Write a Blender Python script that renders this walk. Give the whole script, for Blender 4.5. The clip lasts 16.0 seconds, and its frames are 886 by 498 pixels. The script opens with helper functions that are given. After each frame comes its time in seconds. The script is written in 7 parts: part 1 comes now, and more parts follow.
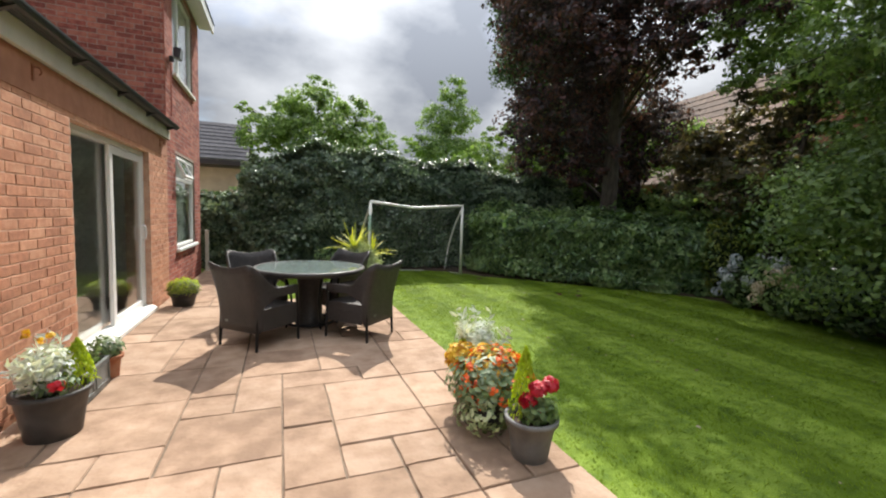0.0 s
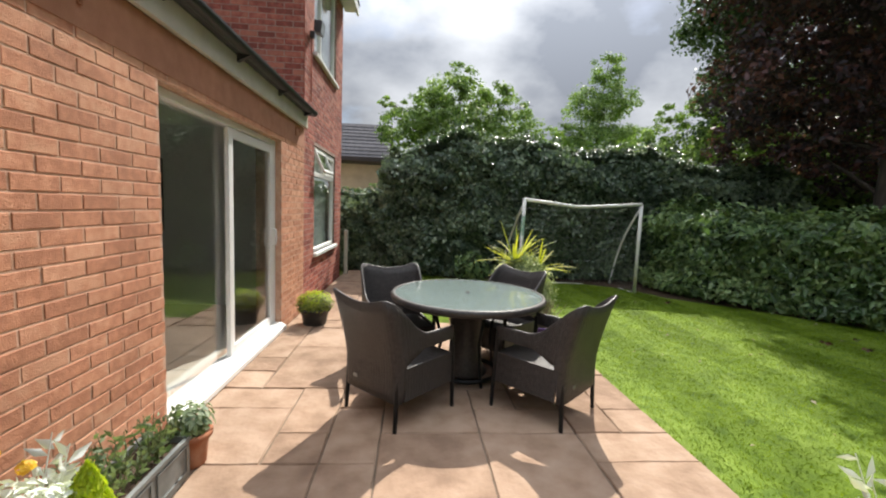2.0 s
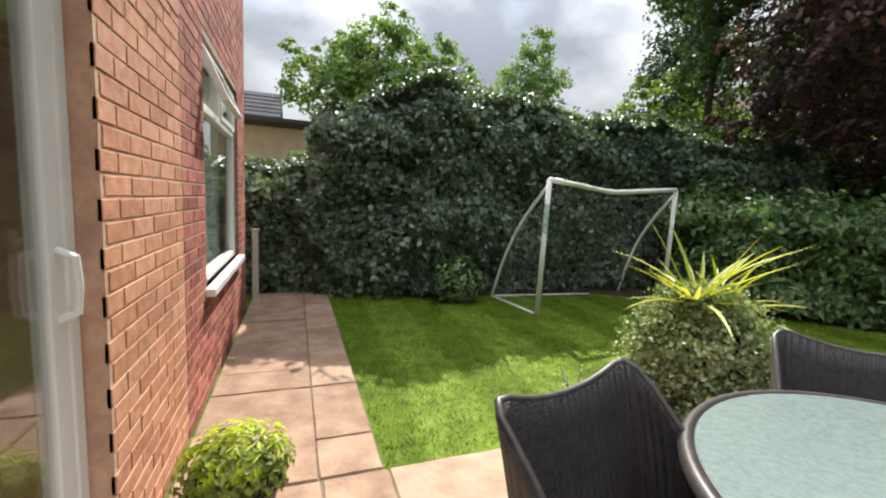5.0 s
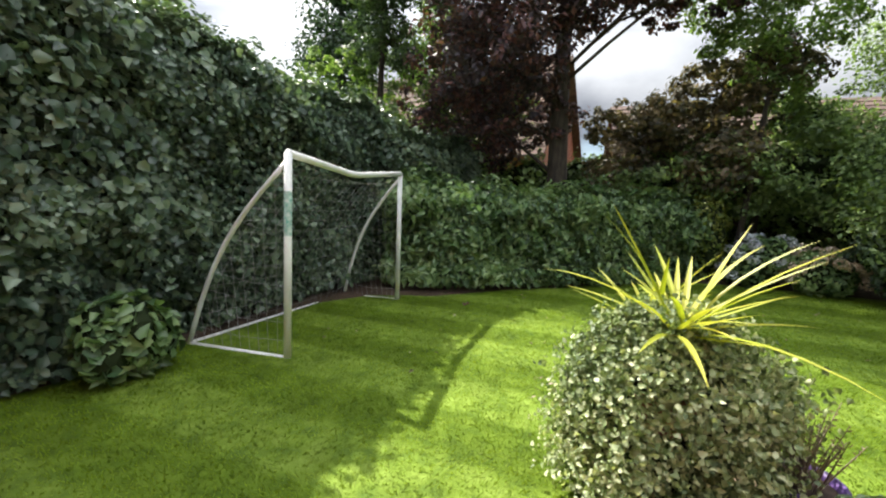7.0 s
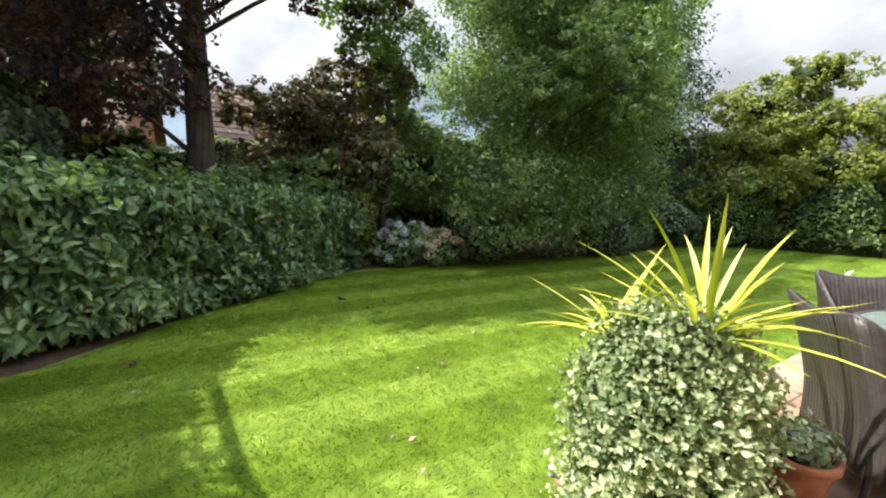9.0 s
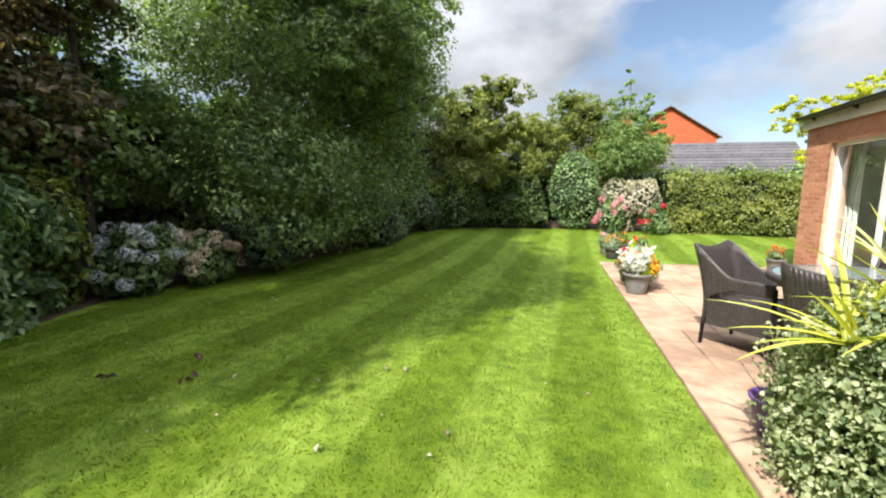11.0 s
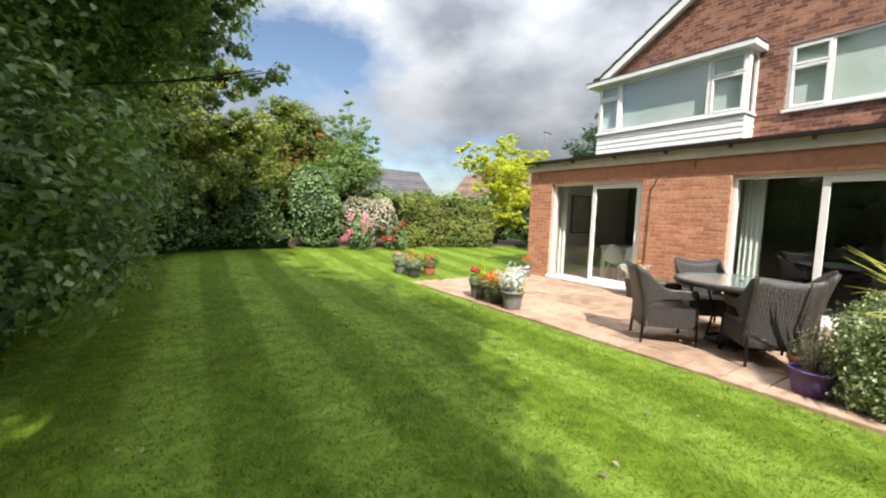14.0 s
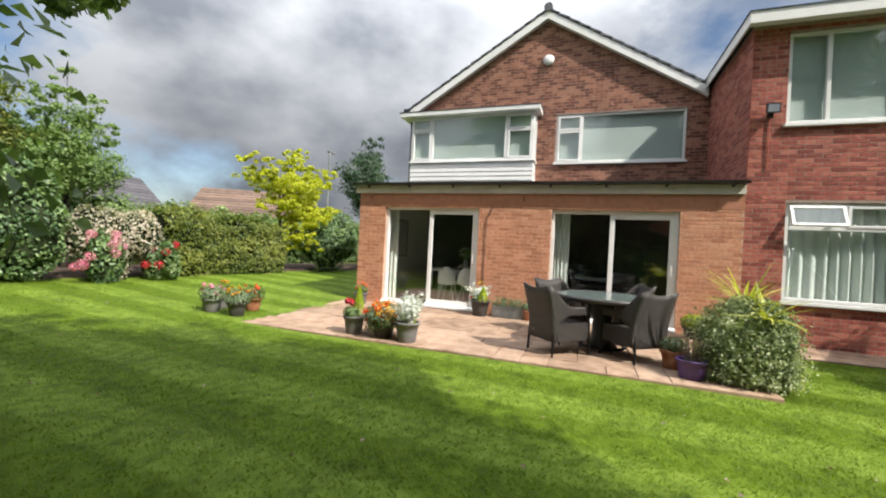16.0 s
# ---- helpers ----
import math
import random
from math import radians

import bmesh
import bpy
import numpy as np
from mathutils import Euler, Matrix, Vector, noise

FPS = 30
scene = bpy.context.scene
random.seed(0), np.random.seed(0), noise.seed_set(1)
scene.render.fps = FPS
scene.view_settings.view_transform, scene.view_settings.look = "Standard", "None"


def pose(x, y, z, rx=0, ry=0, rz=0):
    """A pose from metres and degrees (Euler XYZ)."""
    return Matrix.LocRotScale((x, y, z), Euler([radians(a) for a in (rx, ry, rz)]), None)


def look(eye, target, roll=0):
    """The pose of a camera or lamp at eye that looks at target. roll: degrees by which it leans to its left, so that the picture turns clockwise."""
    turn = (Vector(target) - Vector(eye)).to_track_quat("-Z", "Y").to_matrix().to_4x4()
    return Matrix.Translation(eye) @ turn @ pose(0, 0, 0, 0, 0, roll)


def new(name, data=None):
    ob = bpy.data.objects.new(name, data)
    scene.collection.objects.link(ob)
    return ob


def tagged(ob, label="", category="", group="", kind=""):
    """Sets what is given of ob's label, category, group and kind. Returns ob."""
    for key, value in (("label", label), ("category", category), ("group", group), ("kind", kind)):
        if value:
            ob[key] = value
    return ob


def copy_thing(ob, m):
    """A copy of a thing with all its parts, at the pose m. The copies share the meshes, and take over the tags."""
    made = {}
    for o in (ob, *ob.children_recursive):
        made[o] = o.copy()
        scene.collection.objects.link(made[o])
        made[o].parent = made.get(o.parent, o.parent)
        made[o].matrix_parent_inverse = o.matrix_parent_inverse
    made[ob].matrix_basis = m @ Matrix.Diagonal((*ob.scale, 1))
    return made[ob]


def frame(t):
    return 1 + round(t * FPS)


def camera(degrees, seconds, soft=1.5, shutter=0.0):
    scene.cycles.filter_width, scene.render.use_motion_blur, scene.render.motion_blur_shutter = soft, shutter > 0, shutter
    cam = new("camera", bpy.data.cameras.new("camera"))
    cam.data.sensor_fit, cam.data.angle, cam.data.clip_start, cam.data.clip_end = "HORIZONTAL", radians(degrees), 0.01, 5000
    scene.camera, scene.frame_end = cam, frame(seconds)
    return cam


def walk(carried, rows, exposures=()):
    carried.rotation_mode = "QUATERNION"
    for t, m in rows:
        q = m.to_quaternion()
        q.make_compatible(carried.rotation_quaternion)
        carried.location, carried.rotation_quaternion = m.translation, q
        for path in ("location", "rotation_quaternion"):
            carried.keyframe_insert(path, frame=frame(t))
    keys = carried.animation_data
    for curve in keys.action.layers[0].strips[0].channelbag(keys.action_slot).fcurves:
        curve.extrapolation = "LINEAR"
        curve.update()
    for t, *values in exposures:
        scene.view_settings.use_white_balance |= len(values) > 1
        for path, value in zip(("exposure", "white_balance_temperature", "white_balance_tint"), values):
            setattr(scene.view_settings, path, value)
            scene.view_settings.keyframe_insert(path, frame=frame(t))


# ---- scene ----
cam = camera(94.8, 16.0, soft=2.1)
PATH = [
    (0, (1.645, -7.577, 1.446), (2.386, -5.727, 1.281), 1.96),
    (0.5, (1.796, -7.224, 1.448), (2.261, -5.286, 1.276), 2.12),
    (1, (1.794, -6.751, 1.473), (2.080, -4.779, 1.293), 2.20),
    (1.5, (1.704, -6.241, 1.484), (1.895, -4.259, 1.294), 2.33),
    (2, (1.500, -5.712, 1.478), (1.649, -3.727, 1.278), 2.34),
    (2.5, (1.287, -5.156, 1.454), (1.422, -3.172, 1.244), 2.32),
    (3, (1.025, -4.634, 1.405), (1.179, -2.650, 1.198), 2.20),
    (5.5, (0.540, -1.913, 1.357), (1.502, -0.178, 1.107), 2.41),
    (6, (0.628, -1.376, 1.349), (1.918, 0.132, 1.101), 1.75),
    (6.5, (0.726, -0.881, 1.344), (2.328, 0.292, 1.105), 1.64),
    (7, (0.882, -0.468, 1.347), (2.723, 0.279, 1.111), 1.58),
    (7.5, (1.068, -0.051, 1.370), (3.036, 0.216, 1.135), 1.61),
    (8, (1.307, 0.331, 1.360), (3.281, 0.111, 1.129), 1.43),
    (8.5, (1.662, 0.674, 1.330), (3.527, -0.013, 1.104), 1.22),
    (9, (2.048, 0.921, 1.319), (3.714, -0.162, 1.089), 1.15),
    (9.5, (2.501, 1.087, 1.310), (3.904, -0.319, 1.074), 1.07),
    (10, (3.046, 1.227, 1.295), (4.151, -0.423, 1.055), 0.82),
    (12.5, (6.095, 0.960, 1.337), (5.755, -0.993, 1.071), 0.76),
    (13, (6.653, 0.633, 1.347), (6.034, -1.253, 1.097), 1.22),
    (13.5, (7.085, 0.167, 1.364), (6.203, -1.615, 1.151), 1.63),
    (14, (7.382, -0.328, 1.372), (6.261, -1.975, 1.203), 2.09),
    (14.5, (7.721, -0.835, 1.384), (6.358, -2.294, 1.270), 2.42),
    (15, (7.952, -1.324, 1.369), (6.382, -2.561, 1.302), 2.59),
    (15.5, (8.110, -1.862, 1.332), (6.364, -2.837, 1.303), 2.72),
    (16, (8.186, -2.422, 1.304), (6.304, -3.101, 1.297), 2.94),
]
EXPOSURE = [(0, 0.6), (3, 0.62), (5.5, 0.9), (7, 1.2), (9, 1.28), (10, 1.08), (12.5, 1.0), (14, 0.86), (16, 0.58)]
walk(cam, [(t, look(eye, target, roll)) for t, eye, target, roll in PATH], EXPOSURE)

# world, sun and exposure
SUN_WAY = Vector((0.34, 0.90, 1.01)).normalized()
world = bpy.data.worlds.new("world")
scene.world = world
world.use_nodes = True
wn, wl = world.node_tree.nodes, world.node_tree.links
wn.clear()
w_out = wn.new("ShaderNodeOutputWorld")
w_sky = wn.new("ShaderNodeTexSky")
w_sky.sky_type, w_sky.sun_disc = "NISHITA", False
w_sky.sun_elevation = math.asin(SUN_WAY.z)
w_sky.sun_rotation = math.atan2(SUN_WAY.x, SUN_WAY.y)
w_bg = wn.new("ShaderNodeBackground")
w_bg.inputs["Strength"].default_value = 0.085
wl.new(w_sky.outputs[0], w_bg.inputs["Color"])
w_co = wn.new("ShaderNodeTexCoord")
w_map = wn.new("ShaderNodeMapping")
w_map.inputs["Scale"].default_value = (1.0, 1.0, 1.7)
w_map.inputs["Location"].default_value = (3.1, 0.7, 0.0)
wl.new(w_co.outputs["Generated"], w_map.inputs["Vector"])
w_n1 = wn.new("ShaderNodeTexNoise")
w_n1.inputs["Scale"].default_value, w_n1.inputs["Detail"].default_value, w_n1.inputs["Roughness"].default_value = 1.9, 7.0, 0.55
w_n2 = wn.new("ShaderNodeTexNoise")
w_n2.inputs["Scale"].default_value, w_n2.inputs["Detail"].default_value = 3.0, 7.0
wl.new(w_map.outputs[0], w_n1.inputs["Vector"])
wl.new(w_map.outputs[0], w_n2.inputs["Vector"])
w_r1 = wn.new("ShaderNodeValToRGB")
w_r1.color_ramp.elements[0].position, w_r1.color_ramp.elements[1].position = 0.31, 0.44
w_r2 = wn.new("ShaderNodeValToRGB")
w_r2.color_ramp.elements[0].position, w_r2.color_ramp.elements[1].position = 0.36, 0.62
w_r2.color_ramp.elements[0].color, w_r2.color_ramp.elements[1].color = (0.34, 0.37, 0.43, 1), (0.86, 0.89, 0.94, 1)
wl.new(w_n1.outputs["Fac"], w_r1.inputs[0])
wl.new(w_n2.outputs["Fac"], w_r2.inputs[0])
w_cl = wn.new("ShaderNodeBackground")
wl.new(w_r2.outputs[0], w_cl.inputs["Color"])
# the cloud deck is brighter overhead than near the horizon, as added fill for shade
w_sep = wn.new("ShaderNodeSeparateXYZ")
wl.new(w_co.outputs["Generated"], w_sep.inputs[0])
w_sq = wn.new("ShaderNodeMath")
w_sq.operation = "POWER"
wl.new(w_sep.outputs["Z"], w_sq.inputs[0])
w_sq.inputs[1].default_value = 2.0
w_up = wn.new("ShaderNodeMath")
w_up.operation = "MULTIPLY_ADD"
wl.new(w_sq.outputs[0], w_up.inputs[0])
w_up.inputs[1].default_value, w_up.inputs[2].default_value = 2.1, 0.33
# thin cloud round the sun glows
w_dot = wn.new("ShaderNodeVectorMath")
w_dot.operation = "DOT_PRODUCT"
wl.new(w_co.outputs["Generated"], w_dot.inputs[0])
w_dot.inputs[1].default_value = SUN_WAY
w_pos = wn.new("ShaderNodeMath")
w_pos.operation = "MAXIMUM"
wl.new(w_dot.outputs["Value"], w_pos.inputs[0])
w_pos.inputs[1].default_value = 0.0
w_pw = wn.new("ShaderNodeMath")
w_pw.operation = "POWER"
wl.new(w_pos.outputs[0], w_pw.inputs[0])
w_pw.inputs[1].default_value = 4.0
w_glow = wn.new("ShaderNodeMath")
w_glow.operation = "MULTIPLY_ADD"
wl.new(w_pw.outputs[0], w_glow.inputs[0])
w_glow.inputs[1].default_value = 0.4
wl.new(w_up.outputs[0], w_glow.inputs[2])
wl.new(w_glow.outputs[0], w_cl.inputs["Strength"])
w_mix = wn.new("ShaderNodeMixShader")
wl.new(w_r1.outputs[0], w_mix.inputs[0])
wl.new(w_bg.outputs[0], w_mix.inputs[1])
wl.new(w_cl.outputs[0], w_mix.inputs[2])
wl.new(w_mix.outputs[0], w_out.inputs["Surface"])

sun = new("sun", bpy.data.lights.new("sun", "SUN"))
sun.data.energy, sun.data.angle, sun.data.color = 5.0, radians(0.6), (1.0, 0.94, 0.84)
sun.matrix_world = look(SUN_WAY * 60, (0, 0, 0))

# ---- materials ----


def mat(name, stops, scale=6.0, rough=0.8, bump=0.0, bump_scale=60.0, metal=0.0, rand=0.0, island=0.0, coat=0.0, stain=0.25, sheen=0.0, trans=0.0, stretch=(1, 1, 1), spec=0.5):
    """A node material: stops of colour along a noise, with fine relief, larger stains and a shift of tone from piece to piece."""
    m = bpy.data.materials.new(name)
    m.use_nodes = True
    n, l = m.node_tree.nodes, m.node_tree.links
    b = n["Principled BSDF"]
    mp = n.new("ShaderNodeMapping")
    mp.inputs["Scale"].default_value = stretch
    geo = n.new("ShaderNodeNewGeometry")
    l.new(geo.outputs["Position"], mp.inputs["Vector"])
    t1 = n.new("ShaderNodeTexNoise")
    t1.inputs["Scale"].default_value, t1.inputs["Detail"].default_value = scale, 6.0
    l.new(mp.outputs[0], t1.inputs["Vector"])
    ramp = n.new("ShaderNodeValToRGB")
    el = ramp.color_ramp.elements
    while len(el) < len(stops):
        el.new(0.5)
    for i, c in enumerate(stops):
        el[i].position = 0.3 + 0.4 * i / max(1, len(stops) - 1)
        el[i].color = (*c, 1)
    fac = t1.outputs["Fac"]
    if rand or island:
        ad = n.new("ShaderNodeMath")
        ad.operation = "MULTIPLY_ADD"
        if island:
            l.new(geo.outputs["Random Per Island"], ad.inputs[0])
            ad.inputs[1].default_value = island
        else:
            oi = n.new("ShaderNodeObjectInfo")
            l.new(oi.outputs["Random"], ad.inputs[0])
            ad.inputs[1].default_value = rand
        sub = n.new("ShaderNodeMath")
        sub.operation = "SUBTRACT"
        l.new(t1.outputs["Fac"], sub.inputs[0])
        sub.inputs[1].default_value = (rand or island) / 2
        l.new(sub.outputs[0], ad.inputs[2])
        fac = ad.outputs[0]
    l.new(fac, ramp.inputs[0])
    col = ramp.outputs[0]
    if stain:
        t2 = n.new("ShaderNodeTexNoise")
        t2.inputs["Scale"].default_value, t2.inputs["Detail"].default_value = scale * 0.17, 4.0
        l.new(geo.outputs["Position"], t2.inputs["Vector"])
        r2 = n.new("ShaderNodeMapRange")
        r2.inputs["From Min"].default_value, r2.inputs["From Max"].default_value = 0.3, 0.7
        r2.inputs["To Min"].default_value, r2.inputs["To Max"].default_value = 1 - stain, 1 + stain * 0.4
        l.new(t2.outputs["Fac"], r2.inputs["Value"])
        mx = n.new("ShaderNodeVectorMath")
        mx.operation = "SCALE"
        l.new(col, mx.inputs[0])
        l.new(r2.outputs[0], mx.inputs["Scale"])
        col = mx.outputs[0]
    l.new(col, b.inputs["Base Color"])
    b.inputs["Roughness"].default_value, b.inputs["Metallic"].default_value = rough, metal
    b.inputs["Coat Weight"].default_value = coat
    b.inputs["Specular IOR Level"].default_value = spec
    if bump:
        t3 = n.new("ShaderNodeTexNoise")
        t3.inputs["Scale"].default_value, t3.inputs["Detail"].default_value = bump_scale, 5.0
        l.new(geo.outputs["Position"], t3.inputs["Vector"])
        bp = n.new("ShaderNodeBump")
        bp.inputs["Strength"].default_value, bp.inputs["Distance"].default_value = bump, 0.01
        l.new(t3.outputs["Fac"], bp.inputs["Height"])
        l.new(bp.outputs[0], b.inputs["Normal"])
    if trans:
        tr = n.new("ShaderNodeBsdfTranslucent")
        gl = n.new("ShaderNodeVectorMath")
        gl.operation = "MULTIPLY"
        gl.inputs[1].default_value = (1.25, 1.35, 0.6)
        l.new(col, gl.inputs[0])
        l.new(gl.outputs[0], tr.inputs["Color"])
        ms = n.new("ShaderNodeMixShader")
        ms.inputs[0].default_value = trans
        l.new(b.outputs[0], ms.inputs[1])
        l.new(tr.outputs[0], ms.inputs[2])
        l.new(ms.outputs[0], n["Material Output"].inputs["Surface"])
    return m


def leaf_mat(name, dark, mid, light, trans=0.35, rough=0.5):
    return mat(name, (dark, mid, light), scale=1.3, rough=rough, island=0.45, stain=0.0, trans=trans, spec=0.5)


def glass_mat(name, tint=(1, 1, 1)):
    m = bpy.data.materials.new(name)
    m.use_nodes = True
    n, l = m.node_tree.nodes, m.node_tree.links
    n.remove(n["Principled BSDF"])
    g, t, mx = n.new("ShaderNodeBsdfGlossy"), n.new("ShaderNodeBsdfTransparent"), n.new("ShaderNodeMixShader")
    lw, pw, fr = n.new("ShaderNodeLayerWeight"), n.new("ShaderNodeMath"), n.new("ShaderNodeMath")
    g.inputs["Roughness"].default_value = 0.0
    t.inputs["Color"].default_value = (*tint, 1)
    lw.inputs["Blend"].default_value = 0.5
    pw.operation, pw.inputs[1].default_value = "POWER", 4.0
    fr.operation, fr.inputs[1].default_value, fr.inputs[2].default_value = "MULTIPLY_ADD", 0.87, 0.12
    l.new(lw.outputs["Facing"], pw.inputs[0])
    l.new(pw.outputs[0], fr.inputs[0])
    l.new(fr.outputs[0], mx.inputs[0])
    l.new(t.outputs[0], mx.inputs[1])
    l.new(g.outputs[0], mx.inputs[2])
    l.new(mx.outputs[0], n["Material Output"].inputs["Surface"])
    return m


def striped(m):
    """Adds mowing stripes along the garden to a grass material: sheen painted as colour, paler rolled one way, darker
    the other.
    """
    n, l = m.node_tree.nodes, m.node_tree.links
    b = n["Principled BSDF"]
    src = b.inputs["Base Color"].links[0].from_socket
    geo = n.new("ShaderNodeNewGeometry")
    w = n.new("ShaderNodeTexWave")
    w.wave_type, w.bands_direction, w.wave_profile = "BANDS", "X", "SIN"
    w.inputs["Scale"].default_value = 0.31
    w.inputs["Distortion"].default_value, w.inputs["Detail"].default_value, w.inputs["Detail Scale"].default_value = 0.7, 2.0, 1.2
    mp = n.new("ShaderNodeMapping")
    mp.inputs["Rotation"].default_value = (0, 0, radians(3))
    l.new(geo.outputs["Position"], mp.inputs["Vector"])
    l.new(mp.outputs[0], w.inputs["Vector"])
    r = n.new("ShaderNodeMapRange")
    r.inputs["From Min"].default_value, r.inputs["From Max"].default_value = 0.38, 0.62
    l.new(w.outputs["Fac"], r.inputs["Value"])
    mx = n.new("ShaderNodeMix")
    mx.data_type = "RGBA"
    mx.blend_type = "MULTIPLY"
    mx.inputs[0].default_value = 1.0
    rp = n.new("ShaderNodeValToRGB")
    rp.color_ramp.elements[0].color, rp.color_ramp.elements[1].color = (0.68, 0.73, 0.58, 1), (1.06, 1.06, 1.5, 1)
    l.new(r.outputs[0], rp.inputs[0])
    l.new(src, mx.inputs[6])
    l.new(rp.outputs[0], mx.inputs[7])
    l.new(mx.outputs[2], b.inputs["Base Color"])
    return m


def grass_mat():
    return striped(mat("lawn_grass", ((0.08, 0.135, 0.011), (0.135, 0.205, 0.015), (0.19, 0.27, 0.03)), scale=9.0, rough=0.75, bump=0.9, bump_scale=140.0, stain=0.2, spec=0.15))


def weave_mat():
    m = mat("rattan", ((0.03, 0.025, 0.024), (0.062, 0.053, 0.05)), scale=40, rough=0.44, island=0.0, stain=0.15)
    n, l = m.node_tree.nodes, m.node_tree.links
    b = n["Principled BSDF"]
    co = n.new("ShaderNodeTexCoord")
    ck = n.new("ShaderNodeTexBrick")
    ck.inputs["Scale"].default_value = 1.0
    ck.inputs["Brick Width"].default_value, ck.inputs["Row Height"].default_value, ck.inputs["Mortar Size"].default_value = 0.022, 0.0085, 0.0016
    ck.inputs["Mortar Smooth"].default_value = 1.0
    ck.inputs["Color1"].default_value = ck.inputs["Color2"].default_value = (1, 1, 1, 1)
    ck.inputs["Mortar"].default_value = (0, 0, 0, 1)
    l.new(co.outputs["UV"], ck.inputs["Vector"])
    bp = n.new("ShaderNodeBump")
    bp.inputs["Strength"].default_value, bp.inputs["Distance"].default_value = 1.0, 0.004
    sp, rib, ad = n.new("ShaderNodeSeparateXYZ"), n.new("ShaderNodeMath"), n.new("ShaderNodeMath")
    l.new(co.outputs["UV"], sp.inputs[0])
    sc = n.new("ShaderNodeMath")
    sc.operation, sc.inputs[1].default_value = "MULTIPLY", 2 * math.pi / 0.026
    l.new(sp.outputs["X"], sc.inputs[0])
    rib.operation, ad.operation = "SINE", "MULTIPLY_ADD"
    l.new(sc.outputs[0], rib.inputs[0])
    l.new(rib.outputs[0], ad.inputs[0])
    ad.inputs[1].default_value = 0.3
    l.new(ck.outputs["Color"], ad.inputs[2])
    l.new(ad.outputs[0], bp.inputs["Height"])
    l.new(bp.outputs[0], b.inputs["Normal"])
    return m


M_BRICK_EXT = mat("brick_pink", ((0.40, 0.17, 0.095), (0.52, 0.235, 0.135), (0.60, 0.31, 0.19)), scale=18, rough=0.9, bump=0.5, bump_scale=170, rand=0.35, stain=0.18)
M_BRICK_EXT_S = mat("brick_pink_joined", ((0.40, 0.17, 0.095), (0.52, 0.235, 0.135), (0.60, 0.31, 0.19)), scale=18, rough=0.9, bump=0.5, bump_scale=170, island=0.35, stain=0.18)
M_BRICK_RED = mat("brick_red", ((0.23, 0.055, 0.04), (0.37, 0.10, 0.07), (0.46, 0.16, 0.11)), scale=14, rough=0.9, bump=0.5, bump_scale=150, island=0.5, stain=0.25)
M_BRICK_BRN = mat("brick_brown", ((0.15, 0.06, 0.04), (0.27, 0.11, 0.068), (0.38, 0.18, 0.115)), scale=14, rough=0.9, bump=0.5, bump_scale=150, island=0.6, stain=0.25)
M_MORTAR_EXT = mat("mortar_pink", ((0.50, 0.29, 0.20), (0.60, 0.40, 0.29)), scale=30, rough=0.95, bump=0.4, bump_scale=200)
M_MORTAR = mat("mortar_grey", ((0.32, 0.22, 0.18), (0.42, 0.32, 0.27)), scale=30, rough=0.95, bump=0.4, bump_scale=200)
M_SLAB = mat("sandstone_slab", ((0.25, 0.165, 0.115), (0.345, 0.235, 0.165), (0.42, 0.30, 0.22)), scale=5, rough=0.92, bump=0.8, bump_scale=24, rand=0.3, stain=0.22, spec=0.2)
M_JOINT = mat("paving_joint", ((0.12, 0.085, 0.06), (0.24, 0.18, 0.13)), scale=14, rough=0.95, bump=0.5)
M_BAND = mat("terracotta_render", ((0.36, 0.155, 0.09), (0.44, 0.205, 0.125)), scale=9, rough=0.9, bump=0.25, bump_scale=120, stain=0.15)
# the gloom deep inside the rooms, put into a wall colour
M_ROOMGLOOM = mat("room_wall_gloom", ((0.045, 0.042, 0.042), (0.075, 0.07, 0.068)), scale=3, rough=0.9, stain=0.1)
M_WHITE = mat("white_upvc", ((0.74, 0.74, 0.72), (0.82, 0.82, 0.81)), scale=3, rough=0.35, stain=0.06)
M_CREAM = mat("cream_paint", ((0.50, 0.47, 0.40), (0.62, 0.58, 0.50)), scale=5, rough=0.6, stain=0.15)
M_GUTTER = mat("dark_gutter", ((0.02, 0.02, 0.024), (0.035, 0.035, 0.04)), scale=12, rough=0.4)
M_TILE = mat("grey_roof_tile", ((0.07, 0.075, 0.085), (0.13, 0.135, 0.15)), scale=12, rough=0.8, island=0.4, bump=0.4)
M_FELT = mat("roof_felt", ((0.05, 0.05, 0.055), (0.09, 0.09, 0.095)), scale=10, rough=0.95, bump=0.4)
M_GLASS = glass_mat("window_glass", (0.92, 0.95, 0.94))
M_BLIND = mat("grey_blind", ((0.64, 0.72, 0.70), (0.72, 0.78, 0.76)), scale=4, rough=0.8, stain=0.05)
M_CURTAIN = mat("pale_curtain", ((0.72, 0.78, 0.74), (0.82, 0.85, 0.82)), scale=3, rough=0.9, stain=0.06)
M_GRASS = grass_mat()
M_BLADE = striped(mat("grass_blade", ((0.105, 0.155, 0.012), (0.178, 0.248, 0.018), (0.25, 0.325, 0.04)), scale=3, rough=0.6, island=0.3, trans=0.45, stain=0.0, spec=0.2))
M_SOIL = mat("border_soil", ((0.035, 0.022, 0.014), (0.09, 0.055, 0.035)), scale=18, rough=0.95, bump=0.8, bump_scale=30)
M_BARK = mat("bark", ((0.025, 0.02, 0.016), (0.08, 0.065, 0.05)), scale=16, rough=0.95, bump=0.9, bump_scale=25, stretch=(1, 1, 0.3))
# near-black filling of leafy masses: the shade in leaf gaps put into colour
M_CORE = mat("foliage_gap_shade", ((0.02, 0.028, 0.014), (0.04, 0.055, 0.026)), scale=8, rough=1.0, stain=0.2, spec=0.0)
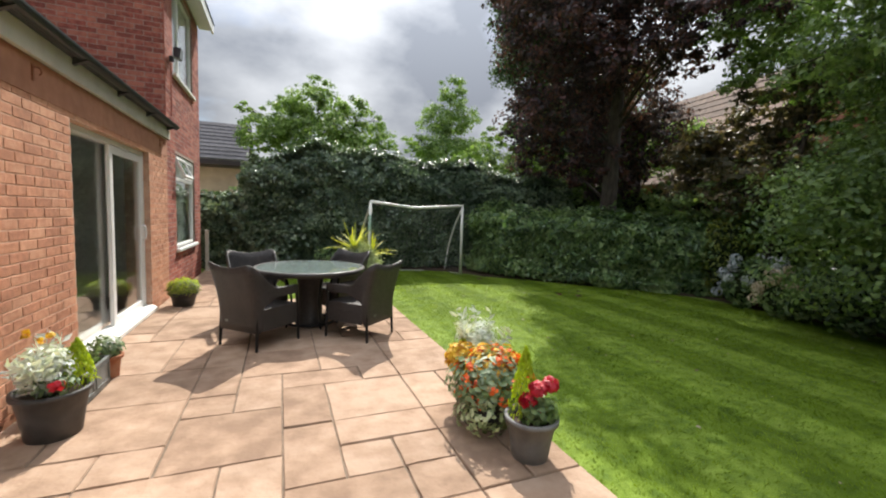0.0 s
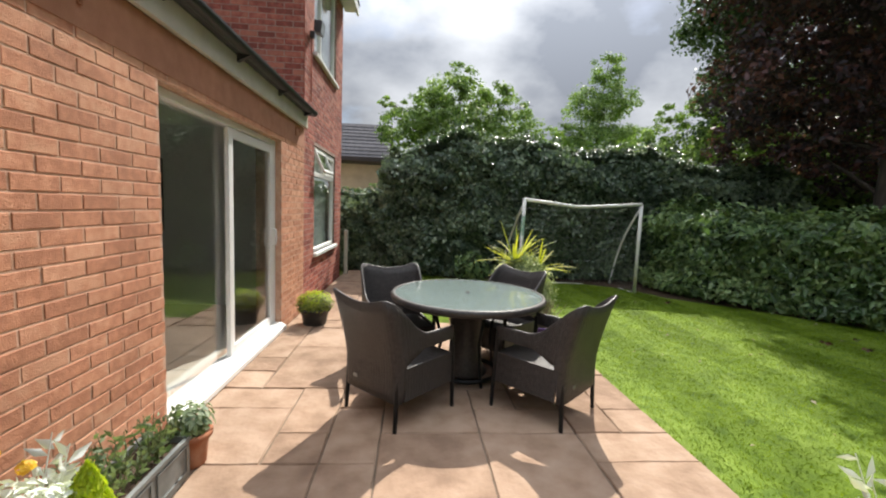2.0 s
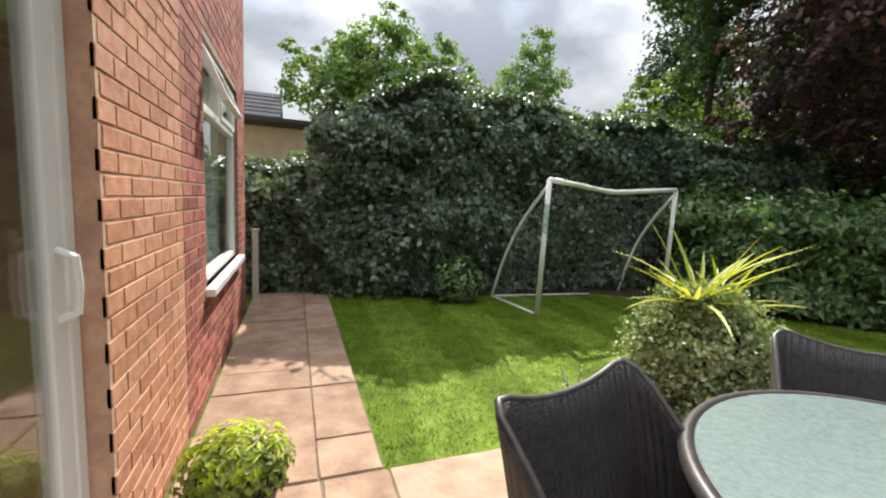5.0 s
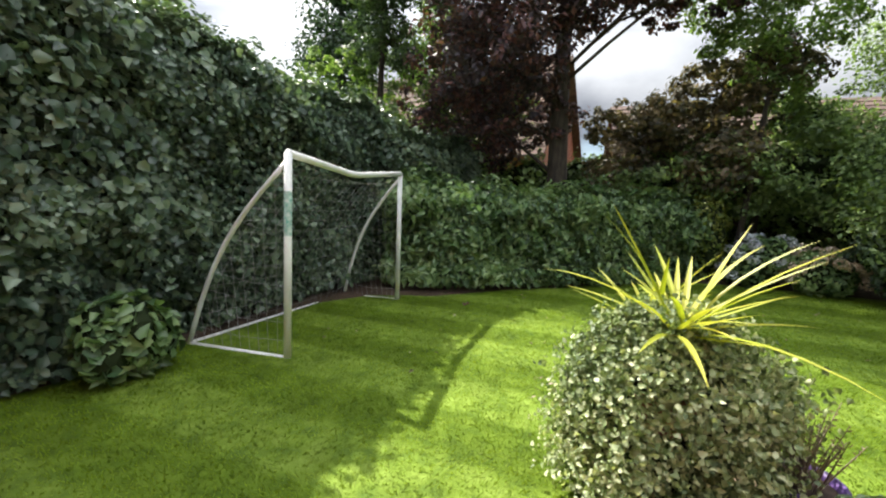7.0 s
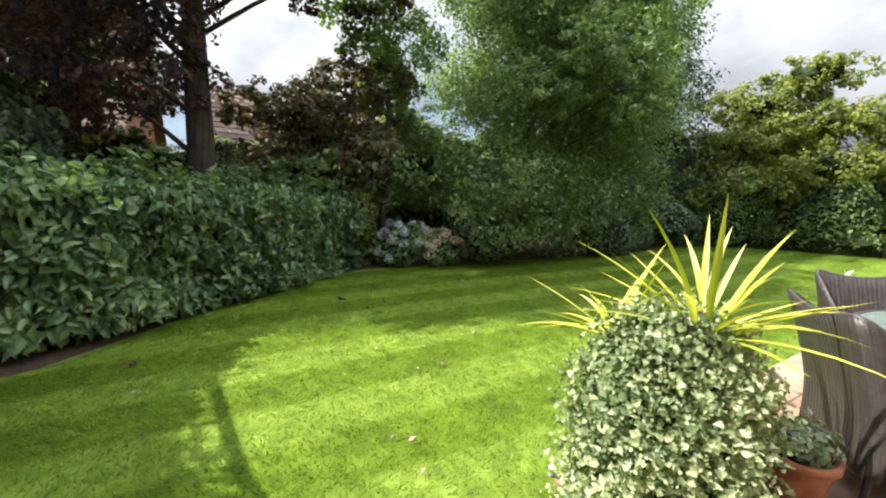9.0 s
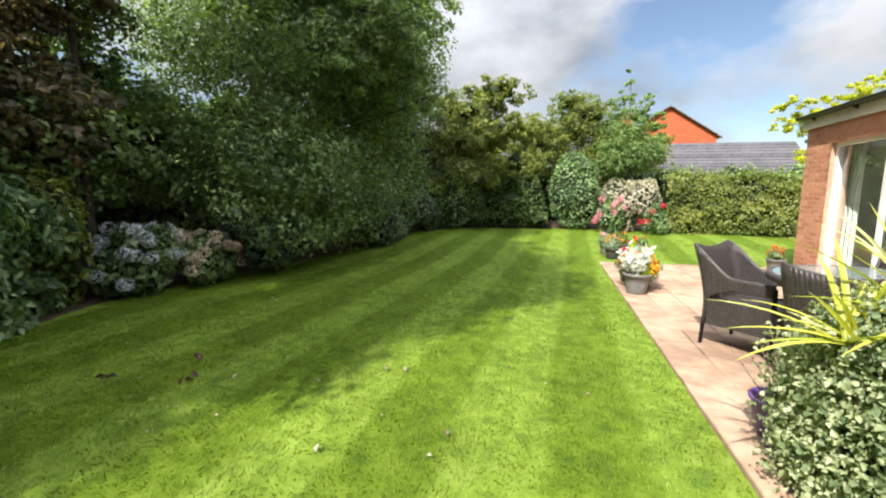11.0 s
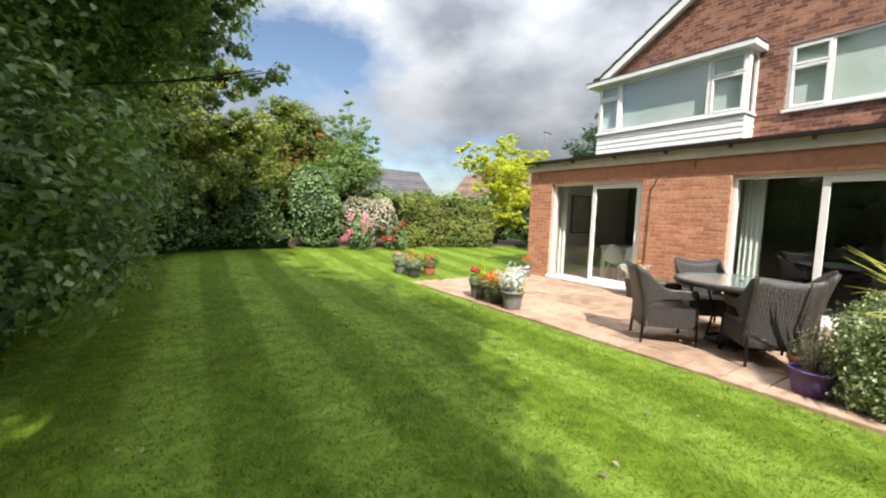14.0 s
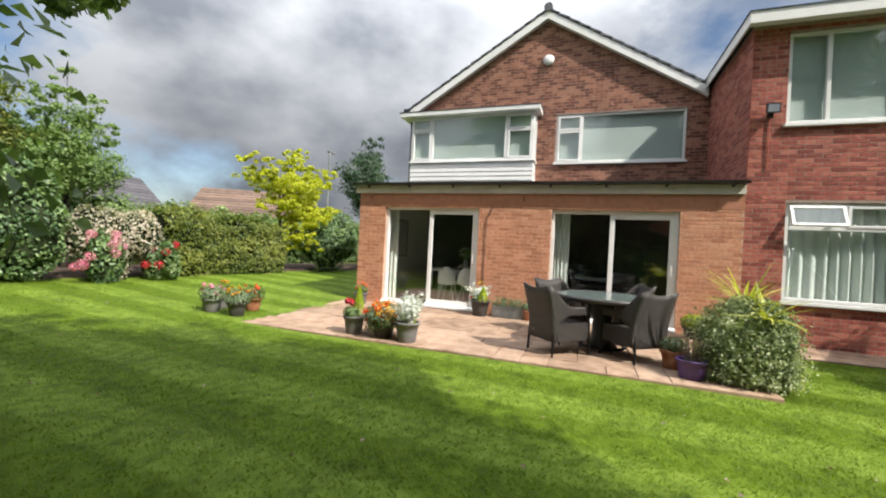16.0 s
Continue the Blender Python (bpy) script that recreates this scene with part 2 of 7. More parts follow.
M_IVY = leaf_mat("ivy_leaf", (0.045, 0.078, 0.05), (0.085, 0.135, 0.085), (0.20, 0.265, 0.17), 0.22, 0.36)
M_LAUREL = leaf_mat("laurel_leaf", (0.06, 0.115, 0.05), (0.145, 0.24, 0.095), (0.28, 0.38, 0.17), 0.3, 0.34)
M_BEECH = leaf_mat("copper_leaf", (0.034, 0.025, 0.034), (0.062, 0.039, 0.05), (0.16, 0.068, 0.066), 0.34)
M_MAPLE = leaf_mat("maple_leaf", (0.085, 0.14, 0.055), (0.165, 0.245, 0.09), (0.27, 0.37, 0.14), 0.4)
M_LIGHTLEAF = leaf_mat("light_green_leaf", (0.08, 0.14, 0.035), (0.15, 0.24, 0.065), (0.26, 0.36, 0.13), 0.45)
M_YELLOWGREEN = leaf_mat("yellow_green_leaf", (0.08, 0.12, 0.02), (0.16, 0.20, 0.035), (0.27, 0.29, 0.06), 0.4)
M_PINKISH = leaf_mat("pink_green_variegated_leaf", (0.20, 0.22, 0.14), (0.42, 0.40, 0.31), (0.62, 0.52, 0.46), 0.3)
M_BRONZE = leaf_mat("bronze_leaf", (0.05, 0.05, 0.03), (0.105, 0.09, 0.05), (0.20, 0.15, 0.085), 0.35)
M_DARKLEAF = leaf_mat("dark_green_leaf", (0.03, 0.06, 0.025), (0.06, 0.105, 0.045), (0.11, 0.17, 0.075), 0.3)
M_GOLD = leaf_mat("golden_leaf", (0.30, 0.33, 0.012), (0.48, 0.50, 0.02), (0.62, 0.62, 0.05), 0.45)
M_CONIFER = leaf_mat("conifer_leaf", (0.012, 0.032, 0.014), (0.028, 0.06, 0.026), (0.05, 0.10, 0.04), 0.2)
M_VARIEG = leaf_mat("variegated_ivy_leaf", (0.12, 0.17, 0.075), (0.30, 0.36, 0.18), (0.56, 0.59, 0.38), 0.3)
M_YUCCA = leaf_mat("striped_yucca_leaf", (0.30, 0.34, 0.03), (0.52, 0.50, 0.08), (0.62, 0.62, 0.25), 0.35)
M_SILVER = leaf_mat("silver_leaf", (0.50, 0.53, 0.52), (0.66, 0.69, 0.68), (0.80, 0.82, 0.81), 0.2, 0.8)
M_LIME = leaf_mat("lime_leaf", (0.22, 0.32, 0.01), (0.36, 0.46, 0.015), (0.50, 0.58, 0.03), 0.4)
M_HERB = leaf_mat("grey_green_leaf", (0.10, 0.15, 0.08), (0.18, 0.25, 0.14), (0.30, 0.37, 0.24), 0.3)
M_STEM = mat("green_stem", ((0.07, 0.10, 0.03), (0.13, 0.17, 0.06)), scale=20, rough=0.8)
M_DRY = leaf_mat("dry_lavender", (0.16, 0.12, 0.10), (0.28, 0.22, 0.18), (0.40, 0.33, 0.28), 0.3, 0.9)
M_RED = leaf_mat("crimson_petal", (0.35, 0.005, 0.02), (0.50, 0.01, 0.035), (0.62, 0.03, 0.05), 0.3)
M_ORANGE = leaf_mat("orange_petal", (0.55, 0.05, 0.015), (0.72, 0.10, 0.02), (0.80, 0.20, 0.05), 0.3)
M_AMBER = leaf_mat("amber_leaf", (0.45, 0.16, 0.01), (0.65, 0.34, 0.02), (0.75, 0.5, 0.04), 0.3)
M_PINK = leaf_mat("pink_petal", (0.50, 0.10, 0.20), (0.65, 0.22, 0.33), (0.75, 0.42, 0.5), 0.3)
M_BLUSH = leaf_mat("faded_hydrangea_petal", (0.42, 0.30, 0.22), (0.60, 0.47, 0.37), (0.74, 0.63, 0.53), 0.2)
M_PALE = leaf_mat("pale_hydrangea_petal", (0.30, 0.33, 0.40), (0.45, 0.48, 0.55), (0.62, 0.64, 0.68), 0.2)
M_RATTAN = weave_mat()
M_METAL = mat("dark_metal", ((0.012, 0.012, 0.013), (0.02, 0.02, 0.022)), scale=20, rough=0.45, metal=0.6)
M_TABLEGLASS = mat("frosted_table_glass", ((0.16, 0.21, 0.20), (0.22, 0.27, 0.26)), scale=60, rough=0.12, bump=0.25, bump_scale=110, stain=0.05, coat=0.6)
M_POTGREY = mat("grey_pot", ((0.13, 0.125, 0.125), (0.19, 0.185, 0.18)), scale=14, rough=0.7, stain=0.2)
M_POTDARK = mat("dark_pot", ((0.035, 0.032, 0.032), (0.065, 0.06, 0.058)), scale=14, rough=0.55, stain=0.2)
M_POTBLACK = mat("black_pot", ((0.01, 0.01, 0.01), (0.022, 0.022, 0.022)), scale=14, rough=0.5)
M_TERRA = mat("terracotta", ((0.26, 0.085, 0.04), (0.36, 0.14, 0.07), (0.42, 0.22, 0.14)), scale=12, rough=0.85, bump=0.2, stain=0.3)
M_PURPLE = mat("purple_pot", ((0.085, 0.04, 0.17), (0.13, 0.07, 0.24)), scale=12, rough=0.5)
M_ZINC = mat("zinc_trough", ((0.20, 0.22, 0.22), (0.32, 0.34, 0.34)), scale=10, rough=0.5, metal=0.5, stain=0.3)
M_GOAL = mat("white_goal_pipe", ((0.76, 0.76, 0.74), (0.85, 0.85, 0.83)), scale=8, rough=0.4, stain=0.12)
M_NET = mat("net_twine", ((0.24, 0.24, 0.23), (0.34, 0.34, 0.33)), scale=30, rough=0.9, stain=0.1)
M_TEAL = mat("teal_sticker", ((0.16, 0.45, 0.38), (0.72, 0.78, 0.75)), scale=34, rough=0.5)
M_RUBBER = mat("black_cable", ((0.01, 0.01, 0.01), (0.02, 0.02, 0.02)), scale=20, rough=0.5)
M_RENDER = mat("cream_render", ((0.55, 0.47, 0.36), (0.64, 0.56, 0.44)), scale=6, rough=0.95, bump=0.3)
M_BROWNTILE = mat("brown_roof_tile", ((0.10, 0.065, 0.05), (0.19, 0.125, 0.095)), scale=5, rough=0.9, island=0.4, stain=0.3)
M_GREYROOF = mat("slate_roof_tile", ((0.07, 0.068, 0.078), (0.115, 0.11, 0.122)), scale=5, rough=0.95, island=0.3, stain=0.2, spec=0.15)
M_REDWALL = mat("orange_brick_wall", ((0.38, 0.075, 0.03), (0.48, 0.11, 0.05)), scale=9, rough=0.9)
M_ROOMWALL = mat("room_wall", ((0.78, 0.78, 0.76), (0.84, 0.84, 0.82)), scale=2, rough=0.9, stain=0.05)
M_ROOMFLOOR = mat("room_carpet", ((0.44, 0.40, 0.35), (0.54, 0.49, 0.43)), scale=30, rough=1.0, stain=0.1)
M_DARKSOFT = mat("dark_upholstery", ((0.02, 0.02, 0.024), (0.04, 0.04, 0.046)), scale=10, rough=0.9)
M_WHITEGLOSS = mat("white_gloss", ((0.72, 0.72, 0.70), (0.80, 0.80, 0.78)), scale=4, rough=0.25, stain=0.03)
M_PRINT = mat("picture_print", ((0.45, 0.45, 0.44), (0.6, 0.6, 0.58)), scale=5, rough=0.7)
M_BLACK = mat("black_frame", ((0.012, 0.012, 0.012), (0.02, 0.02, 0.02)), scale=9, rough=0.4)

# ---- mesh helpers ----


class Mesh:
    """Collects vertices and faces of one mesh."""

    def __init__(self):
        self.v, self.f, self.uv = [], [], []

    def add(self, verts, faces, uvs=None):
        o = len(self.v)
        self.v += [tuple(p) for p in verts]
        for i, f in enumerate(faces):
            self.f.append(tuple(o + k for k in f))
            self.uv.append(uvs[i] if uvs else None)
        return self

    def box(self, x0, x1, y0, y1, z0, z1, b=0.0):
        if b <= 0:
            v = [(x, y, z) for z in (z0, z1) for y in (y0, y1) for x in (x0, x1)]
            return self.add(v, [(0, 2, 3, 1), (4, 5, 7, 6), (0, 1, 5, 4), (2, 6, 7, 3), (0, 4, 6, 2), (1, 3, 7, 5)])
        bm = bmesh.new()
        bmesh.ops.create_cube(bm, size=1)
        for p in bm.verts:
            p.co = ((x0 + x1) / 2 + p.co.x * (x1 - x0), (y0 + y1) / 2 + p.co.y * (y1 - y0), (z0 + z1) / 2 + p.co.z * (z1 - z0))
        bmesh.ops.bevel(bm, geom=list(bm.edges), offset=b, segments=2, affect="EDGES", profile=0.5)
        bm.verts.index_update()
        self.add([p.co[:] for p in bm.verts], [[q.index for q in f.verts] for f in bm.faces])
        bm.free()
        return self

    def tube(self, pts, radii, seg=8, cap=True):
        pts = [Vector(p) for p in pts]
        if not hasattr(radii, "__len__"):
            radii = [radii] * len(pts)
        ring, side = [], None
        for i, p in enumerate(pts):
            d = (pts[min(i + 1, len(pts) - 1)] - pts[max(i - 1, 0)]).normalized()
            if side is None:
                side = d.orthogonal().normalized()
            side = (side - d * side.dot(d)).normalized()
            up = d.cross(side)
            ring += [p + (side * math.cos(a) + up * math.sin(a)) * radii[i] for a in (2 * math.pi * k / seg for k in range(seg))]
        faces = [(i * seg + k, i * seg + (k + 1) % seg, (i + 1) * seg + (k + 1) % seg, (i + 1) * seg + k) for i in range(len(pts) - 1) for k in range(seg)]
        if cap:
            faces += [tuple(range(seg - 1, -1, -1)), tuple((len(pts) - 1) * seg + k for k in range(seg))]
        return self.add(ring, faces)

    def lathe(self, prof, cx=0, cy=0, seg=28, sx=1.0, sy=1.0):
        n = len(prof)
        v = [(cx + r * math.cos(2 * math.pi * k / seg) * sx, cy + r * math.sin(2 * math.pi * k / seg) * sy, z) for k in range(seg) for r, z in prof]
        f = [(k * n + i, ((k + 1) % seg) * n + i, ((k + 1) % seg) * n + i + 1, k * n + i + 1) for k in range(seg) for i in range(n - 1)]
        return self.add(v, f)


def link(name, mesh, material, parent=None, label="", smooth=False):
    me = bpy.data.meshes.new(name)
    me.from_pydata(mesh.v, [], mesh.f)
    if any(u is not None for u in mesh.uv):
        lay = me.uv_layers.new(name="UVMap")
        flat = [c for f, u in zip(mesh.f, mesh.uv) for c in (u if u else [(0, 0)] * len(f))]
        lay.data.foreach_set("uv", [x for c in flat for x in c])
    me.materials.append(material)
    if smooth:
        me.polygons.foreach_set("use_smooth", [True] * len(me.polygons))
    me.update()
    ob = new(name, me)
    if parent is not None:
        ob.parent = parent
    if label:
        tagged(ob, label)
    return ob


part = link


def thing(name, x, y, z, label, category, group="", kind="", rz=0.0):
    ob = new(name)
    ob.empty_display_size = 0.1
    ob.matrix_world = pose(x, y, z, 0, 0, rz)
    return tagged(ob, label, category, group, kind)


def structure(ob, label, category):
    return tagged(ob, label, category, "", "structure")


def leaves(name, pts, nrm, size, material, parent=None, wide=0.62, label="", fold=0.18, seed=0, up=None, lobed=False):
    """Many small folded leaves in one mesh: pts (n,3), outward ways (n,3), lengths (n,). up: ways in which the tips point."""
    r = np.random.default_rng(seed)
    pts, nrm = np.asarray(pts, float), np.asarray(nrm, float)
    n = len(pts)
    size = np.broadcast_to(np.asarray(size, float), (n,))
    nrm = nrm / (np.linalg.norm(nrm, axis=1, keepdims=True) + 1e-9)
    t = r.normal(size=(n, 3)) if up is None else np.asarray(up, float) + r.normal(size=(n, 3)) * 0.25
    t -= nrm * np.sum(t * nrm, 1, keepdims=True)
    t /= np.linalg.norm(t, axis=1, keepdims=True) + 1e-9
    s = np.cross(nrm, t)
    L, W = size[:, None], size[:, None] * wide
    if lobed:
        # a broad leaf with shoulders and a drooping tip
        a, b, q = s * W * 0.5, s * W * 0.36, nrm * L * fold
        v = np.stack([pts - t * L * 0.42, pts + a - t * L * 0.22 + q, pts + b + t * L * 0.14 + q * 0.8, pts + t * L * 0.55 - q * 0.6, pts - b + t * L * 0.14 + q * 0.8, pts - a - t * L * 0.22 + q], 1).reshape(-1, 3)
        tri = [(0, 1, 2), (0, 2, 3), (0, 3, 4), (0, 4, 5)]
    else:
        v = np.stack([pts - t * L * 0.5, pts + s * W * 0.5 + nrm * L * fold - t * L * 0.06, pts + t * L * 0.5, pts - s * W * 0.5 + nrm * L * fold - t * L * 0.06], 1).reshape(-1, 3)
        tri = [(0, 1, 2), (0, 2, 3)]
    nv, nt = (6, 4) if lobed else (4, 2)
    base = np.arange(n)[:, None] * nv
    f = np.concatenate([base + np.array([q]) for q in tri], 1).reshape(-1)
    me = bpy.data.meshes.new(name)
    me.vertices.add(nv * n)
    me.loops.add(3 * nt * n)
    me.polygons.add(nt * n)
    me.vertices.foreach_set("co", v.ravel().astype(np.float32))
    me.loops.foreach_set("vertex_index", f.astype(np.int32))
    me.polygons.foreach_set("loop_start", np.arange(0, 3 * nt * n, 3, dtype=np.int32))
    me.update(calc_edges=True)
    me.materials.append(material)
    ob = new(name, me)
    if parent is not None:
        ob.parent = parent
    if label:
        tagged(ob, label)
    return ob


def lumps(p, s=1.0, seed=0.0):
    """A smooth lumpy field between about -1 and 1."""
    x, y, z = p[:, 0] * s + seed, p[:, 1] * s + seed * 1.7, p[:, 2] * s - seed
    return (np.sin(2.1 * x + 1.3 * np.sin(1.7 * y + z)) + np.sin(2.7 * y + 1.1 * np.sin(2.3 * z + x)) + np.sin(2.9 * z + 1.2 * np.sin(1.9 * x + y))) / 3


def ball_points(n, c, r, rng, shell=0.55):
    d = rng.normal(size=(n, 3))
    d /= np.linalg.norm(d, axis=1, keepdims=True)
    k = shell + (1 - shell) * rng.random(n) ** 0.6
    return np.asarray(c) + d * k[:, None] * np.asarray(r), d


def ico(m, c, r, seed=0, sub=2, rough=0.18):
    """A lumpy rounded mass, used as the inside of a bush, coloured dark for shade."""
    bm = bmesh.new()
    bmesh.ops.create_icosphere(bm, subdivisions=sub, radius=1)
    bm.verts.index_update()
    p = np.array([q.co[:] for q in bm.verts])
    k = 1 + rough * lumps(p, 2.0, seed)
    m.add(np.asarray(c) + p * k[:, None] * np.asarray(r), [[q.index for q in f.verts] for f in bm.faces])
    bm.free()
    return m

# ---- the setting: ground, lawn, patio ----
rng = np.random.default_rng(7)


def lawn_z(x, y):
    """The lawn falls a little towards the goal and rises towards the far border."""
    a = np.clip((np.asarray(x, float) - 1.5) / 4.5, 0, 1) * np.clip((np.asarray(y, float) + 2.0) / 4.0, 0, 1)
    b = np.clip((-np.asarray(y, float) - 6.0) / 7.0, 0, 1)
    return -0.03 - 0.10 * a + 0.24 * b * b * (3 - 2 * b)


def build_ground():
    m = Mesh()
    xs = np.concatenate([[-2500, -400, -80, -30], np.arange(-14, 16, 0.5), [30, 80, 400, 2500]])
    ys = np.concatenate([[-2500, -400, -80, -30], np.arange(-18, 9, 0.5), [30, 80, 400, 2500]])
    vv = [(x, y, float(lawn_z(x, y))) for y in ys for x in xs]
    n = len(xs)
    ff = [(j * n + i, j * n + i + 1, (j + 1) * n + i + 1, (j + 1) * n + i) for j in range(len(ys) - 1) for i in range(n - 1)]
    m.add(vv, ff)
    structure(link("ground", m, M_GRASS, smooth=True), "mown striped green lawn reaching to the borders", "lawn")


build_ground()

# inner line of the planted border, round the garden
BORDER = [(0.2, 3.5), (1.0, 3.5), (2.3, 3.1), (3.4, 3.12), (5.4, 3.1), (6.1, 2.75), (6.5, 1.85), (7.4, 0.95), (8.0, 0.15), (9.0, -1.1), (9.4, -2.4), (9.3, -3.9), (9.1, -5.0), (8.8, -7.0), (8.5, -10.0), (8.0, -12.6), (5.0, -13.2), (2.6, -13.0), (0.5, -12.6), (-3.0, -12.2), (-7.0, -11.2), (-12, -10)]
BORDER_OUT = [(0.2, 4.6), (1.0, 4.8), (2.3, 5.0), (3.4, 5.2), (5.2, 5.6), (7.5, 5.4), (9.0, 4.0), (10, 3), (11, 2), (12, 0), (12.6, -2), (12.8, -4), (12.8, -5.0), (12.8, -7.0), (12.8, -10.0), (12.5, -16), (5.0, -17), (2.6, -17), (0.5, -17), (-3.0, -16), (-7.0, -15), (-12, -14)]


def build_border():
    m = Mesh()
    v, f = [], []
    for i, (a, b) in enumerate(zip(BORDER, BORDER_OUT)):
        za, zb = float(lawn_z(*a)), float(lawn_z(*b))
        v += [(a[0], a[1], za - 0.04), (a[0] + (b[0] - a[0]) * 0.08, a[1] + (b[1] - a[1]) * 0.08, za + 0.03), ((a[0] + b[0]) / 2, (a[1] + b[1]) / 2, (za + zb) / 2 + 0.09), (b[0], b[1], zb + 0.03)]
        if i:
            f += [((i - 1) * 4 + k, i * 4 + k, i * 4 + k + 1, (i - 1) * 4 + k + 1) for k in range(3)]
    m.add(v, f)
    structure(link("border_soil", m, M_SOIL, smooth=True), "dark bare soil of the planted border", "soil")


build_border()

UX, UY = 0.328, 0.325


def pack(i0, i1, j0, j1, fixed, seed):
    """Random slab sizes on a grid of cells, round some fixed slabs."""
    r = random.Random(seed)
    used, out = set(), []
    for a, b, c, d in fixed:
        out.append((a, b, c, d))
        used |= {(i, j) for i in range(a, b) for j in range(c, d)}
    sizes = [(2, 2), (2, 2), (3, 2), (2, 3), (2, 1), (1, 2), (1, 1), (2, 1)]
    for j in range(j0, j1):
        for i in range(i0, i1):
            if (i, j) in used:
                continue
            opts = sizes[:]
            r.shuffle(opts)
            for w, h in opts + [(1, 1)]:
                cells = {(i + a, j + b) for a in range(w) for b in range(h)}
                if i + w <= i1 and j + h <= j1 and not cells & used and not (i < 8 < i + w):
                    used |= cells
                    out.append((i, i + w, j, j + h))
                    break
    return out


def slab_mesh(w, h, r):
    """A riven flagstone with uneven worn edges, its top at z 0."""
    m = Mesh()
    k = 4
    side = []
    for a, b in (((0, 0), (1, 0)), ((1, 0), (1, 1)), ((1, 1), (0, 1)), ((0, 1), (0, 0))):
        side += [(a[0] + (b[0] - a[0]) * i / k, a[1] + (b[1] - a[1]) * i / k) for i in range(k)]
    n = len(side)
    wob = [(r.uniform(0.002, 0.007), r.uniform(0.003, 0.007), r.uniform(-0.003, 0.0015)) for _ in side]

    def ring(extra, z, lift):
        out = []
        for (u, v), (e, b, q) in zip(side, wob):
            o = e + (b if extra else 0)
            out.append((min(max(u * w, o), w - o), min(max(v * h, o), h - o), z + (q if lift else 0)))
        return out

    v = ring(False, -0.045, False) + ring(False, -0.009, False) + ring(True, 0.0, True) + [(w / 2, h / 2, r.uniform(-0.002, 0.002))]
    f = [(j * n + i, j * n + (i + 1) % n, (j + 1) * n + (i + 1) % n, (j + 1) * n + i) for j in range(2) for i in range(n)]
    f += [(2 * n + i, 2 * n + (i + 1) % n, 3 * n) for i in range(n)]
    m.add(v, f)
    me = bpy.data.meshes.new("slab")
    me.from_pydata(m.v, [], m.f)
    me.materials.append(M_SLAB)
    return me


def lay_slabs(parent, cells, x0, y0, ux, uy, seed, kinds):
    r = random.Random(seed)
    for a, b, c, d in cells:
        key = (b - a, d - c, round(ux, 3), r.randrange(4))
        if key not in kinds:
            kinds[key] = slab_mesh((b - a) * ux, (d - c) * uy, r)
        ob = new("slab", kinds[key])
        ob.parent = parent
        ob.matrix_world = pose(x0 + a * ux, y0 + c * uy, r.uniform(-0.004, 0.004), r.uniform(-0.25, 0.25), r.uniform(-0.25, 0.25), 0)


def build_patio():
    m = Mesh()
    m.box(0.02, 3.29, -7.7, -0.565, -0.3, -0.012)
    base = structure(link("patio", m, M_JOINT), "sandstone flagstone patio with dark joints", "patio")
    p = Mesh()
    p.box(0.02, 0.985, -0.565, 3.55, -0.3, -0.0125)
    path = structure(link("path", p, M_JOINT), "narrow sandstone flag path beside the house", "path")
    return base, path


PATIO, PATH_BASE = build_patio()
# rows count from y -3.16 towards -y; here they are turned to count upwards from the patio's far end
J0 = 14
FIXED = [(6, 8, 0, 2), (4, 6, 0, 2), (8, 10, 0, 1), (8, 10, 1, 3), (5, 7, 2, 3), (7, 8, 2, 3), (4, 5, 2, 4), (3, 4, 1, 3), (6, 8, 3, 5), (5, 6, 3, 5), (3, 5, 4, 6), (6, 8, 5, 6), (5, 6, 5, 7), (1, 3, 3, 5), (1, 3, 1, 3), (3, 4, 3, 4)]
FIXED = [(a, b, J0 - d, J0 - c) for a, b, c, d in FIXED]

# ---- the house: walls ----


def cells_round(a0, a1, z0, z1, holes):
    ya = sorted({a0, a1, *[h[0] for h in holes], *[h[1] for h in holes]})
    za = sorted({z0, z1, *[h[2] for h in holes], *[h[3] for h in holes]})
    for p, q in zip(ya, ya[1:]):
        for r, s in zip(za, za[1:]):
            if not any(h[0] <= (p + q) / 2 <= h[1] and h[2] <= (r + s) / 2 <= h[3] for h in holes):
                yield p, q, r, s


def wall_x(name, x, thick, a0, a1, z0, z1, holes, material, label):
    """A wall whose outer face lies at x, with openings right through it."""
    m = Mesh()
    for p, q, r, s in cells_round(a0, a1, z0, z1, holes):
        m.box(x - thick, x, p, q, r, s)
    return structure(link(name, m, material), label, "wall")


def brick_places(a0, a1, z0, z1, holes, top=None, course=0.075, pitch=0.225, off=0.0):
    """Stretcher bond: (start, end, foot, head) of each brick, cut at ends and openings."""
    out = []
    k = 0
    z = z0
    while z < z1 - 0.02:
        zt = min(z + course - 0.01, z1)
        a = a0 - (pitch / 2 if k % 2 else 0) - off
        spans = [(a0, a1)]
        if top is not None:
            lo, hi = top(zt)
            spans = [(max(a0, lo), min(a1, hi))]
        for h in holes:
            if h[2] < zt - 0.02 and h[3] > z + 0.02:
                spans = [s for p, q in spans for s in ((p, min(q, h[0])), (max(p, h[1]), q)) if s[1] - s[0] > 0.02]
        while a < a1:
            for p, q in spans:
                s, e = max(a, p), min(a + pitch - 0.01, q)
                if e - s > 0.03:
                    out.append((s, e, z, zt))
            a += pitch
        z += course
        k += 1
    return out


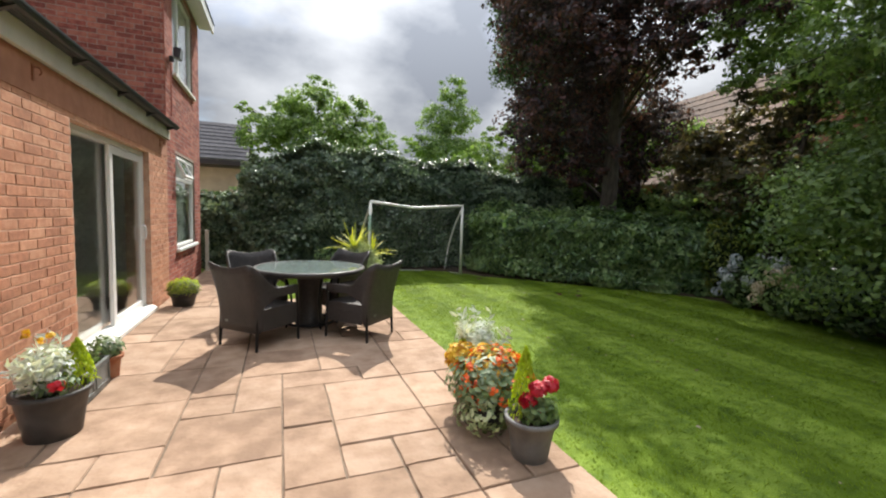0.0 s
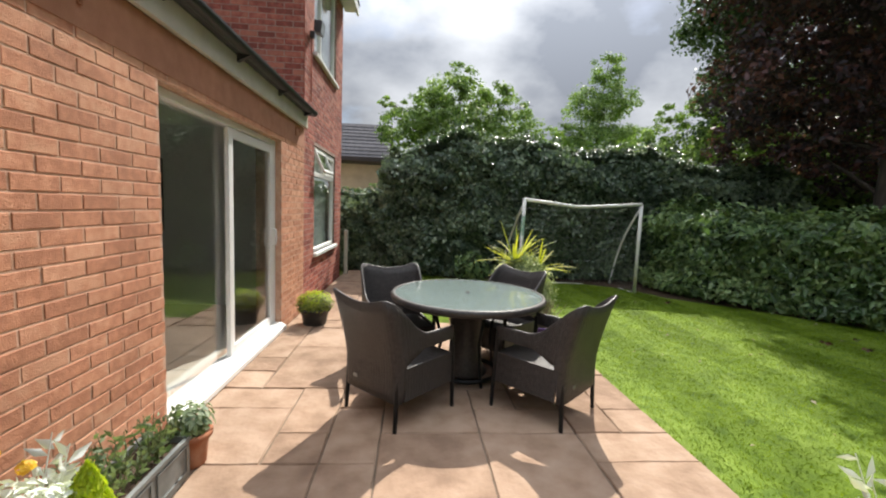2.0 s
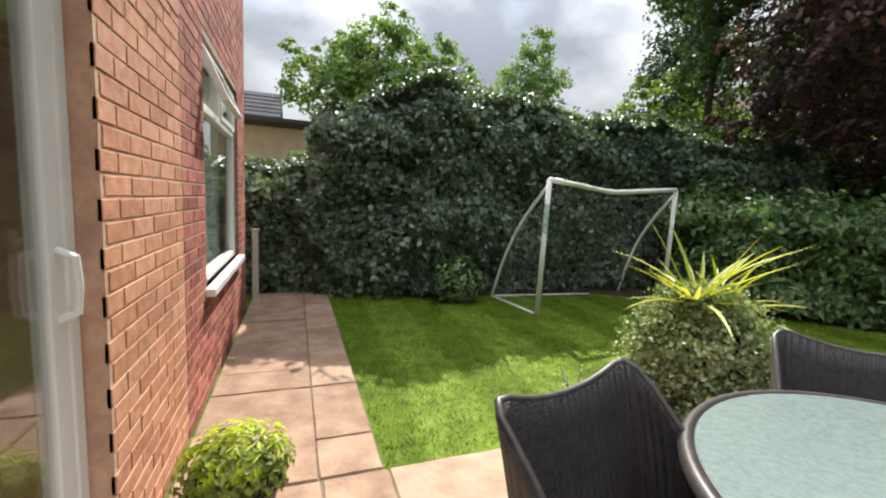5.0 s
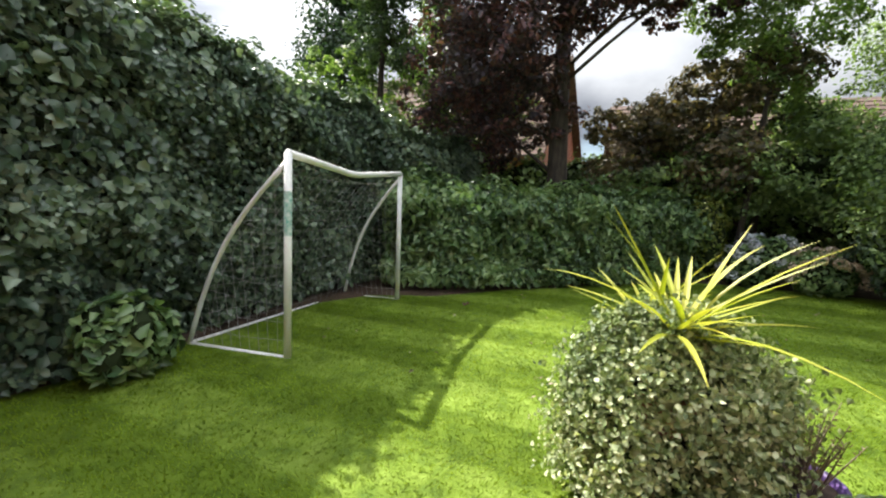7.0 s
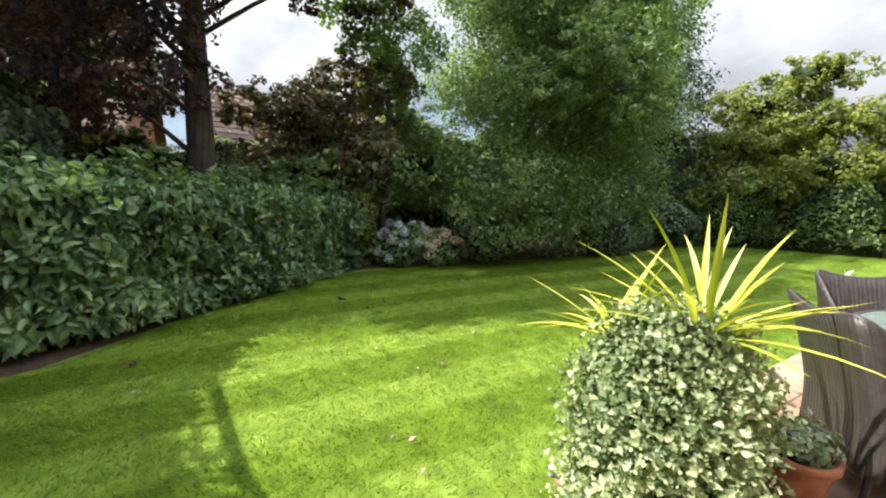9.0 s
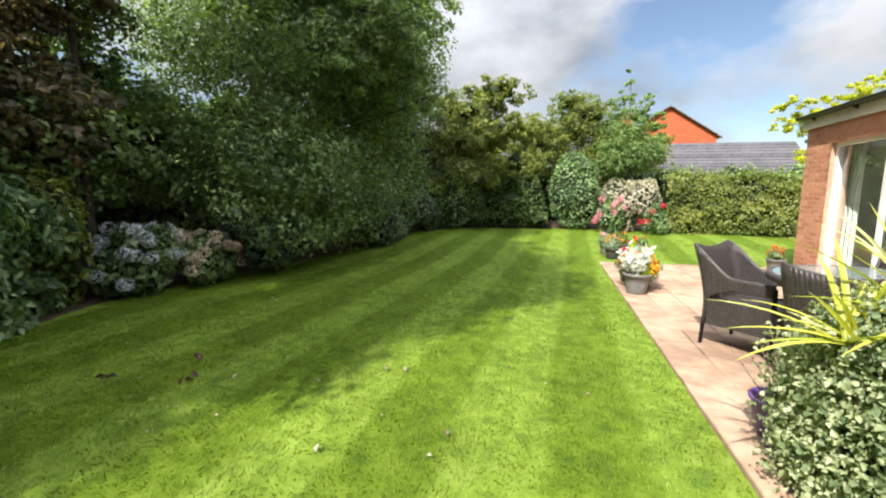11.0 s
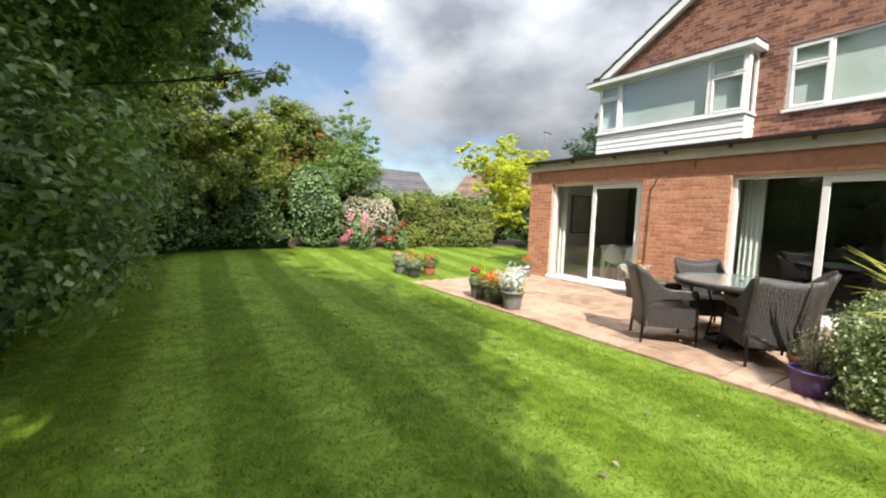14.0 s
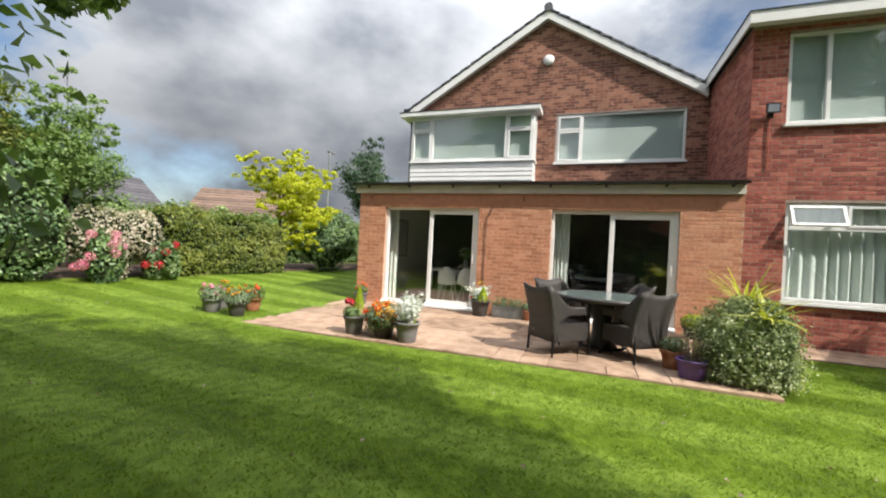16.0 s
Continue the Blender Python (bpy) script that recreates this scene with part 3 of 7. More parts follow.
def brick_box(m, x, s, e, z, t, d=0.003, axis="x", r=random):
    """One brick standing proud of the wall, with eased arrises."""
    b = 0.0025
    d = d + r.uniform(-0.001, 0.001)
    if axis == "x":
        P = lambda a, zz, o: (x + o, a, zz)
    else:
        P = lambda a, zz, o: (a, x - o, zz)
    v = [P(s, z, -0.01), P(e, z, -0.01), P(e, t, -0.01), P(s, t, -0.01), P(s, z, d - b), P(e, z, d - b), P(e, t, d - b), P(s, t, d - b), P(s + b, z + b, d), P(e - b, z + b, d), P(e - b, t - b, d), P(s + b, t - b, d)]
    return m.add(v, [(0, 1, 5, 4), (1, 2, 6, 5), (2, 3, 7, 6), (3, 0, 4, 7), (4, 5, 9, 8), (5, 6, 10, 9), (6, 7, 11, 10), (7, 4, 8, 11), (8, 9, 10, 11)])


DOOR_L = (-6.79, -4.62, 0.03, 2.17)
DOOR_R = (-3.16, -0.95, 0.03, 2.15)
WIN_LOW = (0.56, 2.16, 0.72, 2.33)
WIN_UP = (0.50, 2.12, 3.62, 5.12)
WING_END = 2.78
WALL_EXT = wall_x("wall_extension", 0.0, 0.28, -7.45, 0.0, -0.1, 2.62, [DOOR_L, DOOR_R], M_MORTAR_EXT, "pink-orange brick wall of the rear extension")
WALL_WING = wall_x("wall_wing", 0.0, 0.28, 0.0, WING_END, -0.1, 5.3, [WIN_LOW, WIN_UP], M_MORTAR, "red brick wall of the two-storey wing")
GX = -2.62
WIN_GABLE = (-3.39, -0.45, 3.63, 4.86)
BAY = (-7.26, -3.88, 3.12, 4.86)
PEAK_Y, PEAK_Z, EAVE_Z = -3.73, 7.48, 5.25
SLOPE = (PEAK_Z - EAVE_Z) / 3.62


def build_gable():
    m = Mesh()
    for p, q, r, s in cells_round(-7.35, -0.0, 2.6, EAVE_Z, [WIN_GABLE, BAY]):
        m.box(GX - 0.28, GX, p, q, r, s)
    a, b = PEAK_Y - 3.62, PEAK_Y + 3.73
    v = [(x, y, z) for x in (GX - 0.28, GX) for y, z in ((a, EAVE_Z), (b, EAVE_Z), (PEAK_Y, PEAK_Z))]
    m.add(v, [(0, 2, 1), (3, 4, 5), (0, 1, 4, 3), (1, 2, 5, 4), (2, 0, 3, 5)])
    return structure(link("wall_gable", m, M_MORTAR), "brown brick gable wall of the main house", "wall")


WALL_GABLE = build_gable()


def side_walls():
    m = Mesh()
    m.box(GX - 0.28, -0.28, 0.0, 0.28, 0.0, 5.3)
    w = structure(link("wall_wing_side", m, M_MORTAR), "shaded red brick side wall of the wing", "wall")
    b = Mesh()
    for s, e, z, t in brick_places(GX, 0.0, 2.7, 5.25, []):
        brick_box(b, 0.0, s, e, z, t, axis="y")
    tagged(link("brickwork", b, M_BRICK_RED, w), "dark red bricks in pale joints", "", "", "stuff")
    # plain walls that close the house
    c = Mesh()
    c.box(-9.0, -0.28, -7.45, -7.2, -0.1, 2.62)
    c.box(-9.0, GX - 0.28, -7.35, -7.1, 2.62, EAVE_Z)
    c.box(-9.25, -9.0, -7.45, WING_END, -0.1, EAVE_Z)
    c.box(-9.0, -0.28, WING_END - 0.28, WING_END, -0.1, 5.3)
    structure(link("wall_outer", c, M_MORTAR), "plain brick outer walls of the house", "wall")


side_walls()


def build_roofs():
    e = Mesh()
    v = [(0.10, -7.6, 2.63), (0.10, 0.0, 2.63), (GX, 0.0, 3.06), (GX, -7.6, 3.06)]
    v += [(x, y, z + 0.06) for x, y, z in v]
    e.add(v, [(0, 3, 2, 1), (4, 5, 6, 7), (0, 1, 5, 4), (1, 2, 6, 5), (2, 3, 7, 6), (3, 0, 4, 7)])
    structure(link("roof_extension", e, M_FELT), "low grey felt roof of the extension", "roof")
    f = Mesh()
    f.box(0.012, 0.05, -7.55, -0.005, 2.46, 2.63, 0.004)
    structure(link("fascia", f, M_CREAM), "cream painted fascia board under the gutter", "trim")
    d = Mesh()
    d.box(0.0005, 0.007, -7.45, -0.002, 2.2, 2.458, 0.002)
    structure(link("trim", d, M_BAND), "smooth terracotta rendered band over the doors", "trim")
    # main roof: two slopes of tile courses with white barge boards
    m = Mesh()
    x0, x1 = GX + 0.17, -9.6
    for sgn in (-1, 1):
        n = 14
        L = 3.95 if sgn < 0 else 3.62
        for k in range(n):
            d0, d1 = L * k / n, L * (k + 1) / n + 0.03
            z0, z1 = PEAK_Z + 0.10 - SLOPE * d0, PEAK_Z + 0.10 - SLOPE * d1
            y0, y1 = PEAK_Y + sgn * d0, PEAK_Y + sgn * d1
            vv = [(x, y, z) for x in (x0, x1) for y, z in ((y0, z0), (y1, z1 + 0.025), (y1, z1), (y0, z0 - 0.06))]
            m.add(vv, [(0, 1, 5, 4), (1, 2, 6, 5), (2, 3, 7, 6), (0, 3, 2, 1), (4, 5, 6, 7)])
    m.tube([(x0 + 0.02, PEAK_Y, PEAK_Z + 0.12), (x1, PEAK_Y, PEAK_Z + 0.12)], 0.11, 10)
    structure(link("roof_main", m, M_TILE), "grey concrete tiled pitched roof of the main house", "roof")
    b = Mesh()
    for sgn in (-1, 1):
        L = 3.85 if sgn < 0 else 3.66
        y0, y1 = PEAK_Y, PEAK_Y + sgn * L
        z0, z1 = PEAK_Z + 0.04, PEAK_Z + 0.04 - SLOPE * L
        vv = [(x, y, z) for x in (GX + 0.012, GX + 0.15) for y, z in ((y0, z0), (y1, z1), (y1, z1 - 0.2), (y0, z0 - 0.2))]
        b.add(vv, [(0, 1, 2, 3), (4, 7, 6, 5), (0, 4, 5, 1), (1, 5, 6, 2), (2, 6, 7, 3), (3, 7, 4, 0)])
    structure(link("barge_board", b, M_WHITE), "white barge boards along the gable verge", "trim")
    # wing roof
    w = Mesh()
    v = [(0.30, -0.16, 5.42), (0.30, WING_END + 0.2, 5.42), (-9.2, WING_END + 0.2, 5.42), (-9.2, -0.16, 5.42), (-2.2, 1.0, 6.1), (-2.2, 2.2, 6.1), (-8, 2.2, 6.1), (-8, 1.0, 6.1)]
    w.add(v, [(0, 1, 5, 4), (1, 2, 6, 5), (2, 3, 7, 6), (3, 0, 4, 7), (4, 5, 6, 7), (3, 2, 1, 0)])
    structure(link("roof_wing", w, M_TILE), "grey tiled roof of the wing", "roof")
    t = Mesh()
    t.box(0.24, 0.28, -0.14, WING_END + 0.18, 5.22, 5.41)
    t.box(-2.8, 0.24, -0.14, -0.11, 5.22, 5.41)
    t.box(0.004, 0.24, -0.10, WING_END + 0.18, 5.28, 5.30)
    structure(link("fascia_wing", t, M_WHITE), "white fascia and soffit of the wing roof", "trim")


build_roofs()


def build_gutter():
    g = thing("gutter", 0.1, 0, 2.66, "dark grey half-round gutter along the extension", "gutter")
    m = Mesh()
    n = 10
    ring = [(0.055 * math.cos(math.pi + math.pi * k / n), 0.055 * math.sin(math.pi + math.pi * k / n)) for k in range(n + 1)]
    ring += [(0.048 * math.cos(-math.pi * k / n), 0.048 * math.sin(-math.pi * k / n)) for k in range(n + 1)]
    v = [(x + 0.02, y, z + 0.02) for y in (-7.56, 0.02) for x, z in ring]
    k = len(ring)
    m.add(v, [(i, (i + 1) % k, k + (i + 1) % k, k + i) for i in range(k)] + [tuple(range(k)), tuple(range(2 * k - 1, k - 1, -1))])
    part("trough", m, M_GUTTER, g)
    for i in range(8):
        b = Mesh()
        y = -7.2 + i * 1.0
        b.add([(-0.045, y - 0.02, 0.0), (0.06, y - 0.02, -0.03), (-0.045, y - 0.02, -0.085), (-0.045, y + 0.02, 0.0), (0.06, y + 0.02, -0.03), (-0.045, y + 0.02, -0.085)], [(0, 1, 2), (5, 4, 3), (0, 3, 4, 1), (1, 4, 5, 2), (2, 5, 3, 0)])
        part("bracket", b, M_GUTTER, g)


build_gutter()

# ---- windows and doors ----


def bar(m, x0, x1, y0, y1, z0, z1, b=0.006):
    m.box(x0, x1, y0, y1, z0, z1, b)


def pane_of(parent, x, y0, y1, z0, z1):
    p = Mesh()
    p.box(x - 0.005, x + 0.005, y0, y1, z0, z1)
    ob = part("pane", p, M_GLASS, parent)
    ob.visible_shadow = False
    return ob


def frame_of(parent, name, x0, x1, y0, y1, z0, z1, w, material=None):
    f = Mesh()
    bar(f, x0, x1, y0, y0 + w, z0, z1)
    bar(f, x0, x1, y1 - w, y1, z0, z1)
    bar(f, x0 + 0.001, x1 - 0.001, y0 + w, y1 - w, z0, z0 + w)
    bar(f, x0 + 0.001, x1 - 0.001, y0 + w, y1 - w, z1 - w, z1)
    return part(name, f, material or M_WHITE, parent)


def sliding_door(name, d, label, handle_y):
    y0, y1, z0, z1 = d
    t = thing(name, 0, 0, 0, label, "patio door", "", "structure")
    frame_of(t, "door_frame", -0.16, -0.065, y0 + 0.002, y1 - 0.002, z0, z1 - 0.002, 0.06)
    mid = (y0 + y1) / 2
    # one fixed light glazed straight into the frame, one sliding sash in front of it
    pane_of(t, -0.135, y0 + 0.056, mid, z0 + 0.056, z1 - 0.058)
    a, b, x = mid - 0.04, y1 - 0.06, -0.09
    s = frame_of(t, "sash", x - 0.02, x + 0.02, a, b, z0 + 0.06, z1 - 0.065, 0.085)
    pane_of(s, x, a + 0.08, b - 0.08, z0 + 0.14, z1 - 0.145)
    s = Mesh()
    s.add([(-0.15, y0, z0 - 0.02), (0.06, y0, z0 - 0.02), (0.06, y0, z0 + 0.02), (0.0, y0, z0 + 0.05), (-0.15, y0, z0 + 0.05), (-0.15, y1, z0 - 0.02), (0.06, y1, z0 - 0.02), (0.06, y1, z0 + 0.02), (0.0, y1, z0 + 0.05), (-0.15, y1, z0 + 0.05)], [(0, 1, 2, 3, 4), (9, 8, 7, 6, 5), (0, 5, 6, 1), (1, 6, 7, 2), (2, 7, 8, 3), (3, 8, 9, 4)])
    part("sill", s, M_WHITE, t)
    if not handle_y:
        handle_y = y1 - 0.1
    h = Mesh()
    h.tube([(-0.072, handle_y, 0.98), (-0.03, handle_y, 1.0), (-0.025, handle_y, 1.08), (-0.03, handle_y, 1.16), (-0.072, handle_y, 1.18)], 0.012, 8)
    part("handle", h, M_WHITE, t)
    u = Mesh()
    u.box(-0.1, 0.03, y0, y1, -0.09, z0 - 0.021)
    part("threshold", u, M_MORTAR, t)


sliding_door("door_1", DOOR_R, "white sliding patio door of the sitting room, slightly reflecting", DOOR_R[1] - 0.1)
sliding_door("door_2", DOOR_L, "white sliding patio door of the dining room", DOOR_L[1] - 0.1)


def window(name, x, d, label, casements, sill=True):
    """White window at outer face x. casements: (start, end, vent) lights from side to side."""
    y0, y1, z0, z1 = d
    t = thing(name, 0, 0, 0, label, "window", "", "structure")
    frame_of(t, "window_frame", x - 0.10, x - 0.03, y0 + 0.002, y1 - 0.002, z0 + 0.002, z1 - 0.002, 0.055)
    for a, b, vent in casements:
        zt = z1 - 0.055
        if a > y0 + 0.1:
            mu = Mesh()
            bar(mu, x - 0.10, x - 0.028, a - 0.03, a + 0.03, z0 + 0.055, z1 - 0.055)
            part("mullion", mu, M_WHITE, t)
        aa, bb = max(a + 0.03, y0 + 0.055), min(b - 0.03, y1 - 0.055)
        if vent:
            zt = z1 - 0.055 - vent
            tr = Mesh()
            bar(tr, x - 0.099, x - 0.028, aa, bb, zt - 0.025, zt + 0.025)
            part("transom", tr, M_WHITE, t)
            g = frame_of(t, "vent_sash", x - 0.08, x - 0.015, aa - 0.012, bb + 0.012, zt + 0.012, z1 - 0.045, 0.045)
            pane_of(g, x - 0.05, aa + 0.03, bb - 0.03, zt + 0.055, z1 - 0.09)
            c = frame_of(t, "sash", x - 0.08, x - 0.018, aa - 0.012, bb + 0.012, z0 + 0.045, zt - 0.012, 0.045)
            pane_of(c, x - 0.05, aa + 0.03, bb - 0.03, z0 + 0.09, zt - 0.055)
        else:
            pane_of(t, x - 0.06, aa - 0.004, bb + 0.004, z0 + 0.05, z1 - 0.05)
    if sill:
        s = Mesh()
        bar(s, x - 0.12, x + 0.06, y0 - 0.04, y1 + 0.04, z0 - 0.055, z0 + 0.0, 0.008)
        part("sill", s, M_WHITE, t)
    return t


def vented_window(name, x, d, label, vent):
    """A wide white window: one lower light under two top vents, the first propped open."""
    y0, y1, z0, z1 = d
    t = thing(name, 0, 0, 0, label, "window", "", "structure")
    frame_of(t, "window_frame", x - 0.10, x - 0.03, y0 + 0.002, y1 - 0.002, z0 + 0.002, z1 - 0.002, 0.055)
    zt, mid = z1 - 0.055 - vent, (y0 + y1) / 2
    tr = Mesh()
    bar(tr, x - 0.099, x - 0.026, y0 + 0.055, y1 - 0.055, zt - 0.03, zt + 0.03)
    part("transom", tr, M_WHITE, t)
    mu = Mesh()
    bar(mu, x - 0.098, x - 0.028, mid - 0.03, mid + 0.03, zt + 0.031, z1 - 0.055)
    part("mullion", mu, M_WHITE, t)
    s = new("vent_sash")
    s.parent = t
    s.matrix_world = pose(x - 0.03, 0, z1 - 0.055, 0, -24, 0)
    frame_of(s, "vent_frame", -0.015, 0.03, y0 + 0.05, mid - 0.025, 0.0 - vent, 0.0, 0.045)
    pane_of(s, 0.01, y0 + 0.095, mid - 0.07, 0.045 - vent, -0.045)
    g = frame_of(t, "vent_sash", x - 0.08, x - 0.015, mid + 0.02, y1 - 0.045, zt + 0.02, z1 - 0.045, 0.045)
    pane_of(g, x - 0.05, mid + 0.06, y1 - 0.085, zt + 0.06, z1 - 0.085)
    pane_of(t, x - 0.06, y0 + 0.052, y1 - 0.052, z0 + 0.052, zt - 0.028)
    q = Mesh()
    bar(q, x - 0.12, x + 0.06, y0 - 0.04, y1 + 0.04, z0 - 0.055, z0 + 0.0, 0.008)
    part("sill", q, M_WHITE, t)


vented_window("window_1", 0.0, WIN_LOW, "white window with its top vent open and pale curtains behind", 0.36)
window("window_2", 0.0, WIN_UP, "white upstairs window of the wing with a lowered blind", [(0.50, 1.05, 0.0), (1.05, 2.12, 0.0)])
window("window_3", GX, WIN_GABLE, "wide white upstairs window with grey blinds", [(-3.39, -2.77, 0.36), (-2.77, -0.45, 0.0)])


def slats(name, x, y0, y1, z0, z1, label):
    t = thing(name, x, 0, z1, label, "blind")
    m = Mesh()
    n = int((z1 - z0) / 0.03)
    for k in range(n):
        z = -0.03 - 0.03 * k
        m.add([(0.004, y0, z), (0.004, y1, z), (-0.004, y1, z + 0.036), (-0.004, y0, z + 0.036)], [(0, 1, 2, 3)])
    part("slats", m, M_BLIND, t)
    h = Mesh()
    h.box(-0.02, 0.02, y0, y1, -0.02, 0.015)
    part("headrail", h, M_WHITE, t)


slats("window_blind", GX - 0.125, -3.37, -0.47, 3.66, 4.84, "closed grey-green venetian blind behind the upstairs window")
slats("window_blind", -0.125, 0.52, 2.1, 3.64, 5.1, "closed grey venetian blind behind the wing's upper window")


def curtain(name, x, y0, y1, z0, z1, folds, amp, label, material=None):
    m = Mesh()
    n = folds * 8
    v = []
    for k in range(n + 1):
        y = y0 + (y1 - y0) * k / n
        o = amp * math.sin(2 * math.pi * k / 8) + amp * 0.5 * math.sin(k * 0.9)
        for z, s in ((z0, 1.25), ((z0 + z1) / 2, 1.0), (z1, 0.6)):
            v.append((x + o * s, y, z))
    f = [(k * 3 + i, (k + 1) * 3 + i, (k + 1) * 3 + i + 1, k * 3 + i + 1) for k in range(n) for i in range(2)]
    m.add(v, f)
    return tagged(link(name, m, material or M_CURTAIN, None, "", True), label, "curtain")


curtain("window_curtain", -0.17, 0.5, 2.2, 0.74, 2.32, 11, 0.03, "drawn pale green-white curtain in soft folds")


def build_bay():
    y0, y1, z0, z1 = BAY
    xf = GX + 0.44
    t = thing("bay_window", 0, 0, 0, "white first-floor bay window with clad panel below", "bay window", "", "structure")
    m = Mesh()
    m.box(GX - 0.1, xf, y0, y1, z0 - 0.03, z0)
    part("base", m, M_WHITE, t)
    for k in range(4):
        zz = z0 + k * 0.118
        b = Mesh()
        b.add([(xf + 0.012, y0, zz), (xf + 0.012, y1, zz), (xf, y1, zz + 0.114), (xf, y0, zz + 0.114), (GX, y1 + 0.012, zz), (GX, y1, zz + 0.114), (xf - 0.03, y0, zz), (xf - 0.03, y0, zz + 0.114), (xf - 0.03, y1 - 0.03, zz), (GX, y1 - 0.03, zz)], [(0, 1, 2, 3), (1, 4, 5, 2), (0, 3, 7, 6)])
        part("cladding_board", b, M_WHITE, t)
    zs = z0 + 0.475
    s = Mesh()
    s.box(GX - 0.1, xf + 0.05, y0 - 0.03, y1 + 0.04, zs, zs + 0.045, 0.008)
    part("sill", s, M_WHITE, t)
    zb, zt = zs + 0.046, z1 - 0.005
    frame_of(t, "window_frame", xf - 0.07, xf, y0, y1, zb, zt, 0.06)
    for a, b, vent in ((y0, y0 + 0.62, 0.3), (y0 + 0.62, y1 - 0.72, 0.0), (y1 - 0.72, y1 - 0.02, 0.36)):
        if a > y0 + 0.1:
            mu = Mesh()
            bar(mu, xf - 0.07, xf + 0.004, a - 0.035, a + 0.035, zb + 0.06, zt - 0.06)
            part("mullion", mu, M_WHITE, t)
        aa, bb = a + 0.06, b - 0.05
        if vent:
            z = zt - 0.06 - vent
            g = frame_of(t, "vent_sash", xf - 0.05, xf + 0.014, aa - 0.01, bb + 0.01, z, zt - 0.05, 0.045)
            pane_of(g, xf - 0.02, aa + 0.03, bb - 0.03, z + 0.045, zt - 0.095)
            c = frame_of(t, "sash", xf - 0.05, xf + 0.012, aa - 0.01, bb + 0.01, zb + 0.05, z - 0.012, 0.045)
            pane_of(c, xf - 0.02, aa + 0.03, bb - 0.03, zb + 0.095, z - 0.055)
        else:
            pane_of(t, xf - 0.03, aa - 0.02, bb + 0.01, zb + 0.06, zt - 0.06)
    for yy, s in ((y1, -1), (y0, 1)):
        c = Mesh()
        for xa, xb in ((GX, GX + 0.05), (xf - 0.13, xf - 0.071)):
            c.box(xa, xb, min(yy, yy + s * 0.06), max(yy, yy + s * 0.06), zb, zt)
        c.box(GX + 0.05, xf - 0.13, min(yy, yy + s * 0.06), max(yy, yy + s * 0.06), zt - 0.06, zt)
        part("side_frame", c, M_WHITE, t)
        p = Mesh()
        p.box(GX + 0.05, xf - 0.13, yy + s * 0.025, yy + s * 0.035, zb, zt - 0.06)
        part("side_pane", p, M_GLASS, t).visible_shadow = False
    r = Mesh()
    r.box(GX - 0.05, xf + 0.17, y0 - 0.3, y1 + 0.13, z1, z1 + 0.11, 0.008)
    part("canopy", r, M_WHITE, t)
    k = Mesh()
    k.add([(xf + 0.18, y0 - 0.32, z1 + 0.112), (xf + 0.18, y1 + 0.14, z1 + 0.112), (GX, y1 + 0.14, z1 + 0.16), (GX, y0 - 0.32, z1 + 0.16), (xf + 0.18, y0 - 0.32, z1 + 0.13), (xf + 0.18, y1 + 0.14, z1 + 0.13), (GX, y1 + 0.14, z1 + 0.19), (GX, y0 - 0.32, z1 + 0.19)], [(3, 2, 1, 0), (4, 5, 6, 7), (0, 1, 5, 4), (1, 2, 6, 5), (3, 0, 4, 7)])
    part("canopy_felt", k, M_FELT, t)
    slats("window_blind", xf - 0.10, y0 + 0.06, y1 - 0.06, zb, zt, "closed grey-green blind inside the bay window")


build_bay()


def downpipe():
    t = thing("downpipe", GX + 0.1, -7.36, 5.15, "black rainwater downpipe beside the bay window", "downpipe")
    m = Mesh()
    m.tube([(0.05, -0.22, 0.0), (0.05, -0.22, -0.12), (0.0, -0.08, -0.3), (0.0, -0.06, -0.5), (0.0, -0.06, -2.1)], 0.035, 10)
    part("pipe", m, M_GUTTER, t, "", True)
    h = Mesh()
    h.box(-0.02, 0.12, -0.3, -0.13, -0.02, 0.08, 0.01)
    part("hopper", h, M_GUTTER, t)


downpipe()

# ---- hedges, shrubs and trees ----


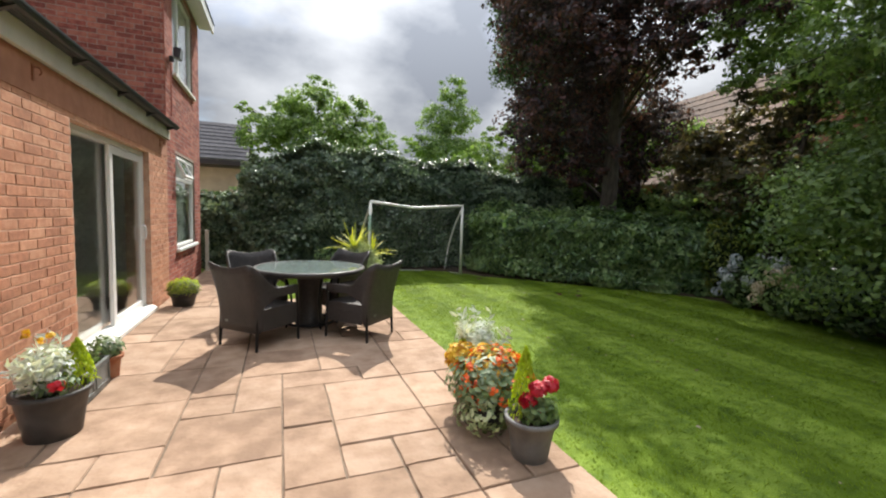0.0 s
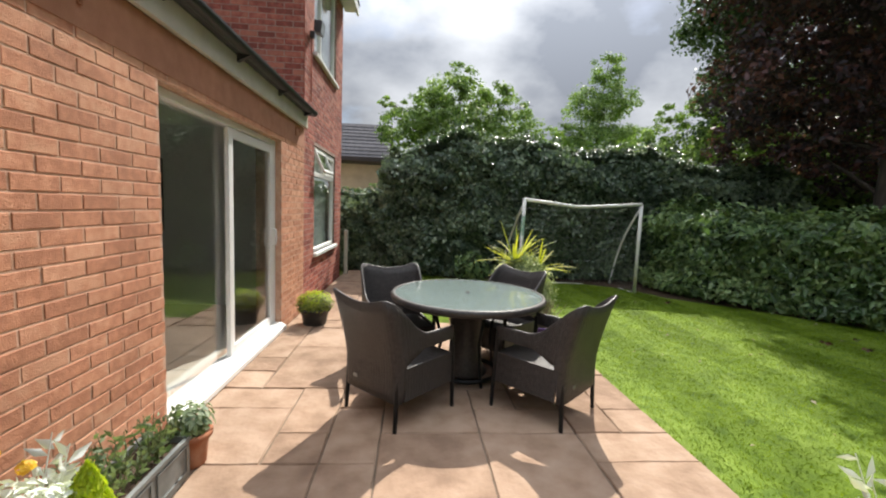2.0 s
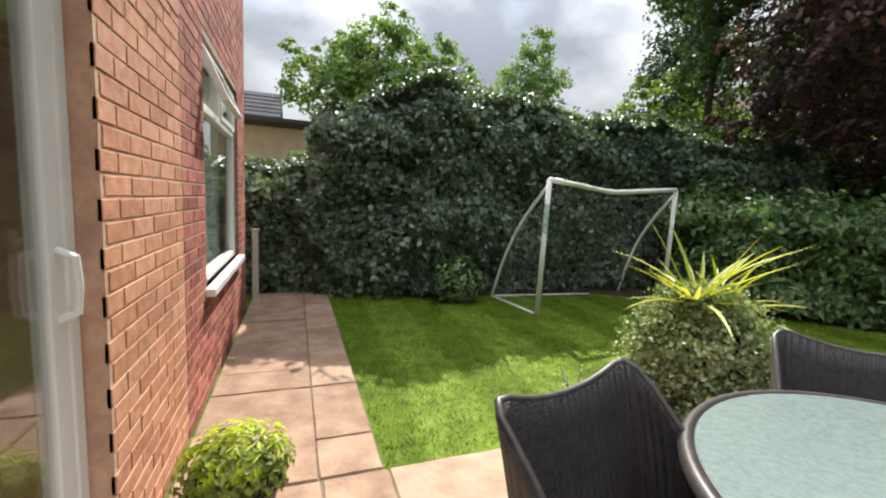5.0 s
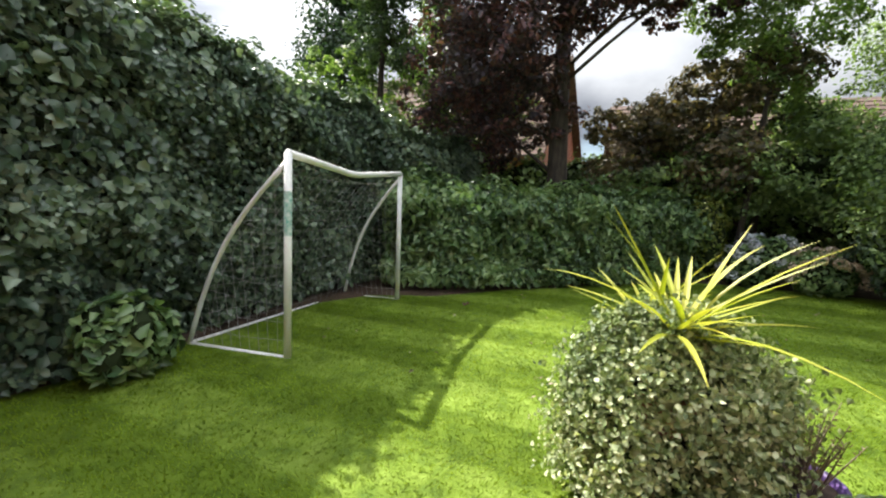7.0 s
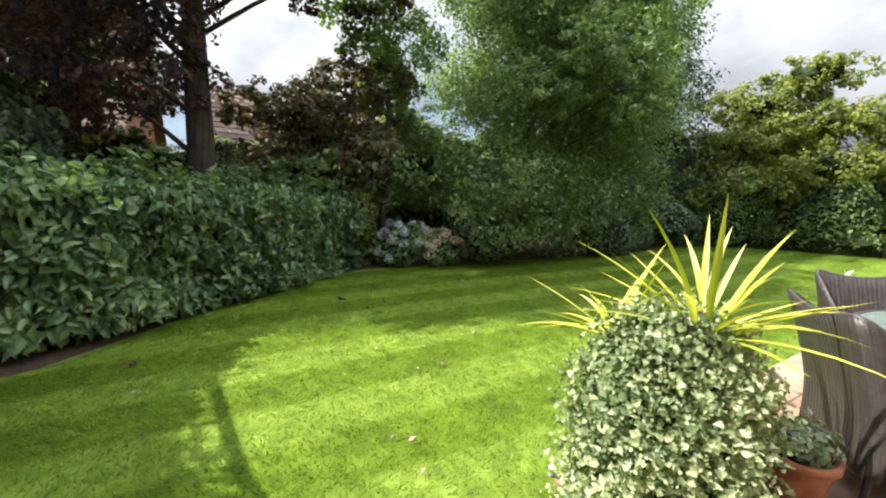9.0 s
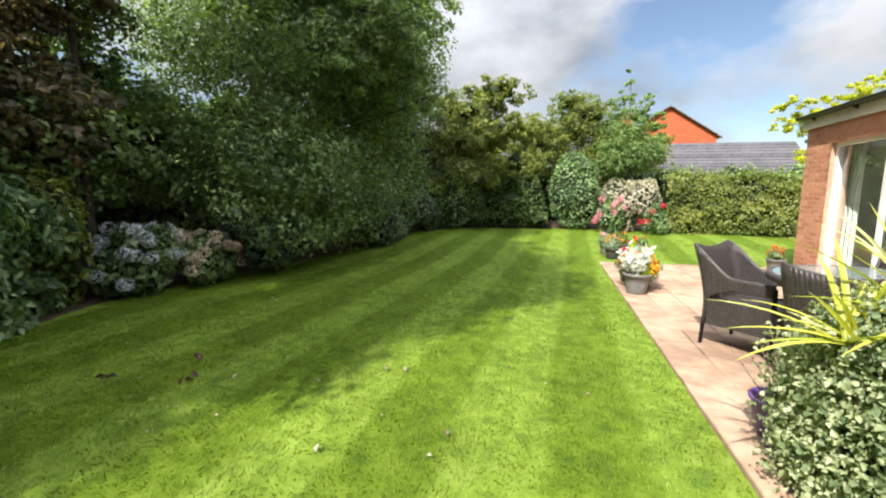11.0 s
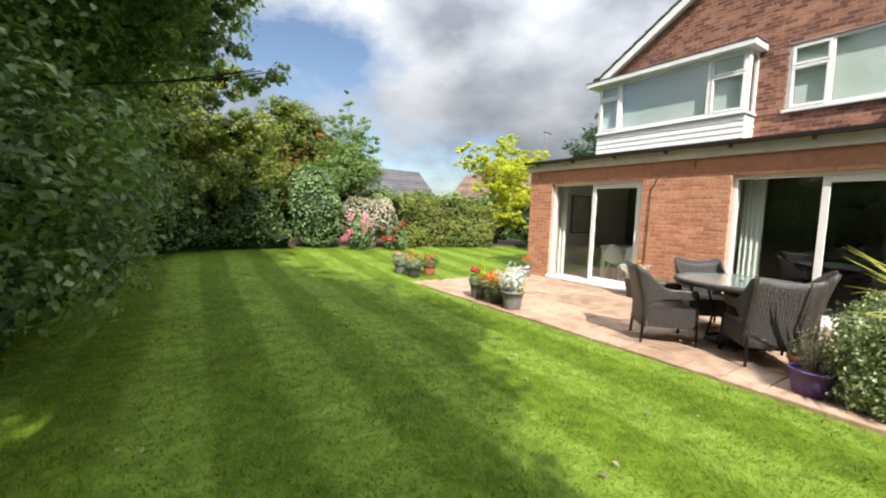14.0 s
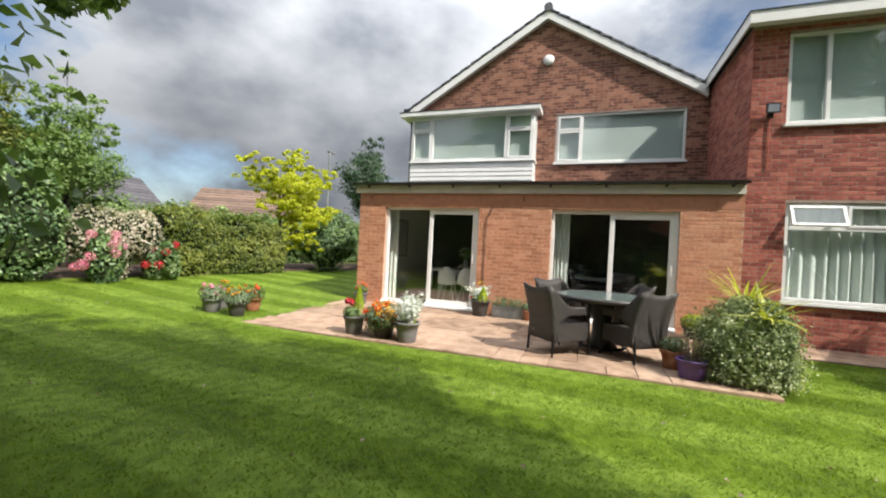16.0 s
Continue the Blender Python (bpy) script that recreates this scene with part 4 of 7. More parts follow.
def hedge(name, line, width, height, n, size, material, label, seed=1, core=None, lump=0.16, category="hedge", wide=0.75, base=0.0, kind="", lobed=False):
    """A clipped or climbing mass of leaves along a line of (x, y, height) points, its face to the left of the line's way."""
    r = np.random.default_rng(seed)
    P = np.array(line, float)
    seg = np.linalg.norm(np.diff(P[:, :2], axis=0), axis=1)
    cum = np.concatenate([[0], np.cumsum(seg)])
    L = cum[-1]
    x0, y0 = P[0, 0], P[0, 1]
    t = thing(name, x0, y0, 0, label, category, "", kind)

    def at(s):
        q = np.stack([np.interp(s, cum, P[:, k]) for k in range(3)], 1)
        e = 0.05
        a = np.stack([np.interp(np.clip(s + e, 0, L), cum, P[:, k]) - np.interp(np.clip(s - e, 0, L), cum, P[:, k]) for k in range(2)], 1)
        a /= np.linalg.norm(a, axis=1, keepdims=True)
        return q, a

    def surf(s, u):
        """u runs 0..1 up the near face, 1..2 over the top, 2..3 down the back."""
        q, a = at(s)
        nx = np.stack([-a[:, 1], a[:, 0]], 1)
        h = q[:, 2]
        zz = np.where(u < 1, u, np.where(u < 2, 1 + 0.03 * np.sin((u - 1) * np.pi), 3 - u))
        w = np.where(u < 1, 0.0, np.where(u < 2, u - 1, 1.0)) * width
        rnd = 0.22 * np.clip(1 - np.abs(u - 1) / 0.25, 0, 1) ** 2
        pos = np.stack([q[:, 0] - nx[:, 0] * (w + rnd), q[:, 1] - nx[:, 1] * (w + rnd), base + zz * h - 0.25 * rnd], 1)
        no = np.stack([nx[:, 0] * np.where(u < 1, 1, np.where(u < 2, 0.2, -1)), nx[:, 1] * np.where(u < 1, 1, np.where(u < 2, 0.2, -1)), np.where((u >= 1) & (u < 2), 1.0, 0.25)], 1)
        no /= np.linalg.norm(no, axis=1, keepdims=True)
        k = lumps(pos, 1.5, seed) * lump + lumps(pos, 4.1, seed + 3) * lump * 0.45
        return pos + no * k[:, None], no

    wts = r.random(n)
    u = np.where(wts < 0.62, r.random(n), np.where(wts < 0.92, 1 + r.random(n), 2 + 0.5 * r.random(n)))
    s = r.random(n) * L
    # shoots: groups of leaves of one size and facing, some hanging proud of the rest
    k = n // 9
    sprig = r.integers(0, k, n)
    mine = r.random(n) < 0.72
    spread = size * r.uniform(0.7, 1.9, k)
    s = np.where(mine, np.clip(s[sprig] + r.normal(size=n) * spread[sprig], 0, L), s)
    u = np.where(mine, np.clip(u[sprig] + r.normal(size=n) * spread[sprig] / 2.6, 0, 2.5), u)
    pos, no = surf(s, u)
    deep = np.where(mine, (r.random(k) ** 1.5 * 0.16)[sprig] + r.random(n) * 0.05, r.random(n) * 0.26)
    pos = pos - no * deep[:, None] + r.normal(size=(n, 3)) * 0.02
    pos += no * np.where(mine, (r.random(k) ** 6 * 0.26)[sprig], 0.0)[:, None]
    pos[:, 2] = np.maximum(pos[:, 2], base - 0.1)
    way = no + (r.normal(size=(k, 3)) * 0.45)[sprig] + r.normal(size=(n, 3)) * 0.35 + np.array([0, 0, 0.3])
    big = np.where(mine, r.uniform(0.6, 1.5, k)[sprig], 0.8)
    off = np.array([x0, y0, 0])
    down = np.array([0, 0, -0.6]) + no * 0.3
    leaves("foliage", pos - off, way, size * big * (0.7 + 0.5 * r.random(n)), material, t, wide, "", 0.16, seed, down + r.normal(size=(n, 3)) * 0.7, lobed)
    # solid sheet under the leaves, coloured dark so the gaps look shaded
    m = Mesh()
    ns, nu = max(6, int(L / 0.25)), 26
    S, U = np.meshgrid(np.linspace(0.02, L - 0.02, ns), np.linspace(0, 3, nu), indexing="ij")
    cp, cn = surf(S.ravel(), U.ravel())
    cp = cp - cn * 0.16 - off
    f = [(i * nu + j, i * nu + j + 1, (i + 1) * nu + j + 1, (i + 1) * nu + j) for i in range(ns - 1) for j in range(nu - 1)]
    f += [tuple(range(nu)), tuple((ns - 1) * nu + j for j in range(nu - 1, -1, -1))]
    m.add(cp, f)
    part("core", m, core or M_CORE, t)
    return t


def bush(name, x, y, r3, n, size, material, label, seed=1, category="shrub", group="", core=M_CORE, wide=0.6, z=0.0, blobs=7, extra=None, spread=0.55):
    """A rounded shrub of several leafy lobes; r3 is its half width, half depth and height."""
    g = np.random.default_rng(seed)
    t = thing(name, x, y, float(lawn_z(x, y)) + z, label, category, group)
    rx, ry, h = r3
    P, N, m = [], [], Mesh()
    for k in range(blobs):
        a = 2 * math.pi * k / blobs + g.uniform(-0.3, 0.3)
        d = spread * g.uniform(0.5, 1.0) if k else 0
        c = np.array([math.cos(a) * d * rx, math.sin(a) * d * ry, h * g.uniform(0.3, 0.62) if k else h * 0.55])
        q = np.array([rx * g.uniform(0.42, 0.6), ry * g.uniform(0.42, 0.6), h * g.uniform(0.32, 0.44)])
        c[2] = max(c[2], q[2] * 0.9)
        p, d3 = ball_points(n // blobs, c, q, g, 0.78)
        p += d3 * (lumps(p, 3.0 / max(rx, 0.5), seed)[:, None] * 0.12 * rx)
        P.append(p)
        N.append(d3 + g.normal(size=d3.shape) * 0.5 + np.array([0, 0, 0.3]))
        # inner lobe whose dark colour stands for shade between the leaves
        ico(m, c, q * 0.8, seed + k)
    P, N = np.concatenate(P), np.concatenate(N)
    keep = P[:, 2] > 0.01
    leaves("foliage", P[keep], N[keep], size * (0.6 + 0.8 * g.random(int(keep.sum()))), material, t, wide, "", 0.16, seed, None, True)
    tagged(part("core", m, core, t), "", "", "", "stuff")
    return t


def tree(name, x, y, trunk_r, height, clumps, n, size, material, label, seed=1, lean=(0, 0), trunk_to=0.7, wide=0.6, droop=0.0, category="tree", limbs=True, shell=0.35, core=None, group=""):
    """A tapered trunk with limbs that run to leafy clumps; clumps are (dx, dy, z, rx, rz)."""
    g = np.random.default_rng(seed)
    z0 = float(lawn_z(x, y))
    t = thing(name, x, y, z0, label, category, group)
    tr = Mesh()
    pts, rad = [], []
    for k in range(9):
        q = k / 8
        pts.append((lean[0] * q + 0.06 * math.sin(3 * q + seed), lean[1] * q + 0.06 * math.cos(4 * q + seed), height * trunk_to * q - 0.05))
        rad.append(trunk_r * (1.25 if k == 0 else 1 - 0.75 * q))
    tr.tube(pts, rad, 9)
    part("trunk", tr, M_BARK, t, "", True)
    if limbs:
        lm = Mesh()
        for dx, dy, z, rx, rz in clumps:
            q = min(0.95, max(0.12, (z - 0.45 * math.hypot(dx, dy) - rz * 0.3) / (height * trunk_to)))
            b = Vector((lean[0] * q, lean[1] * q, height * trunk_to * q))
            e = Vector((dx, dy, z))
            mid = (b + e) / 2 + Vector((0, 0, 0.12 * (e - b).length))
            rr = max(0.012, min(trunk_r * (1 - 0.75 * q) * 0.5, 0.012 + 0.03 * rx))
            lm.tube([b, (b + mid) / 2 + Vector((0, 0, 0.03)), mid, e], [rr, rr * 0.8, rr * 0.6, rr * 0.2], 6)
            for k in range(5):
                d = Vector(g.normal(size=3)).normalized()
                d.z *= 0.6
                w = e + Vector((d.x * rx, d.y * rx, d.z * rz)) * 0.85
                lm.tube([mid.lerp(e, 0.5 + 0.1 * k), e.lerp(w, 0.5) + Vector((0, 0, 0.05)), w], [rr * 0.4, rr * 0.25, 0.004], 5)
        tagged(part("branchwork", lm, M_BARK, t, "", True), "", "", "", "stuff")
    tot = sum(c[3] ** 2 * c[4] for c in clumps) ** 1.0
    P, N = [], []
    m = Mesh()
    for i, (dx, dy, z, rx, rz) in enumerate(clumps):
        cnt = max(60, int(n * rx * rx * rz / tot))
        c, q = np.array([dx, dy, z]), np.array([rx, rx, rz])
        sub = max(8, int(cnt / 42))
        cc, dd = ball_points(sub, c, q, g, shell)
        idx = g.integers(0, sub, cnt)
        sr = 0.40 * min(rx, rz) * (0.6 + 0.6 * g.random(sub))
        d3 = g.normal(size=(cnt, 3))
        d3 /= np.linalg.norm(d3, axis=1, keepdims=True)
        p = cc[idx] + d3 * (sr[idx] * g.random(cnt) ** 0.45)[:, None] * np.array([1, 1, 0.62 + droop])
        P.append(p)
        N.append(d3 * 0.6 + (p - c) / q * 0.5 + g.normal(size=(cnt, 3)) * 0.5 + np.array([0, 0, 0.5]))
        # optional inner mass with the crown's shade painted as dark colour
        if core is not None:
            ico(m, c, q * 0.42, seed + i, 2, 0.4)
    P, N = np.concatenate(P), np.concatenate(N)
    P[:, 2] = np.maximum(P[:, 2], 0.06)
    leaves("crown", P, N, size * (0.6 + 0.8 * g.random(len(P))), material, t, wide, "", 0.15, seed)
    if core is not None:
        tagged(part("core", m, core, t), "", "", "", "stuff")
    return t


# ivy wall behind the goal and its low end by the path
hedge("ivy_hedge", [(6.9, 3.3, 2.8), (5.9, 3.42, 2.92), (5.2, 3.4, 2.95), (4.0, 3.36, 3.0), (3.2, 3.3, 3.0), (2.4, 3.22, 2.95), (1.7, 3.2, 2.88), (1.0, 3.35, 2.66), (0.72, 3.5, 2.35)], 0.8, 0, 66000, 0.074, M_IVY, "tall dark green ivy-covered hedge in shade", 3, wide=0.85, lobed=True, lump=0.2)
hedge("low_ivy_hedge", [(1.0, 3.62, 1.85), (0.5, 3.62, 1.75), (-0.4, 3.62, 1.62)], 0.8, 0, 9000, 0.085, M_IVY, "lower ivy hedge at the end of the path", 4, wide=0.85, lobed=True)
hedge("ivy_hedge_corner", [(9.6, 2.2, 2.3), (8.3, 2.5, 2.5), (7.4, 2.9, 2.7), (6.7, 3.25, 2.9)], 0.8, 0, 15000, 0.09, M_IVY, "overgrown ivy hedge in the corner of the garden", 5, wide=0.85, lobed=True)
hedge("laurel_hedge", [(9.7, -2.2, 1.25), (9.0, -1.2, 1.45), (8.1, 0.1, 1.5), (7.5, 0.95, 1.5), (7.0, 1.6, 1.55), (6.75, 2.3, 1.65), (6.75, 2.95, 1.75)], 1.1, 0, 26000, 0.11, M_LAUREL, "glossy green laurel and ivy hedge along the lawn", 6, wide=0.5, lobed=True, lump=0.22)

# trees
# the beech's clumps above about 8 m are unseen, added to shade the lawn
tree("copper_beech", 9.4, 0.5, 0.24, 10.5, [(0.0, 1.0, 3.1, 1.2, 0.6), (-1.3, 1.0, 4.2, 1.4, 0.9), (0.3, 1.9, 4.4, 1.5, 0.9), (-0.6, -0.5, 5.2, 1.3, 0.8), (0.8, 1.2, 5.6, 1.6, 1.1), (-1.4, 0.6, 6.0, 1.6, 1.0), (0.3, -1.2, 6.4, 1.4, 0.9), (0.0, 0.3, 7.6, 1.8, 1.1), (0.4, 0.5, 9.2, 1.5, 1.0), (-0.6, 2.4, 3.2, 1.0, 0.6), (-1.9, 0.9, 7.5, 1.3, 0.9), (-2.1, -0.3, 5.7, 0.9, 0.6), (-1.3, -1.5, 7.4, 1.2, 0.8), (-0.6, -2.4, 5.3, 0.9, 0.45), (-1.0, 2.3, 7.8, 1.2, 0.9), (-0.5, 1.8, 9.3, 1.3, 0.9), (-0.3, -2.6, 6.6, 0.9, 0.6), (-1.5, 1.8, 8.5, 1.4, 0.8), (-1.3, 0.2, 8.4, 1.4, 0.8), (-1.2, 3.2, 9.3, 1.1, 0.8), (-0.3, -1.2, 9.2, 1.6, 0.9), (-0.6, 1.2, 10.0, 1.7, 0.9), (1.2, -1.5, 9.0, 1.5, 0.9), (1.2, 2.0, 9.0, 1.6, 0.9), (-0.2, -1.8, 5.0, 1.0, 0.42), (-0.3, -3.0, 5.3, 0.9, 0.42)], 72000, 0.11, M_BEECH, "dark purple copper beech with a stout trunk", 11, (0.2, 0.1), 0.85, shell=0.35)
tree("maple", 10.4, -6.6, 0.22, 9.5, [(-1.6, 1.6, 1.6, 1.5, 1.3), (-1.4, -0.2, 1.5, 1.5, 1.4), (-1.5, -2.0, 1.6, 1.5, 1.4), (-1.4, 1.0, 3.7, 1.3, 1.2), (-1.9, -0.8, 3.9, 1.8, 1.4), (-1.5, -2.6, 3.6, 1.6, 1.4), (0.9, 0.5, 4.5, 1.5, 1.3), (-1.6, 0.6, 5.7, 1.9, 1.4), (-1.7, -1.8, 5.8, 1.9, 1.4), (0.2, -0.2, 7.3, 2.3, 1.5), (-1.6, -0.4, 7.7, 1.9, 1.3), (0.5, -2.5, 6.0, 2.0, 1.5), (0, 0, 8.9, 1.7, 1.1), (-2.9, 0.2, 4.9, 1.0, 0.7), (-3.4, -0.6, 5.5, 1.0, 0.5), (-4.0, 0.6, 3.0, 0.5, 0.3), (-3.3, 0.4, 3.5, 0.7, 0.45), (-3.0, 0.9, 3.9, 1.0, 0.55), (-3.6, 1.2, 4.2, 0.9, 0.45), (-2.6, 1.6, 3.5, 1.0, 0.6), (-2.9, -0.4, 4.1, 1.2, 0.7)], 240000, 0.082, M_MAPLE, "large dense green maple with branches to the ground", 12, (0.1, 0.0), 0.8, shell=0.15)
tree("young_ash", 9.9, -2.7, 0.07, 6.6, [(0.4, -0.6, 4.6, 1.0, 0.8), (0.1, 0.6, 5.2, 1.0, 0.7), (0.7, 0.2, 5.9, 1.1, 0.7), (0.9, -0.5, 3.6, 0.8, 0.6), (0.1, 0.2, 4.2, 0.7, 0.5), (0.1, 0.9, 5.8, 0.9, 0.5)], 9500, 0.10, M_LIGHTLEAF, "slender leaning young tree with thin light leaves", 13, (0.9, -0.5), 0.9)
tree("hazel", 11.2, -3.2, 0.10, 4.6, [(-0.5, 0.6, 1.9, 1.2, 0.9), (-0.3, -0.9, 2.2, 1.3, 1.0), (0.4, 0.9, 2.4, 1.2, 0.7), (-0.4, 1.9, 1.9, 1.1, 0.7), (0.6, -0.9, 3.2, 1.1, 0.7)], 20000, 0.10, M_MAPLE, "shady green hazel behind the border", 14, core=M_CORE)
tree("spreading_cedar", 7.2, -14.2, 0.2, 6.0, [(0.4, 1.2, 1.6, 1.9, 0.8), (-1.4, 0.8, 2.2, 1.6, 0.6), (0.6, 0.2, 3.0, 2.0, 0.7), (-1.6, 0.4, 3.4, 1.6, 0.5), (0.4, 0.2, 4.2, 1.7, 0.6), (-0.9, 0.2, 4.8, 1.3, 0.5), (1.6, 0.6, 2.4, 1.6, 0.7), (1.8, 1.6, 1.2, 1.4, 0.9), (0.2, -0.2, 1.6, 1.6, 1.2), (0.2, -0.3, 3.3, 1.5, 1.0)], 64000, 0.10, M_YELLOWGREEN, "spreading yellow-green tree in layered tiers", 15, droop=0.1, core=M_CORE)
tree("dark_fir", 9.6, -12.6, 0.2, 8.0, [(-0.4, 0.4, 1.5, 1.5, 1.4), (0.1, 0.0, 3.2, 1.5, 1.2), (0.0, 0.2, 4.9, 1.3, 1.2), (0.1, 0.0, 6.4, 1.0, 1.0)], 16000, 0.10, M_CONIFER, "dark evergreen behind the lawn", 16, core=M_CORE)
tree("feathery_shrub_tree", 1.65, -15.2, 0.08, 5.2, [(0.35, 0.1, 2.6, 0.85, 0.8), (-0.4, 0.0, 2.7, 0.85, 0.8), (0.0, 0.1, 3.6, 0.7, 0.7), (-0.5, 0.1, 4.3, 0.32, 0.6), (0.45, 0.0, 4.4, 0.32, 0.6), (0.05, 0.0, 5.0, 0.28, 0.6), (-0.85, 0.0, 3.7, 0.35, 0.4), (0.8, 0.0, 3.7, 0.35, 0.4)], 15000, 0.085, M_LIGHTLEAF, "airy light green shrub with upright shoots", 17)
tree("golden_robinia", -3.9, -13.2, 0.09, 4.4, [(0.2, 0.5, 2.9, 1.3, 0.42), (-1.1, 0.2, 3.3, 1.1, 0.38), (1.2, 0.4, 3.2, 1.0, 0.34), (-2.0, 0.3, 3.8, 0.8, 0.28), (0.3, 0.6, 3.8, 1.0, 0.3), (-0.3, 0.9, 1.9, 1.2, 0.38), (0.5, 0.9, 1.3, 0.9, 0.34), (1.7, 0.3, 3.7, 0.6, 0.24), (-1.5, 0.5, 2.3, 0.9, 0.34), (0.9, 0.7, 2.3, 0.9, 0.34), (-0.6, 0.4, 2.5, 1.0, 0.34), (-0.2, 0.3, 4.3, 0.6, 0.24), (0.1, 1.1, 0.9, 0.7, 0.3)], 26000, 0.095, M_GOLD, "bright golden-yellow robinia tree", 18, wide=0.45, shell=0.15)
tree("garden_willow", 3.0, 9.0, 0.14, 6.4, [(0.0, 0.0, 4.2, 1.8, 0.9), (-1.8, 0.0, 4.3, 1.2, 0.7), (1.8, 0.0, 4.4, 1.2, 0.7), (0.0, 0.0, 5.4, 1.3, 0.7), (-1.2, 0.2, 5.2, 0.8, 0.6), (1.2, -0.1, 5.4, 0.8, 0.6), (0.0, 0.0, 6.2, 0.6, 0.5), (2.3, 0.0, 5.2, 0.5, 0.4), (-2.4, 0.0, 5.0, 0.5, 0.4)], 24000, 0.11, M_LIGHTLEAF, "light green sunlit tree beyond the hedge", 19)
tree("far_birch", 10.3, 14.0, 0.16, 9.2, [(0.0, 0.0, 5.0, 1.7, 1.1), (-0.6, 0.0, 6.8, 1.1, 0.9), (0.8, 0.0, 7.0, 1.0, 0.9), (0.2, 0.0, 8.4, 0.9, 0.8), (-1.6, 0.0, 5.4, 1.0, 0.6), (1.7, 0.0, 5.4, 1.1, 0.7)], 20000, 0.12, M_LIGHTLEAF, "light green tree standing far beyond the hedge", 20)
tree("tall_conifer", 13.4, 8.6, 0.25, 11.5, [(0, 0, 2.5, 2.2, 1.6), (0.1, 0, 4.6, 2.0, 1.5), (0, 0.1, 6.6, 1.7, 1.5), (0, 0, 8.6, 1.3, 1.4), (0.1, 0, 10.4, 0.8, 1.1)], 16000, 0.16, M_CONIFER, "tall dark conifer beyond the garden", 21, core=M_CORE)
tree("back_maple", 13.5, 4.6, 0.2, 8.0, [(-0.8, 0.4, 3.2, 1.8, 1.2), (0.4, -0.8, 4.4, 1.9, 1.2), (-0.5, 0.4, 5.6, 1.6, 1.1), (0.1, 0, 6.8, 1.2, 0.9)], 20000, 0.13, M_LIGHTLEAF, "bright green tree behind the corner hedge", 22)
tree("back_purple_plum", 12.4, 2.4, 0.14, 6.5, [(-0.8, 0.8, 3.2, 1.5, 1.0), (0.3, -0.5, 4.2, 1.6, 1.0), (-0.2, 0.3, 5.4, 1.3, 0.9)], 9000, 0.13, M_BEECH, "dark red plum tree behind the hedge", 23)
tree("far_fir", -15.8, -16.4, 0.2, 8.0, [(0, 0, 4.0, 1.6, 1.4), (0, 0, 6.0, 1.2, 1.2), (0.1, 0, 7.6, 0.7, 0.9), (2.2, 0.5, 5.2, 1.5, 1.4)], 8000, 0.16, M_CONIFER, "blue-green fir beyond the house", 24)

hedge("border_groundcover", [(8.6, -11.6, 0.9), (7.6, -12.7, 0.8), (6.0, -13.2, 0.75), (4.4, -13.2, 0.8)], 0.7, 0, 7000, 0.08, M_MAPLE, "low shady leaves along the far edge of the lawn", 64)
# back_lime's upper clumps are mostly out of view, placed to shade the lawn
tree("back_lime", 9.9, 5.0, 0.15, 9.6, [(0.0, 0.0, 5.2, 1.0, 0.9), (0.0, 0.0, 7.0, 1.5, 1.1), (-0.5, -0.4, 8.3, 1.4, 0.9), (0.6, 0.5, 8.6, 1.5, 1.0), (0.9, -0.6, 7.2, 1.3, 0.9), (-0.3, 0.3, 9.3, 1.2, 0.7)], 26000, 0.12, M_DARKLEAF, "tall dark green tree behind the ivy hedge", 62, shell=0.2)
tree("back_elder", 9.3, 5.7, 0.07, 4.2, [(0.0, 0.0, 3.1, 1.3, 0.8), (-0.9, 0.3, 3.5, 1.0, 0.6), (0.8, -0.5, 3.8, 1.0, 0.6), (0.0, 0.2, 4.5, 0.9, 0.45)], 10000, 0.10, M_LIGHTLEAF, "sunlit light green elder behind the ivy hedge", 65)
tree("back_hazel", 10.9, -1.6, 0.06, 4.2, [(0, 0.8, 2.2, 0.9, 0.8), (0, -0.8, 2.2, 1.0, 0.8), (0.1, 0, 3.1, 1.0, 0.7), (0.3, 1.3, 3.2, 0.7, 0.5), (0.1, -1.2, 3.3, 0.7, 0.5), (-0.9, -0.6, 2.3, 0.8, 0.6), (-0.6, 0.4, 3.0, 0.8, 0.5), (0.0, -0.6, 3.9, 0.8, 0.5), (0.2, -1.7, 4.1, 0.9, 0.6)], 21000, 0.11, M_BRONZE, "bronze-leaved hazel shrub behind the laurel hedge", 61)
tree("back_holly", 3.3, -16.6, 0.08, 5.4, [(0.0, 0.0, 2.2, 1.2, 1.1), (0.4, 0.0, 3.6, 1.1, 0.9), (-0.4, 0.1, 4.3, 0.9, 0.8), (0.5, 0.0, 4.8, 0.9, 0.6), (1.6, 0.2, 3.2, 1.2, 1.0), (-0.9, 0.1, 3.2, 0.9, 0.8)], 26000, 0.09, M_YELLOWGREEN, "green-gold tree behind the far border", 63, core=M_CORE)
tree("back_birch", 1.0, -18.6, 0.12, 4.6, [(0.0, 0.2, 2.6, 1.5, 1.0), (-0.6, 0.0, 3.5, 1.0, 0.7), (0.7, 0.1, 3.6, 1.0, 0.7)], 8000, 0.12, M_YELLOWGREEN, "green-gold tree behind the far border", 25)
hedge("boundary_hedge", [(12.6, -16.5, 4.0), (12.4, -9.0, 3.8), (12.6, -4.0, 2.6), (12.2, 2.0, 2.2), (10.5, 4.6, 2.4)], 1.2, 0, 26000, 0.15, M_MAPLE, "tall overgrown green boundary hedge behind the trees", 51, lump=0.35)
